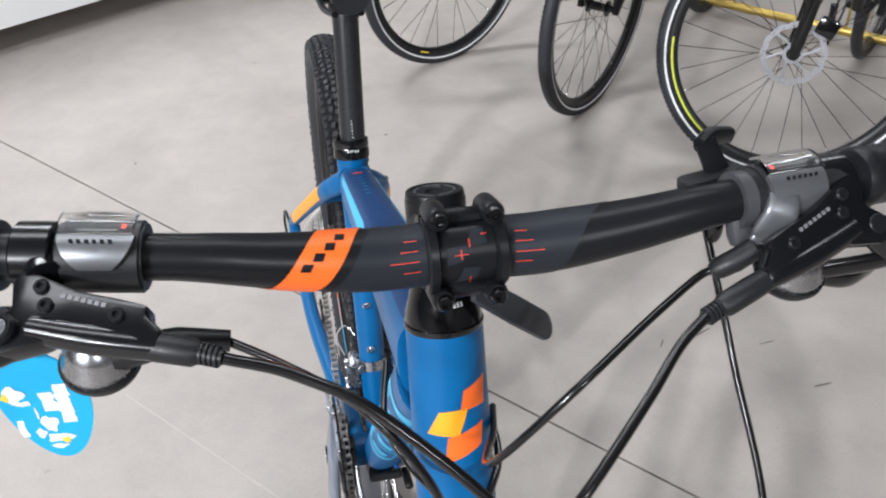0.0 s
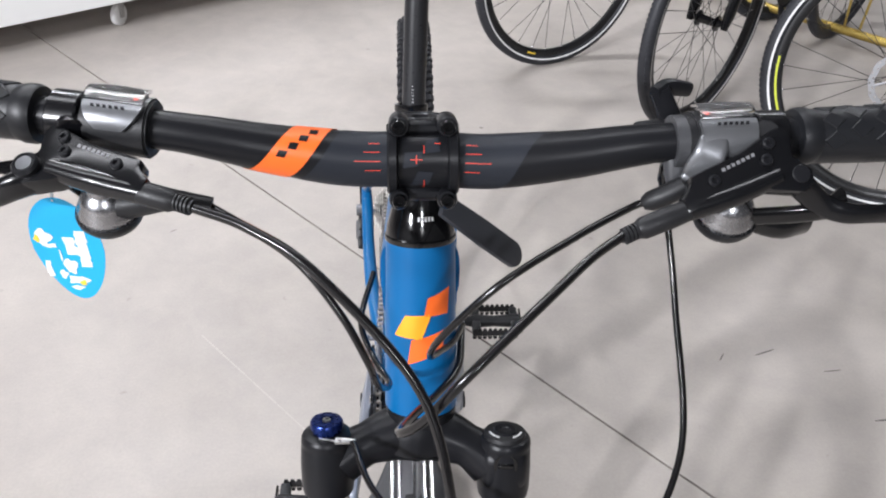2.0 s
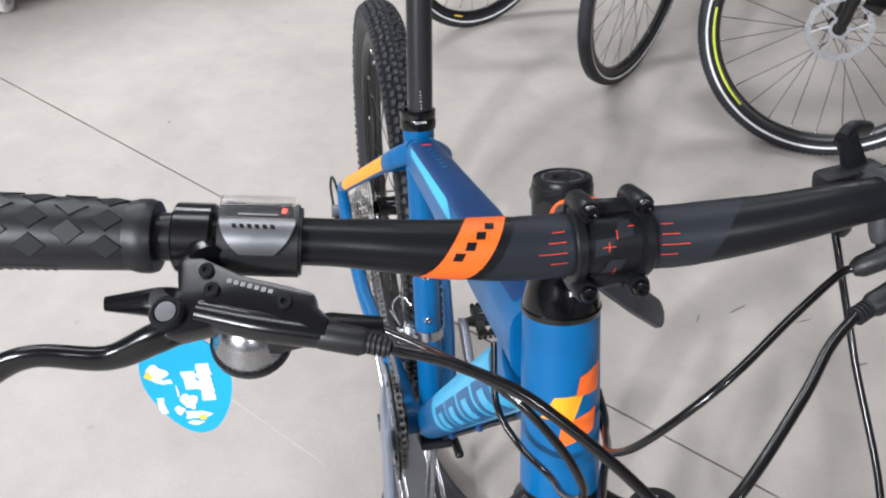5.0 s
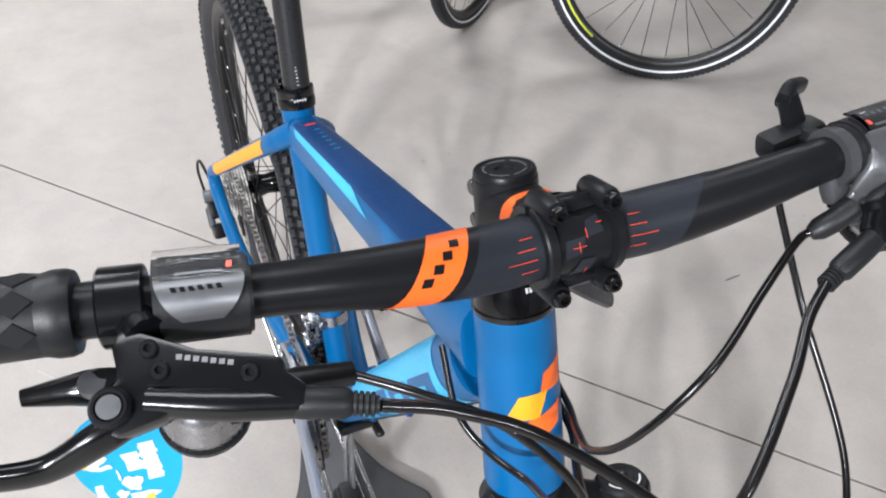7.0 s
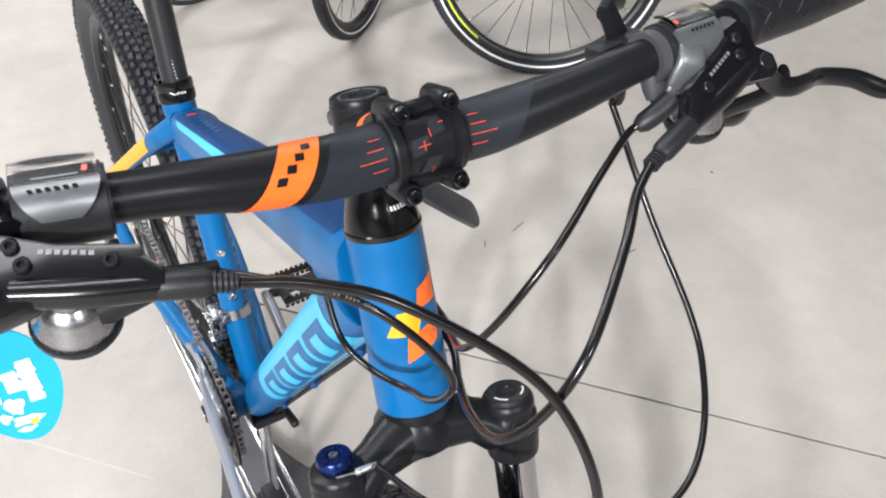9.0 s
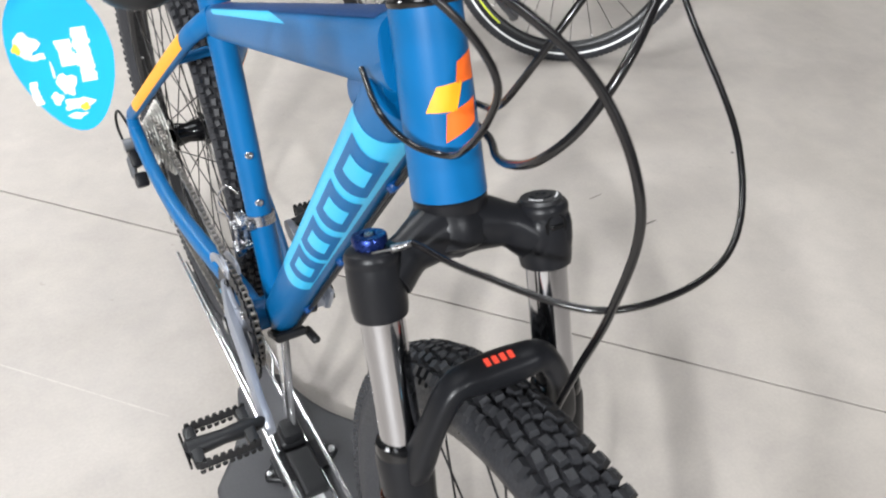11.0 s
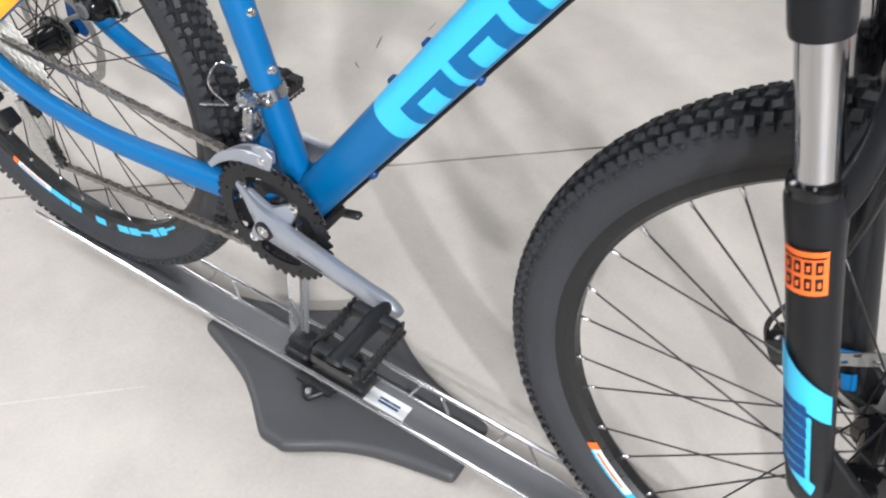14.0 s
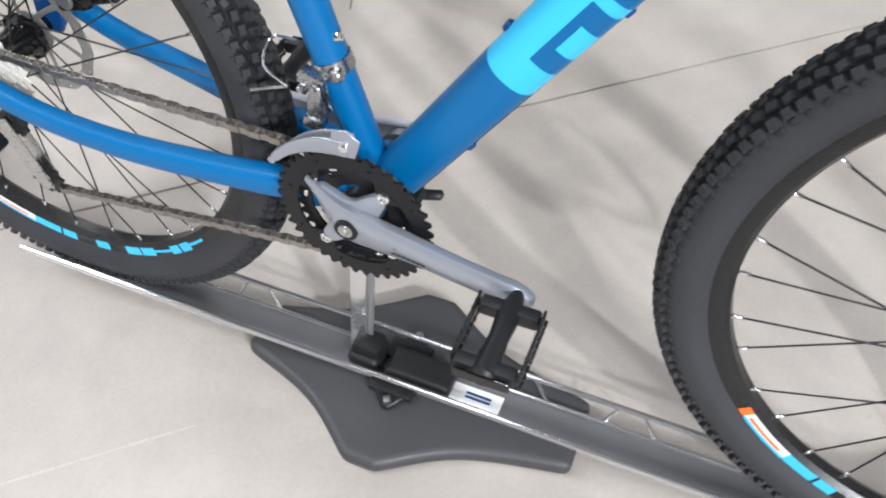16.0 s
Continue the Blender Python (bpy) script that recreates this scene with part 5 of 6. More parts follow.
def lockout_remote():
    p, t = bar_at_x(0.152)
    bm = bmesh.new()
    lathe(bm, [(0.0113, -0.0055), (0.0158, -0.005), (0.0158, 0.005), (0.0113, 0.0055)], frame_from(p, t), 28, True)
    box(bm, (0.036, 0.016, 0.014), frame_from(p + V(-0.005, 0.030, -0.010), V(-0.15, 0.2, 1), X), 0.004, segs=2)
    box(bm, (0.014, 0.03, 0.012), frame_from(p + V(0.0, 0.016, -0.006), V(0, 0.2, 1), X), 0.003)
    remote = part("lockout_remote", bm, M_PLASTIC, bike, "black fork lock-out remote lever")
    bm = bmesh.new()
    sweep(bm, spline([p + V(0.003, 0.034, -0.012), p + V(-0.004, 0.036, 0.002), p + V(-0.010, 0.038, 0.013)], 8), [0.0075, 0.0065, 0.006], 12, 0.55, power=2.8)
    sweep(bm, spline([p + V(-0.013, 0.037, 0.011), p + V(-0.004, 0.043, 0.0125), p + V(0.012, 0.050, 0.008)], 8), [0.005, 0.0055, 0.0045], 12, 0.75, power=2.8)
    part("thumb_lever", bm, M_BLACK, remote)
    bm = bmesh.new()
    lathe(bm, [(0.0042, -0.036), (0.0056, -0.032), (0.0056, -0.022), (0.004, -0.020), (0.004, 0.0)], frame_from(p + V(0.002, 0.030, -0.012), V(0, 0.05, 1)), 14)
    part("adjuster", bm, M_GLOSS, remote)


def cable_keeper():
    """A slate grey plastic blade that stands out under the stem."""
    bm = bmesh.new()
    a, b = V(0.012, -0.409, 0.993), V(0.069, -0.392, 0.934)
    d = (b - a).normalized()
    side = V(0.05, -0.70, -0.70)
    side = (side - d * side.dot(d)).normalized()
    n = d.cross(side)
    m = Matrix.Translation(a) @ Matrix((d, side, n)).transposed().to_4x4()
    l = (b - a).length
    out = [(0, -0.008), (l * 0.5, -0.0098)] + [(l - 0.010 + 0.010 * math.cos(q), 0.0098 * math.sin(q)) for q in [radians(-80 + 16 * k) for k in range(11)]] + [(l * 0.5, 0.0098), (0, 0.008)]
    prism(bm, out, 0.004, m, 0.0012, segs=2)
    part("grey_blade", bm, M_BLADE, bike, "slate grey plastic blade")


handlebar()
stem()
for side in (-1, 1):
    control(side)
lockout_remote()
cable_keeper()


def cable(name, pts, r, material, stripe=None, label=""):
    bm = bmesh.new()
    sweep(bm, spline(pts, 14 * (len(pts) - 1)), [r], 12)
    ob = part(name, bm, material, bike, label)
    if stripe:
        # short bars of worn print along the upper side
        run = spline(pts, 400)
        bm = bmesh.new()
        for k in range(stripe[0], stripe[1], 2):
            if k % 5 == 0:
                continue
            d = run[k + 1] - run[k]
            n = V(-0.3, -0.45, 0.85)
            n = (n - d * (n.dot(d) / d.dot(d))).normalized()
            box(bm, (0.0009, 0.0014, 0.0003), frame_from(run[k] + n * r, n, d))
        tagged(part("cable_print", bm, M_RAIL, ob), kind="stuff")
    return ob


cable("front_brake_hose", [(-0.1175, -0.499, 1.0525), (-0.090, -0.508, 1.046), (-0.055, -0.527, 1.031), (-0.004, -0.563, 0.984), (0.013, -0.594, 0.924), (0.015, -0.588, 0.85), (0.024, -0.562, 0.77), (0.028, -0.545, 0.70), (0.029, -0.549, 0.615), (0.028, -0.544, 0.545), (0.027, -0.530, 0.50), (0.028, -0.518, 0.455), (0.034, -0.526, 0.42)], 0.0027, M_HOSE, label="gloss black hydraulic hose")
cable("shift_cable", [(-0.119, -0.464, 1.030), (-0.095, -0.482, 1.027), (-0.067, -0.502, 1.018), (-0.045, -0.519, 0.996), (-0.032, -0.527, 0.970), (-0.028, -0.514, 0.940), (-0.025, -0.492, 0.912), (-0.022, -0.468, 0.892), (-0.033, -0.440, 0.888), (-0.042, -0.415, 0.899), (-0.034, -0.372, 0.908)], 0.0022, M_HOSE, (66, 90), label="gloss black shift cable")
cable("shift_cable", [(0.1275, -0.465, 1.0315), (0.1185, -0.4645, 1.0275), (0.085, -0.482, 1.020), (0.041, -0.505, 1.005), (0.010, -0.503, 0.965), (0.004, -0.484, 0.931), (0.012, -0.460, 0.912), (0.022, -0.437, 0.899), (0.031, -0.405, 0.885)], 0.0022, M_HOSE, label="gloss black shift cable")
cable("rear_brake_hose", [(0.107, -0.496, 1.031), (0.088, -0.508, 1.025), (0.062, -0.531, 1.016), (0.021, -0.56, 0.992), (-0.002, -0.560, 0.958), (-0.015, -0.545, 0.932), (-0.006, -0.508, 0.905), (0.011, -0.470, 0.884), (0.026, -0.438, 0.876), (0.031, -0.395, 0.872)], 0.0027, M_HOSE, label="gloss black hydraulic hose")
cable("lockout_cable", [(0.154, -0.412, 1.010), (0.161, -0.458, 0.949), (0.156, -0.531, 0.886), (0.106, -0.583, 0.85), (0.018, -0.585, 0.846), (-0.030, -0.520, 0.842), (-0.048, -0.4725, 0.838)], 0.0022, M_HOSE, label="gloss black lock-out cable")



# ---- drivetrain ----
def crank_arm(sx, ahead):
    bm = bmesh.new()
    x0 = sx * 0.062
    rows = []
    for u, top, low, face, thick in ((-0.046, 0.041, 0.032, 0.064, 0.006), (-0.036, 0.0385, 0.016, 0.067, 0.008), (-0.024, 0.031, -0.008, 0.070, 0.010), (-0.010, 0.0245, -0.0205, 0.0735, 0.0125),
                                     (0.004, 0.0215, -0.0235, 0.0755, 0.0135), (0.030, 0.0185, -0.0215, 0.0775, 0.0145), (0.070, 0.0160, -0.0185, 0.0805, 0.0140), (0.110, 0.0152, -0.0172, 0.0850, 0.0135),
                                     (0.150, 0.0152, -0.0165, 0.0890, 0.0130), (0.170, 0.0150, -0.0164, 0.0900, 0.0130), (0.181, 0.0120, -0.0132, 0.0900, 0.0125), (0.188, 0.0065, -0.0078, 0.0895, 0.0118), (0.1912, 0.0014, -0.0026, 0.0890, 0.0105)):
        mid, h = (top + low) / 2, (top - low) / 2
        ridge = mid + h * (0.35 - 0.5 * max(0.0, min(1.0, u / 0.15)))
        sec = ((top - h * 0.10, -thick), (top, -thick * 0.72), (top, -thick * 0.34), (top - h * 0.22, -0.0012), (ridge + h * 0.10, 0.0004), (ridge - h * 0.12, -0.0002), (low + h * 0.24, -0.0030), (low, -thick * 0.48), (low, -thick * 0.78), (low + h * 0.10, -thick))
        rows.append([bm.verts.new((sx * (face + e), -ahead * u, BB.z - 0.05 * max(0.0, u) + v)) for v, e in sec])
    for p, q in zip(rows, rows[1:]):
        for k in range(10):
            bm.faces.new((p[k], p[(k + 1) % 10], q[(k + 1) % 10], q[k]))
    bm.faces.new(rows[0])
    bm.faces.new(rows[-1][::-1])
    lathe(bm, [(0.017, -0.014), (0.0180, 0.004), (0.0165, 0.0105), (0.0135, 0.0128), (0.0118, 0.0128)], frame_from(V(x0, 0, BB.z), X * sx), 28)
    arm = part("crank_arm", bm, M_ALU, bike, "silver grey alloy crank arm")
    bm = bmesh.new()
    lathe(bm, [(0.0122, -0.003), (0.0122, 0.0006), (0.0085, 0.0010), (0.0085, -0.002)], frame_from(V(x0 + sx * 0.0150, 0, BB.z), X * sx), 24)
    part("bolt_recess", bm, M_BLACK, arm)
    bm = bmesh.new()
    lathe(bm, [(0.0078, 0.0), (0.0078, 0.002), (0.0075, 0.0025), (0.006, 0.0018), (0.004, 0.0018), (0.0035, -0.004), (0, -0.004)], frame_from(V(x0 + sx * 0.0142, 0, BB.z), X * sx), 20)
    part("crank_bolt", bm, M_STEEL, arm)
    if sx < 0:
        bm = bmesh.new()
        for k in range(7):
            u = 0.052 + 0.0045 * k
            box(bm, (0.0006, 0.0030, 0.0052), Matrix.Translation((sx * (0.0788 + 0.0001 * k), -ahead * u, BB.z - 0.05 * u + 0.002)))
        tagged(part("print", bm, M_BLACK, arm), kind="stuff")
    return arm


def pedal(sx, ahead):
    c = V(sx * 0.138, ahead * -0.176, BB.z - 0.002)
    bm = bmesh.new()
    lathe(bm, [(0.006, -0.052), (0.0075, -0.046), (0.0115, -0.03), (0.0092, 0.0), (0.0115, 0.03), (0.0118, 0.042), (0.009, 0.045)], frame_from(c, X * sx), 22)
    for q in (-0.030, 0.034):
        box(bm, (0.014, 0.056, 0.016), pose(c.x + sx * q, c.y, c.z), 0.004, segs=2)
    ped = part("pedal", bm, M_PLASTIC, bike, "black platform pedal with toothed cage")
    for dy in (-0.030, 0.030):
        bm = bmesh.new()
        box(bm, (0.074, 0.0020, 0.011), pose(c.x, c.y + dy, c.z), 0.0008)
        for k in range(9):
            for dz in (-1, 1):
                prism(bm, [(-0.0035, 0), (0.0035, 0), (0.0022, 0.0045), (-0.0022, 0.0045)], 0.0022, pose(c.x - 0.034 + 0.0085 * k, c.y + dy - 0.0011, c.z + dz * 0.0052, 90 if dz > 0 else -90))
        part("cage_plate", bm, M_PLASTIC, ped)
    bm = bmesh.new()
    box(bm, (0.003, 0.05, 0.012), pose(c.x + sx * 0.045, c.y, c.z), 0.001)
    part("reflector", bm, M_GLOSS, ped)


def drivetrain():
    cx = -0.054
    for r, teeth, x, hole in ((0.0830, 40, cx - 0.004, 0.0610), (0.068, 32, cx + 0.004, 0.0500), (0.049, 22, cx + 0.011, 0.030)):
        bm = bmesh.new()
        gear(bm, r, teeth, 0.0060, 0.0028, frame_from(V(x, 0, BB.z), X, V(0, 1, 0)), hole)
        if r > 0.08:
            # small shift pins and ramps on the ring's face
            for k in range(8):
                a = radians(17 + 45 * k)
                lathe(bm, [(0.0020, 0), (0.0020, 0.0024), (0.0012, 0.0030), (0, 0.0030)], frame_from(V(x, 0.070 * math.cos(a), BB.z + 0.070 * math.sin(a)), -X), 10)
            # tabs that carry the ring bolts
            for k in range(4):
                a = radians(40 + 90 * k)
                tab = [(0.0505, -0.16), (0.047, 0.0), (0.0505, 0.16), (0.0625, 0.30), (0.0625, -0.30)]
                prism(bm, [(q * math.cos(a + w), q * math.sin(a + w)) for q, w in tab], 0.0026, frame_from(V(x - 0.0013, 0, BB.z), -X, V(0, -1, 0)) @ Matrix.Diagonal((-1, 1, 1, 1)))
        part("chainring", bm, M_BLACK if r > 0.06 else M_PLASTIC, bike, "black steel chainring")
    bm = bmesh.new()
    out = []
    for k in range(4):
        for da, q in ((-10, 0.046), (-5, 0.0495), (5, 0.0495), (10, 0.046), (20, 0.034), (33, 0.0255), (45, 0.0235), (57, 0.0255), (70, 0.034)):
            a = radians(40 + 90 * k + da)
            out.append((q * math.cos(a), q * math.sin(a)))
    prism(bm, out, 0.007, frame_from(V(cx - 0.001, 0, BB.z), X, V(0, 1, 0)), 0.0015, segs=2)
    spider = part("spider", bm, M_ALU, bike, "silver grey chainring spider")
    for k in range(4):
        a = radians(40 + 90 * k)
        bm = bmesh.new()
        lathe(bm, [(0.0064, -0.001), (0.0064, 0.0018), (0.0050, 0.0030), (0.003, 0.0030), (0.0026, 0.001), (0, 0.001)], frame_from(V(cx - 0.0055, 0.0525 * math.cos(a), BB.z + 0.0525 * math.sin(a)), -X), 16)
        part("ring_bolt", bm, M_CHROME, spider)
    # bright shift chips on the middle ring, seen through the outer one
    for k in range(6):
        a = radians(8 + 60 * k)
        bm = bmesh.new()
        box(bm, (0.0018, 0.0045, 0.0085), frame_from(V(cx + 0.0018, 0.0555 * math.cos(a), BB.z + 0.0555 * math.sin(a)), V(0, -math.sin(a), math.cos(a)), X), 0.0006)
        part("shift_chip", bm, M_CHROME, spider)
    arm = crank_arm(-1, 1)
    crank_arm(1, -1)
    pedal(-1, 1)
    pedal(1, -1)
    bm = bmesh.new()
    for k in range(7):
        box(bm, (0.0003, 0.004, 0.0035), pose(-0.0782 - 0.00042 * k, -0.050 - 0.0052 * k, BB.z - 0.0105 - 0.0002 * k, 0, -14, 0))
    tagged(part("arm_print", bm, M_BLACK, arm), kind="stuff")
    # cassette
    n = 9
    for k in range(n):
        r = 0.0665 - 0.0048 * k
        bm = bmesh.new()
        gear(bm, r, int(r * 500), 0.0042, 0.0018, frame_from(V(-0.030 - 0.0043 * k, REAR.y, REAR.z), X, V(0, 1, 0)), r * 0.62)
        for j in range(5):
            a = 2 * math.pi * j / 5 + 0.3 * k
            d = V(0, math.cos(a), math.sin(a))
            p = V(-0.030 - 0.0043 * k, REAR.y, REAR.z)
            sweep(bm, [p + d * 0.015, p + d * (r * 0.66)], [0.004], 6, 0.3, side=d.cross(X))
        part("sprocket", bm, M_CASSETTE, rear_wheel)
    # chain: upper and lower run, and the part round the ring
    chx0, chx1 = cx + 0.004, -0.043
    rr, rk = 0.0655, 0.045
    up0, up1 = V(chx0, 0.004, BB.z + rr), V(chx1, REAR.y, REAR.z + rk)
    lo0, lo1 = V(chx0, 0.004, BB.z - rr), V(-0.045, REAR.y - 0.03, REAR.z - 0.15)
    pts = [up1.lerp(up0, i / 40) for i in range(41)]
    pts += [V(chx0, rr * math.cos(radians(90 + a)), BB.z + rr * math.sin(radians(90 + a))) for a in range(8, 180, 9)]
    pts += [lo0.lerp(lo1, i / 42) for i in range(43)]
    bm = bmesh.new()
    for i, (p, q) in enumerate(zip(pts, pts[1:])):
        d = (q - p)
        m = frame_from((p + q) / 2, d, X)
        w = 0.0042 if i % 2 else 0.003
        for s in (-1, 1):
            box(bm, (0.0010, 0.0075, d.length * 1.12), m @ Matrix.Translation((s * w, 0, 0)))
        lathe(bm, [(0.0036, -0.003), (0.0036, 0.003)], frame_from(p, X), 8)
    tagged(part("chain", bm, M_CHAIN, bike, "oiled steel chain"), kind="stuff")
    # front derailleur
    bm = bmesh.new()
    c = BB + ST * 0.137
    lathe(bm, [(0.0173, -0.007), (0.0195, -0.007), (0.0195, 0.007), (0.0173, 0.007)], frame_from(c, ST), 32, True)
    box(bm, (0.010, 0.014, 0.012), frame_from(c + V(-0.018, -0.012, 0), ST, X), 0.002)
    fd = part("front_derailleur", bm, M_POD, bike, "silver clamp-on front derailleur")
    bm = bmesh.new()
    box(bm, (0.014, 0.026, 0.014), frame_from(c + V(-0.024, 0.008, -0.004), V(0, -0.3, 1), X), 0.003, segs=2)
    box(bm, (0.014, 0.020, 0.014), frame_from(c + V(-0.032, 0.006, -0.046), V(0, -0.2, 1), X), 0.003, segs=2)
    for dx in (-0.0065, 0.0065):
        prism(bm, [(-0.006, -0.024), (0.006, -0.024), (0.0075, 0.0), (0.0055, 0.022), (-0.0055, 0.022), (-0.0075, 0.0)], 0.0028, frame_from(c + V(-0.026 + dx, 0.004, -0.026), X, V(0, 1, 0.12)), 0.0008)
    for dy, dz in ((0.003, -0.008), (0.016, -0.010), (0.002, -0.044), (0.012, -0.046)):
        lathe(bm, [(0.0028, -0.0115), (0.0034, -0.0105), (0.0034, 0.0105), (0.0028, 0.0115)], frame_from(c + V(-0.026, dy, dz), X), 12)
    part("linkage", bm, M_POD, fd)
    bm = bmesh.new()
    for x, off in ((-0.066, 0), (-0.049, 0.004)):
        pts = [V(x, (0.094 - off) * math.cos(radians(a)), BB.z + (0.094 - off) * math.sin(radians(a))) for a in range(38, 96, 6)]
        sweep(bm, pts, [0.0040, 0.0058, 0.0072, 0.0090, 0.0085], 14, 0.30, side=(0, 0, 1), power=2.6)
    sweep(bm, [V(-0.066, 0.078, BB.z + 0.054), V(-0.049, 0.078, BB.z + 0.054)], [0.004], 10)
    prism(bm, [(-0.004, -0.012), (0.018, -0.010), (0.024, 0.010), (0.012, 0.020), (-0.004, 0.016)], 0.0022, frame_from(V(-0.0665, 0.006, BB.z + 0.096), -X, V(0, -1, 0)), 0.0006)
    cage = part("cage", bm, M_ALU, fd, "grey alloy derailleur cage")
    bm = bmesh.new()
    lathe(bm, [(0.0046, -0.001), (0.0046, 0.0012), (0.003, 0.0022), (0, 0.0022)], frame_from(V(-0.0672, -0.002, BB.z + 0.096), -X), 14)
    part("rivet", bm, M_CHROME, cage)
    bm = bmesh.new()
    sweep(bm, spline([c + V(-0.034, 0.030, -0.012), c + V(-0.042, 0.045, 0.012), c + V(-0.030, 0.040, 0.034), c + V(-0.02, 0.022, 0.03)], 12), [0.0012], 8)
    sweep(bm, [c + V(-0.034, 0.030, -0.012), c + V(-0.040, 0.066, -0.022)], [0.0016], 8)
    part("cable_tail", bm, M_CHROME, fd)
    # rear derailleur
    bm = bmesh.new()
    c = V(-0.088, 0.452, 0.372)
    box(bm, (0.018, 0.045, 0.030), frame_from(c, V(0, 0.6, 0.8), X), 0.006, segs=2)
    box(bm, (0.022, 0.030, 0.026), frame_from(c + V(0, -0.024, -0.028), V(0, 0.6, 0.8), X), 0.006, segs=2)
    rd = part("rear_derailleur", bm, M_BLACK, bike, "black and silver rear derailleur")
    bm = bmesh.new()
    box(bm, (0.012, 0.040, 0.012), frame_from(c + V(-0.008, -0.008, -0.010), V(0, 0.8, -0.5), X), 0.004)
    lathe(bm, [(0.011, -0.008), (0.011, 0.008)], frame_from(c + V(-0.004, 0.004, 0.028), X), 20)
    part("silver_link", bm, M_SILVER, rd)
    for x in (-0.056, -0.042):
        bm = bmesh.new()
        prism(bm, [(-0.012, 0.045), (0.012, 0.045), (0.014, 0.0), (0.010, -0.055), (-0.008, -0.055), (-0.012, 0.0)], 0.0018, frame_from(V(x, 0.43, 0.305), X, V(0, 0.94, -0.3)), 0.0)
        part("cage_plate", bm, M_STEEL, rd)
    for q in (V(-0.049, 0.435, 0.345), V(-0.049, 0.42, 0.262)):
        bm = bmesh.new()
        gear(bm, 0.024, 11, 0.006, 0.004, frame_from(q, X, V(0, 1, 0)), 0.006)
        part("jockey_wheel", bm, M_PLASTIC, rd)
    bm = bmesh.new()
    sweep(bm, spline([V(-0.078, 0.42, 0.41), V(-0.09, 0.50, 0.44), V(-0.095, 0.53, 0.40), V(-0.092, 0.49, 0.365)], 16), [0.0024], 10)
    part("cable_loop", bm, M_BLACK, rd)
    # rear caliper
    bm = bmesh.new()
    c = V(0.05, 0.375, 0.462)
    up = V(0, 0.25, 1)
    box(bm, (0.015, 0.050, 0.034), frame_from(c + V(0.009, 0, 0), up, X), 0.006, segs=2)
    box(bm, (0.015, 0.044, 0.030), frame_from(c + V(-0.009, 0, 0), up, X), 0.006, segs=2)
    box(bm, (0.022, 0.018, 0.020), frame_from(c + V(-0.012, -0.020, 0.012), V(0.2, 0.5, 1), X), 0.005, segs=2)
    cal = part("rear_caliper", bm, M_GLOSS, bike, "black hydraulic rear caliper")
    bm = bmesh.new()
    sweep(bm, [c + V(0.014, -0.040, -0.006), c + V(0.016, 0.0, -0.018), c + V(0.016, 0.036, -0.022)], [0.006, 0.0075, 0.006], 12, 0.6, power=3.0)
    part("mount_bracket", bm, M_PLASTIC, cal)
    for dy in (-0.032, 0.030):
        bm = bmesh.new()
        lathe(bm, [(0.0040, -0.016), (0.0040, 0.012), (0.0062, 0.0125), (0.0062, 0.018), (0.0045, 0.019)], frame_from(c + V(0.012, dy, 0.0), up), 12)
        part("mount_bolt", bm, M_STEEL, cal)
    bm = bmesh.new()
    lathe(bm, [(0.011, -0.002), (0.0115, 0.002), (0.009, 0.004), (0.004, 0.004), (0.0, 0.0025)], frame_from(c + V(-0.0165, 0.004, 0.0), -X), 20)
    part("piston_cap", bm, M_SILVER, cal)
    bm = bmesh.new()
    sweep(bm, spline([c + V(-0.010, -0.026, 0.020), c + V(-0.008, -0.036, 0.034), c + V(0.004, -0.038, 0.060), c + V(0.016, -0.035, 0.098)], 12), [0.0038, 0.0032, 0.003, 0.003], 10)
    part("hose_end", bm, M_BLACK, cal)


drivetrain()


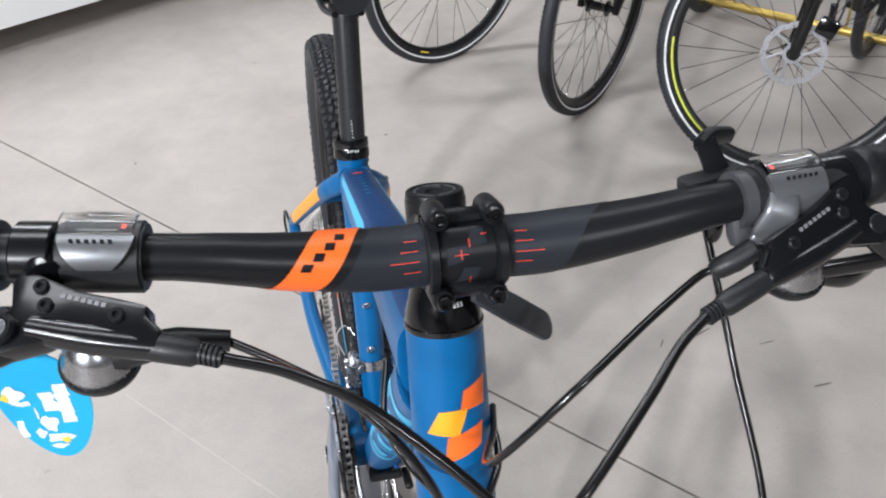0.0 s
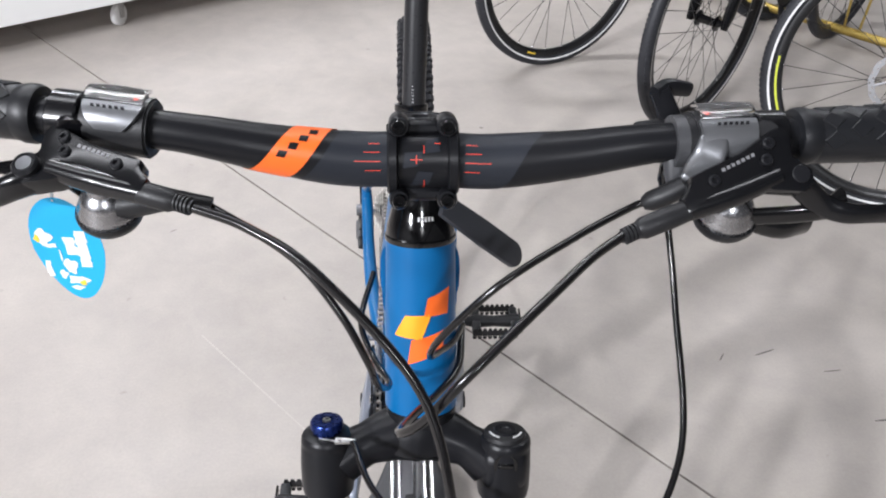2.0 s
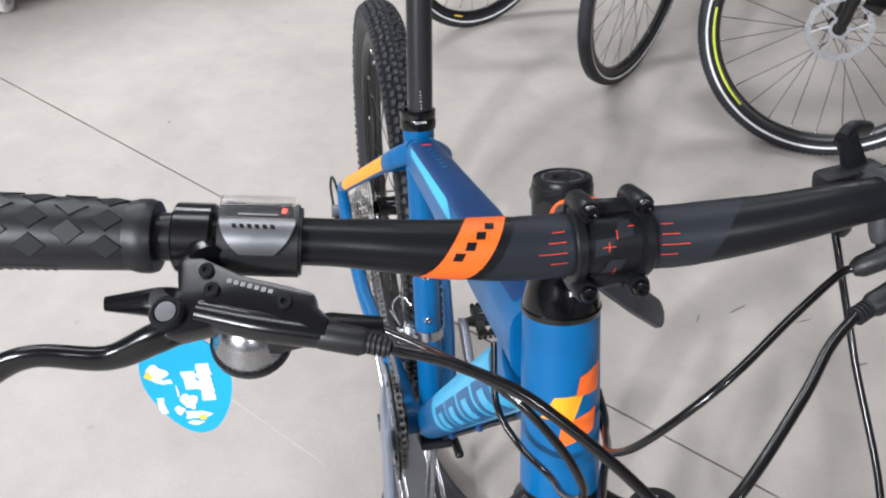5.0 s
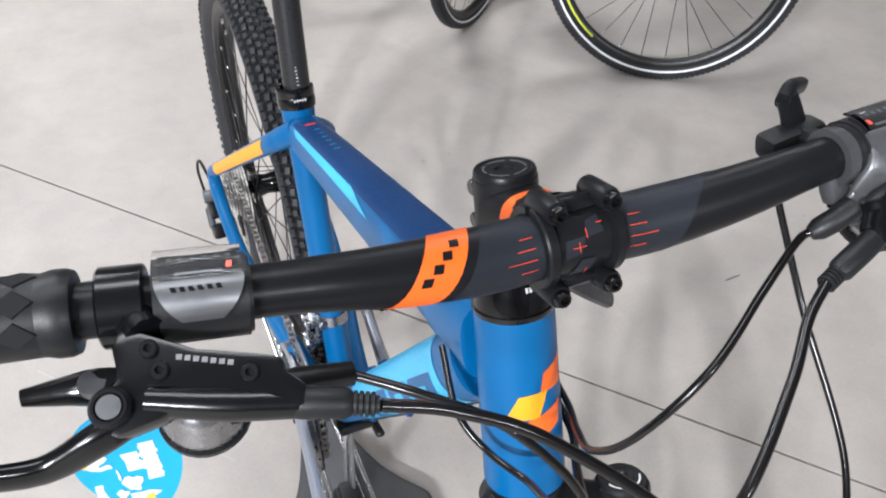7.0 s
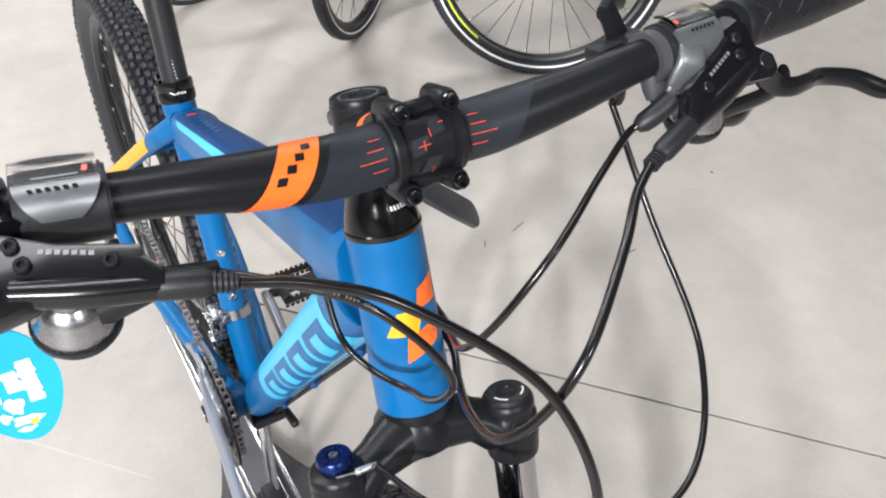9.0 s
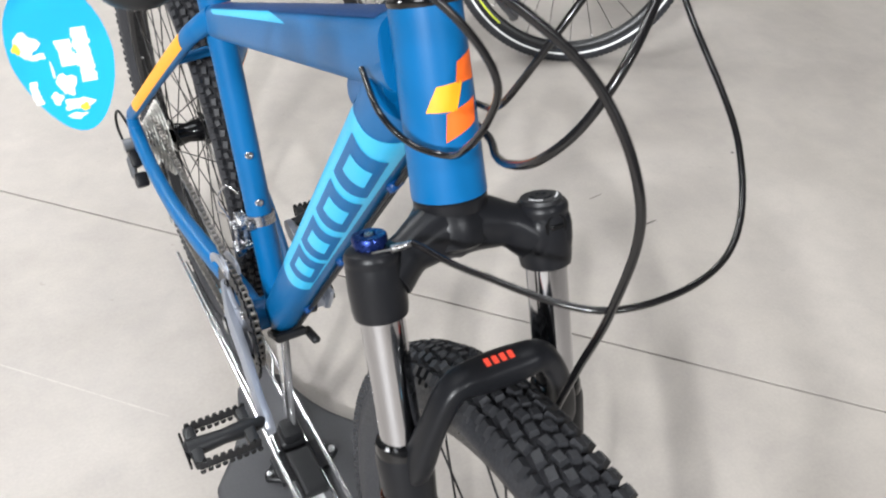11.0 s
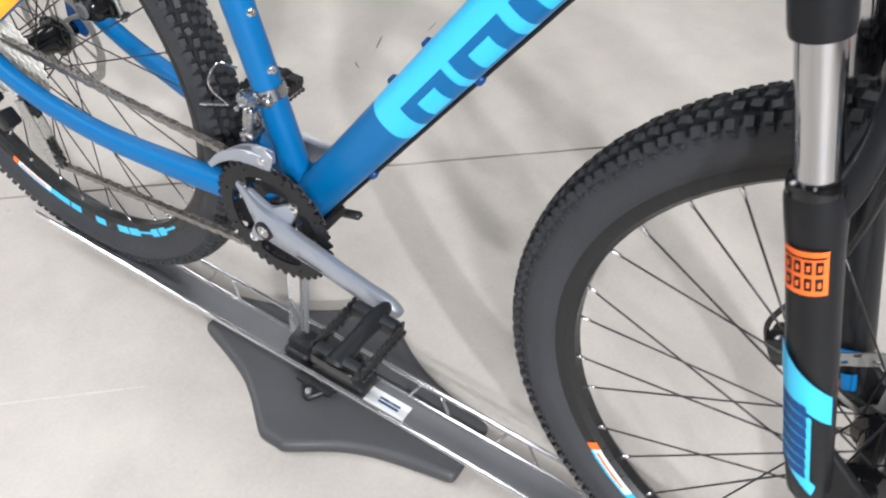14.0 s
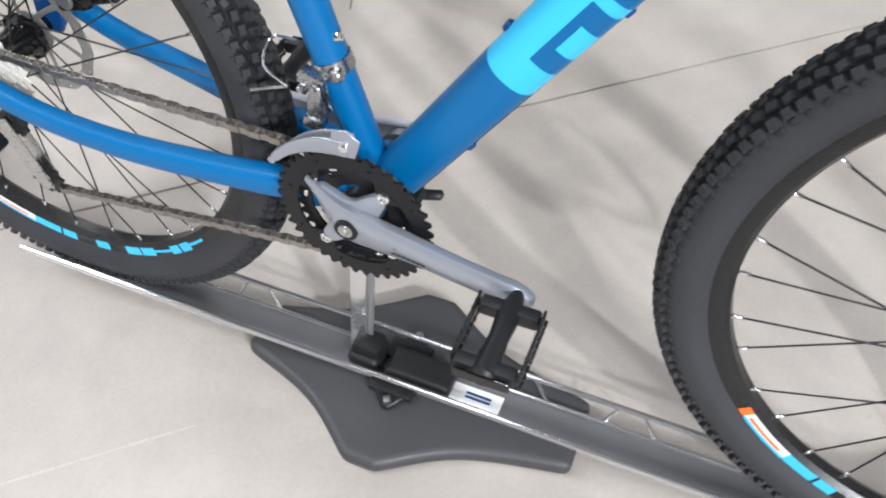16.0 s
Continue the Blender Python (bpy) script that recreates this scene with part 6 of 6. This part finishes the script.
# ---- hang tag ----
def hang_tag():
    tag = thing("hang_tag", (-0.213, -0.442, 0.94), "cyan paper hang tag with white print hung from the brake lever", "tag")
    c = V(-0.2155, -0.442, 0.984)
    ex = V(0.96, -0.10, 0.02).normalized()
    ey = V(0.06, 0.05, 1).normalized()
    ez = ex.cross(ey).normalized()
    ey = ez.cross(ex)
    m = Matrix.Translation(c) @ Matrix((ex, ey, ez)).transposed().to_4x4()
    out = []
    for k in range(40):
        a = 2 * math.pi * k / 40
        w = 0.0218 - 0.003 * max(0, -math.sin(a))
        out.append((w * math.cos(a) * (1 + 0.08 * math.sin(a)) + 0.004 * (math.sin(a) - 1) * -0.35, 0.0365 * math.sin(a)))
    bm = bmesh.new()
    prism(bm, out, 0.0006, m)
    card = part("card", bm, M_TAG, tag)
    bm = bmesh.new()
    rng = random.Random(5)
    for x, y, w, h, mi in ((0.0030, 0.003, 0.0070, 0.0125, 0), (0.0103, 0.001, 0.0075, 0.026, 0), (-0.0140, -0.014, 0.0038, 0.0115, 0)):
        # blocks of print with ragged edges
        n = max(3, int(h / 0.002))
        for k in range(n):
            box(bm, (w * rng.uniform(0.8, 1.0), h / n * 0.95, 0.0002), m @ Matrix.Translation((x + rng.uniform(-0.0004, 0.0004), y - h / 2 + h * (k + 0.5) / n, 0.0002)))
    for x, y, w, h, mi in ((-0.0125, 0.009, 0.010, 0.011, 0), (-0.0165, 0.008, 0.0035, 0.005, 1), (-0.009, 0.003, 0.008, 0.003, 0), (-0.0045, -0.004, 0.001, 0.009, 0), (0.000, -0.012, 0.008, 0.011, 0), (-0.006, -0.018, 0.005, 0.006, 0),
                           (0.002, -0.022, 0.013, 0.006, 0), (0.005, -0.024, 0.004, 0.004, 1), (0.0005, -0.028, 0.008, 0.003, 0)):
        blob = [(x + w / 2 * math.cos(q) * (1 + 0.3 * math.sin(3 * q + x * 900)), y + h / 2 * math.sin(q) * (1 + 0.25 * math.cos(4 * q + y * 700))) for q in [2 * math.pi * k / 14 for k in range(14)]]
        prism(bm, blob, 0.0002, m @ Matrix.Translation((0, 0, 0.0004 + 0.0002 * mi)), mi=mi)
    tagged(part("print", bm, [M_PRINT, M_YELLOW], card), kind="stuff")
    bm = bmesh.new()
    sweep(bm, spline([c + ey * 0.034, c + ey * 0.045 + V(0, 0.004, 0), V(-0.209, -0.452, 1.04)], 8), [0.0008], 6)
    part("string", bm, M_PRINT, tag)


hang_tag()


# ---- floor stand ----
def stand():
    st = thing("bike_stand", (0, -0.02, 0), "chromed wire bike display stand on a black rubber star base", "stand")
    # base: star with hollow sides
    tips = [(-0.050, -0.256), (0.050, -0.256), (0.137, -0.034), (0.137, 0.008), (0.038, 0.200), (-0.038, 0.200), (-0.137, 0.008), (-0.137, -0.034)]
    out = []
    for i, (x, y) in enumerate(tips):
        nx, ny = tips[(i + 1) % len(tips)]
        out.append((x, y))
        if math.hypot(nx - x, ny - y) > 0.12:
            for k in range(1, 12):
                u = k / 12
                px, py = x + (nx - x) * u, y + (ny - y) * u
                q = 1 - 0.13 * math.sin(math.pi * u)
                out.append((px * q, py * q))
    bm = bmesh.new()
    prism(bm, out, 0.024, pose(0, 0, 0.024), 0.011, segs=3)
    part("base", bm, M_BASE, st, "black rubber star-shaped base")
    for x in (-0.036, 0.036):
        bm = bmesh.new()
        sweep(bm, [V(x, 0.565, 0.062), V(x, -0.80, 0.048)], [0.0038], 12)
        part("rail", bm, M_RAIL, st, "chromed rail")
        bm = bmesh.new()
        sweep(bm, [V(x * 0.66, 0.56, 0.034), V(x * 0.66, -0.80, 0.022)], [0.0036], 12)
        part("rail", bm, M_RAIL, st)
        for y in (0.42, 0.22, -0.165, -0.305, -0.47, -0.62) if x > 0 else ():
            bm = bmesh.new()
            zt, zb = 0.0570 + 0.0105 * y, 0.0285 + 0.009 * y
            sweep(bm, [V(x * 0.66, y - 0.040, zb), V(x, y - 0.014, zt), V(x, y + 0.014, zt), V(x * 0.66, y + 0.030, zb)], [0.0024], 8)
            part("strut", bm, M_RAIL, st)
    bm = bmesh.new()
    box(bm, (0.040, 1.30, 0.0025), frame_from(V(0, -0.12, 0.0265), V(0, -0.009, 1), X), 0.0008)
    part("channel", bm, M_CHANNEL, st, "flat grey metal channel")
    bm = bmesh.new()
    box(bm, (0.026, 0.084, 0.0006), frame_from(V(-0.004, -0.109, 0.0288), V(0, -0.009, 1), X))
    sticker = part("sticker", bm, M_REFLEX, st, "small silver maker's sticker")
    for k in range(2):
        bm = bmesh.new()
        box(bm, (0.0035, 0.034, 0.0003), frame_from(V(-0.007 + 0.006 * k, -0.120, 0.0293), V(0, -0.009, 1), X))
        part("print_bar", bm, M_NAVY, sticker)
    # serrated adjusting plate
    bm = bmesh.new()
    out = [(0.0, 0.0), (0.13, 0.0), (0.13, 0.006)]
    for k in range(5):
        y = 0.10 - 0.024 * k
        out += [(y, 0.018), (y - 0.010, 0.018), (y - 0.012, 0.009), (y - 0.020, 0.009)]
    prism(bm, [(a, b) for a, b in out], 0.003, frame_from(V(-0.022, 0.245, 0.036), -X, V(0, 1, 0)))
    part("serrated_plate", bm, M_RAIL, st)
    # post up to the bottom bracket, with its black bracket
    bm = bmesh.new()
    box(bm, (0.007, 0.021, 0.26), pose(0.004, 0.040, 0.180, 4.6), 0.0015, segs=2)
    part("post", bm, M_RAIL, st, "flat chromed upright")
    bm = bmesh.new()
    box(bm, (0.005, 0.008, 0.24), pose(0.010, 0.027, 0.175, 4.6), 0.0015)
    part("rear_upright", bm, M_ZINC, st)
    bm = bmesh.new()
    box(bm, (0.044, 0.044, 0.026), pose(0, 0.036, 0.040), 0.010, segs=3)
    box(bm, (0.044, 0.09, 0.022), pose(0, -0.04, 0.038), 0.008, segs=3)
    box(bm, (0.034, 0.040, 0.030), pose(0.002, 0.034, 0.056, 4), 0.009, segs=2)
    part("bracket", bm, M_PLASTIC, st, "black plastic clamp bracket")
    for sx in (-1, 1):
        bm = bmesh.new()
        box(bm, (0.034, 0.060, 0.010), pose(sx * 0.026, -0.012, 0.030), 0.004, segs=2)
        prism(bm, [(0.020, 0.026), (0.020, -0.050), (0.046, -0.030), (0.062, -0.020), (0.062, -0.010), (0.046, 0.004)], 0.010, Matrix.Diagonal((sx, 1, 1, 1)) @ pose(0, 0, 0.033), 0.002)
        part("bracket_wing", bm, M_PLASTIC, st)
    for sx in (-1, 1):
        bm = bmesh.new()
        lathe(bm, [(0.0055, -0.002), (0.0055, 0.003), (0.003, 0.0035), (0, 0.0035)], pose(sx * 0.053, -0.015, 0.035), 14)
        part("bolt", bm, M_STEEL, st)


stand()


# ---- other bikes behind ----
def hybrid_bike(name, hub_xy, yaw, turned, rim_mat, label, rotor, knobbly=False, lean=0.0, size=1.0):
    """A bike whose frame points along yaw, with the front wheel turned by that many degrees and leaning over."""
    wheel_turn = Matrix.Rotation(radians(turned), 4, "Z")
    wheel_pose = wheel_turn @ Matrix.Rotation(radians(lean), 4, "Y") @ Matrix.Scale(size, 4)
    root = new(name)
    tagged(root, label, "bicycle", "parked bikes")
    R = 0.345
    hub = V(0, 0, R)
    rc, tr = 0.3255, 0.0195
    bm = bmesh.new()
    rim_ring(bm, hub, 0.311, 0.022, 0.012, 80)
    wheel = part("front_wheel", bm, M_RIM, root)
    bm = bmesh.new()
    tyre_ring(bm, hub, rc, tr, 0.3105, 96)
    part("tyre", bm, M_RUBBER, wheel, "black road tyre with reflective stripe")
    bm = bmesh.new()
    for k in range(150):
        for s in (-1, 1):
            a = 2 * math.pi * (k + (0.5 if s > 0 else 0)) / 150
            rad = V(0, math.cos(a), math.sin(a))
            q = 0.75 if knobbly else 0.5
            out = (X * (s * math.sin(q)) + rad * math.cos(q))
            p = hub + rad * (rc + tr * math.cos(q)) + X * (s * tr * math.sin(q))
            box_m = frame_from(p, out, V(0, -math.sin(a), math.cos(a)))
            vs = [bm.verts.new(box_m @ V(x * 0.0045, y * 0.004, z)) for z in (-0.001, 0.0018) for x, y in ((-1, -1), (1, -1), (1, 1), (-1, 1))]
            for f in ((4, 5, 6, 7), (0, 1, 5, 4), (1, 2, 6, 5), (2, 3, 7, 6), (3, 0, 4, 7)):
                bm.faces.new([vs[i] for i in f])
    tagged(part("tread", bm, M_RUBBER, wheel), kind="stuff")
    bm = bmesh.new()
    for sx in (-1, 1):
        q = radians(104)
        prof = [(rc + (tr + 0.0006) * math.cos(b), sx * (tr + 0.0006) * math.sin(b)) for b in (q - 0.14, q, q + 0.14)]
        rings = [[bm.verts.new(hub + V(h, r * math.cos(2 * math.pi * k / 96), r * math.sin(2 * math.pi * k / 96))) for k in range(96)] for r, h in prof]
        for a, b in zip(rings, rings[1:]):
            for k in range(96):
                bm.faces.new((a[k], a[(k + 1) % 96], b[(k + 1) % 96], b[k]))
    part("reflective_stripe", bm, M_REFLEX, wheel)
    for sx in (-1, 1):
        def at(s, deg, off, sx=sx):
            r = 0.3060 - 0.0055 * s
            return hub + V(sx * (0.0127 + off), r * math.cos(radians(deg)), r * math.sin(radians(deg)))
        for a0, a1 in rim_mat[1]:
            bm = bmesh.new()
            decal(bm, at, ((0, a0), (1, a0), (1, a1), (0, a1)), 2, 10, 0.0006)
            part("rim_decal", bm, rim_mat[0], wheel)
    bm = bmesh.new()
    lathe(bm, [(0.007, -0.05), (0.014, -0.036), (0.024, -0.034), (0.024, -0.030), (0.014, -0.026), (0.013, 0.026), (0.024, 0.030), (0.024, 0.034), (0.014, 0.036), (0.007, 0.05)], frame_from(hub, X, V(0, 1, 0)), 20)
    part("hub", bm, M_GLOSS, wheel)
    bm = bmesh.new()
    lathe(bm, [(0.0045, -0.068), (0.0045, 0.068)], frame_from(hub, X, V(0, 1, 0)), 10)
    lathe(bm, [(0.008, 0.056), (0.009, 0.066), (0.006, 0.068)], frame_from(hub, X, V(0, 1, 0)), 12)
    part("axle", bm, M_STEEL, wheel)
    if rotor:
        bm = bmesh.new()
        rotor_disc(bm, hub + X * rotor * 0.042, 0.080)
        part("brake_rotor", bm, M_ZINC, wheel, "drilled steel brake disc")
    spoke_set(wheel, hub, 0.0225, 0.030, 0.293, 28, 0.001, 0.1, (M_SPOKE, M_CHROME))
    wheel.matrix_basis = wheel_pose
    # fork, frame and rear wheel
    head = V(0, 0.155, R + 0.43)
    for sx in (-1, 1):
        bm = bmesh.new()
        a, b = wheel_pose @ V(sx * 0.060, 0, R), head + wheel_turn @ V(sx * 0.060, 0, 0)
        sweep(bm, [a.lerp(b, -0.03), a.lerp(b, 0.07), a.lerp(b, 0.70)], [0.010, 0.017, 0.019], 16)
        sweep(bm, [a.lerp(b, 0.68), b], [0.014], 16)
        part("fork_leg", bm, M_GLOSS, root)
    if rotor:
        bm = bmesh.new()
        box(bm, (0.03, 0.05, 0.045), wheel_pose @ pose(rotor * 0.05, 0.062, R + 0.075, -20), 0.007, segs=2)
        part("caliper", bm, M_GLOSS, root)
    bm = bmesh.new()
    sweep(bm, [head + wheel_turn @ V(-0.06, 0, 0), V(0, 0.165, R + 0.45), head + wheel_turn @ V(0.06, 0, 0)], [0.02], 14)
    part("crown", bm, M_GLOSS, root)
    bm = bmesh.new()
    sweep(bm, [V(0, 0.165, R + 0.45), V(0, 0.225, R + 0.62)], [0.022], 18)
    sweep(bm, [V(0, 0.20, R + 0.56), V(0, 0.66, 0.31)], [0.021], 18)
    sweep(bm, [V(0, 0.225, R + 0.60), V(0, 0.78, 0.72)], [0.017], 18)
    sweep(bm, [V(0, 0.66, 0.30), V(0, 0.80, 0.80)], [0.016], 18)
    for sx in (-1, 1):
        sweep(bm, [V(sx * 0.03, 0.68, 0.30), V(sx * 0.065, 1.08, R)], [0.010], 12)
        sweep(bm, [V(sx * 0.02, 0.785, 0.74), V(sx * 0.065, 1.08, R)], [0.008], 12)
    part("frame", bm, M_GLOSS, root)
    bm = bmesh.new()
    hub2 = V(0, 1.08, R)
    tyre_ring(bm, hub2, rc, tr, 0.3105, 72)
    rear = part("rear_wheel", bm, M_RUBBER, root)
    bm = bmesh.new()
    rim_ring(bm, hub2, 0.311, 0.022, 0.012, 72)
    part("rim", bm, M_RIM, rear)
    spoke_set(rear, hub2, 0.0225, 0.030, 0.293, 28, 0.001, 0.1, (M_SPOKE, M_CHROME))
    bm = bmesh.new()
    sweep(bm, [V(0, 0.225, R + 0.62), V(0, 0.19, R + 0.68)], [0.017], 14)
    sweep(bm, spline([V(-0.31, 0.24, R + 0.70), V(-0.12, 0.19, R + 0.69), V(0, 0.185, R + 0.685), V(0.12, 0.19, R + 0.69), V(0.31, 0.24, R + 0.70)], 24), [0.0115], 12)
    bar = part("handlebar", bm, M_BLACK, root)
    bar.matrix_basis = Matrix.Translation((0, 0.20, 0)) @ wheel_turn @ Matrix.Translation((0, -0.20, 0))
    bm = bmesh.new()
    sweep(bm, [V(0, 0.79, 0.76), V(0, 0.85, 0.96)], [0.014], 12)
    sweep(bm, spline([V(0, 0.70, 0.985), V(0, 0.80, 0.98), V(0, 0.93, 0.985)], 8), [0.02, 0.03, 0.075], 14, 0.35, side=(1, 0, 0))
    part("saddle", bm, M_PLASTIC, root)
    bm = bmesh.new()
    gear(bm, 0.085, 42, 0.006, 0.003, frame_from(V(-0.05, 0.66, 0.30), X, V(0, 1, 0)), 0.06)
    sweep(bm, [V(-0.07, 0.66, 0.30), V(-0.075, 0.72, 0.14)], [0.012], 10, 0.6)
    sweep(bm, [V(0.07, 0.66, 0.30), V(0.075, 0.60, 0.46)], [0.012], 10, 0.6)
    part("crankset", bm, M_BLACK, root)
    # local y runs from the front hub to the rear
    root.matrix_world = Matrix.Translation((hub_xy[0], hub_xy[1], 0)) @ Matrix.Rotation(radians(yaw - 90), 4, "Z")
    return root


hybrid_bike("city_bike", (0.552, 2.015), 24, 0, (M_YELLOW, ((246, 253),)), "black city bike with yellow rim mark, parked on the concrete", 0)
hybrid_bike("city_bike", (0.928, 1.555), 42, 0, (M_GREY, ((246, 253),)), "black cross bike with knobbly tyres and a thin tyre line", 0, True)
hybrid_bike("city_bike", (1.278, 1.044), 40, -73.4, (M_LIME, ((181, 234), (1, 54))), "black city bike with lime rim stripe and disc brake", 1, False, -12.5, 1.058)


def display_rail():
    a, b = V(1.15, 2.88, 0.05), V(2.75, 1.07, 0.05)
    d = (b - a).normalized()
    rail = thing("display_rail", (1.95, 1.97, 0), "gold lacquered floor rail of a bike rack", "rack")
    bm = bmesh.new()
    sweep(bm, [a, b], [0.017], 20)
    part("tube", bm, M_GOLD, rail)
    for k in range(4):
        p = a + d * (0.42 + 0.5 * k)
        bm = bmesh.new()
        sweep(bm, spline([p + d * 0.03, p + d * 0.035 + V(0, 0, 0.22), p + V(0, 0, 0.30), p - d * 0.035 + V(0, 0, 0.22), p - d * 0.03], 24), [0.005], 10)
        part("hoop", bm, M_GOLD, rail)
    for p in (a + d * 0.05, b - d * 0.05):
        bm = bmesh.new()
        box(bm, (0.06, 0.30, 0.033), frame_from(p + V(0, 0, -0.0335), V(0, 0, 1), d), 0.006)
        part("foot", bm, M_PLASTIC, rail)


display_rail()


# ---- white counter on castors ----
def counter():
    e = V(0.82, 0.572, 0).normalized()
    n = V(-e.y, e.x, 0)
    c = V(-1.10, 2.265, 0) + n * 0.30
    root = thing("counter", (c.x, c.y, 0), "white laminate counter on white swivel castors", "counter")
    m = Matrix.Translation(c) @ Matrix((e, n, V(0, 0, 1))).transposed().to_4x4()
    bm = bmesh.new()
    box(bm, (2.4, 0.60, 0.80), m @ Matrix.Translation((0, 0, 0.12 + 0.40)), 0.002)
    part("carcass", bm, M_WHITE, root)
    bm = bmesh.new()
    box(bm, (2.46, 0.66, 0.03), m @ Matrix.Translation((0, 0, 0.935)), 0.002)
    part("top", bm, M_WHITE, root)
    for x, y in ((-0.95, -0.2), (0.035, -0.2), (1.05, -0.2), (-0.95, 0.2), (1.05, 0.2)):
        q = m @ Matrix.Translation((x, y, 0))
        bm = bmesh.new()
        lathe(bm, [(0.012, -0.013), (0.036, -0.0125), (0.041, -0.009), (0.041, 0.009), (0.036, 0.0125), (0.012, 0.013)], q @ pose(0, 0, 0.041, 90, 0, 35), 28, True)
        wheel = part("castor", bm, M_PRINT, root, "white castor wheel")
        bm = bmesh.new()
        lathe(bm, [(0.008, -0.0135), (0.012, -0.0135), (0.012, 0.0135), (0.008, 0.0135)], q @ pose(0, 0, 0.041, 90, 0, 35), 16, True)
        for s in (-1, 1):
            prism(bm, [(-0.014, -0.006), (0.012, -0.012), (0.026, 0.055), (-0.012, 0.07)], 0.002, q @ pose(0, 0, 0.041, 90, 0, 35) @ Matrix.Translation((0, 0, s * 0.017)))
        box(bm, (0.05, 0.05, 0.008), q @ Matrix.Translation((0.008, 0, 0.114)), 0.001)
        part("yoke", bm, M_STEEL, wheel)


counter()


# ---- scuffs on the floor ----
def scuffs():
    rng = random.Random(11)
    bm = bmesh.new()
    for i in range(16):
        u0, u1 = i / 16, (i + 0.93) / 16
        a, b = V(-0.47, 0.545, 0), V(-0.16, 0.205, 0)
        p, q = a.lerp(b, u0), a.lerp(b, u1)
        w = 0.0016 * (0.6 + 0.8 * rng.random())
        s = JN * w
        vs = [bm.verts.new(v + V(0, 0, 0.0004)) for v in (p - s, q - s, q + s, p + s)]
        bm.faces.new(vs)
    tagged(part("floor_scratch", bm, M_SCRATCH, None, "pale scratch on the concrete"), kind="structure")
    bm = bmesh.new()
    for x, y, l, w, a in ((0.980, 0.257, 0.046, 0.005, 3), (0.800, 0.461, 0.055, 0.004, 20), (0.930, 0.400, 0.045, 0.003, 6), (0.243, 1.509, 0.012, 0.008, 0), (-0.514, 1.495, 0.010, 0.006, 40),
                          (1.385, 0.396, 0.012, 0.008, 30), (0.746, -0.539, 0.018, 0.004, 60), (0.697, 0.448, 0.030, 0.003, 55), (-0.62, 0.95, 0.02, 0.003, 40)):
        m = pose(x, y, 0.0005, 0, 0, a)
        vs = [bm.verts.new(m @ V(l / 2 * math.cos(q) * (1 + 0.2 * math.sin(5 * q)), w / 2 * math.sin(q), 0)) for q in [2 * math.pi * k / 10 for k in range(10)]]
        bm.faces.new(vs)
    tagged(part("floor_marks", bm, M_MARK, None, "small dark scuffs on the concrete"), kind="structure")


scuffs()
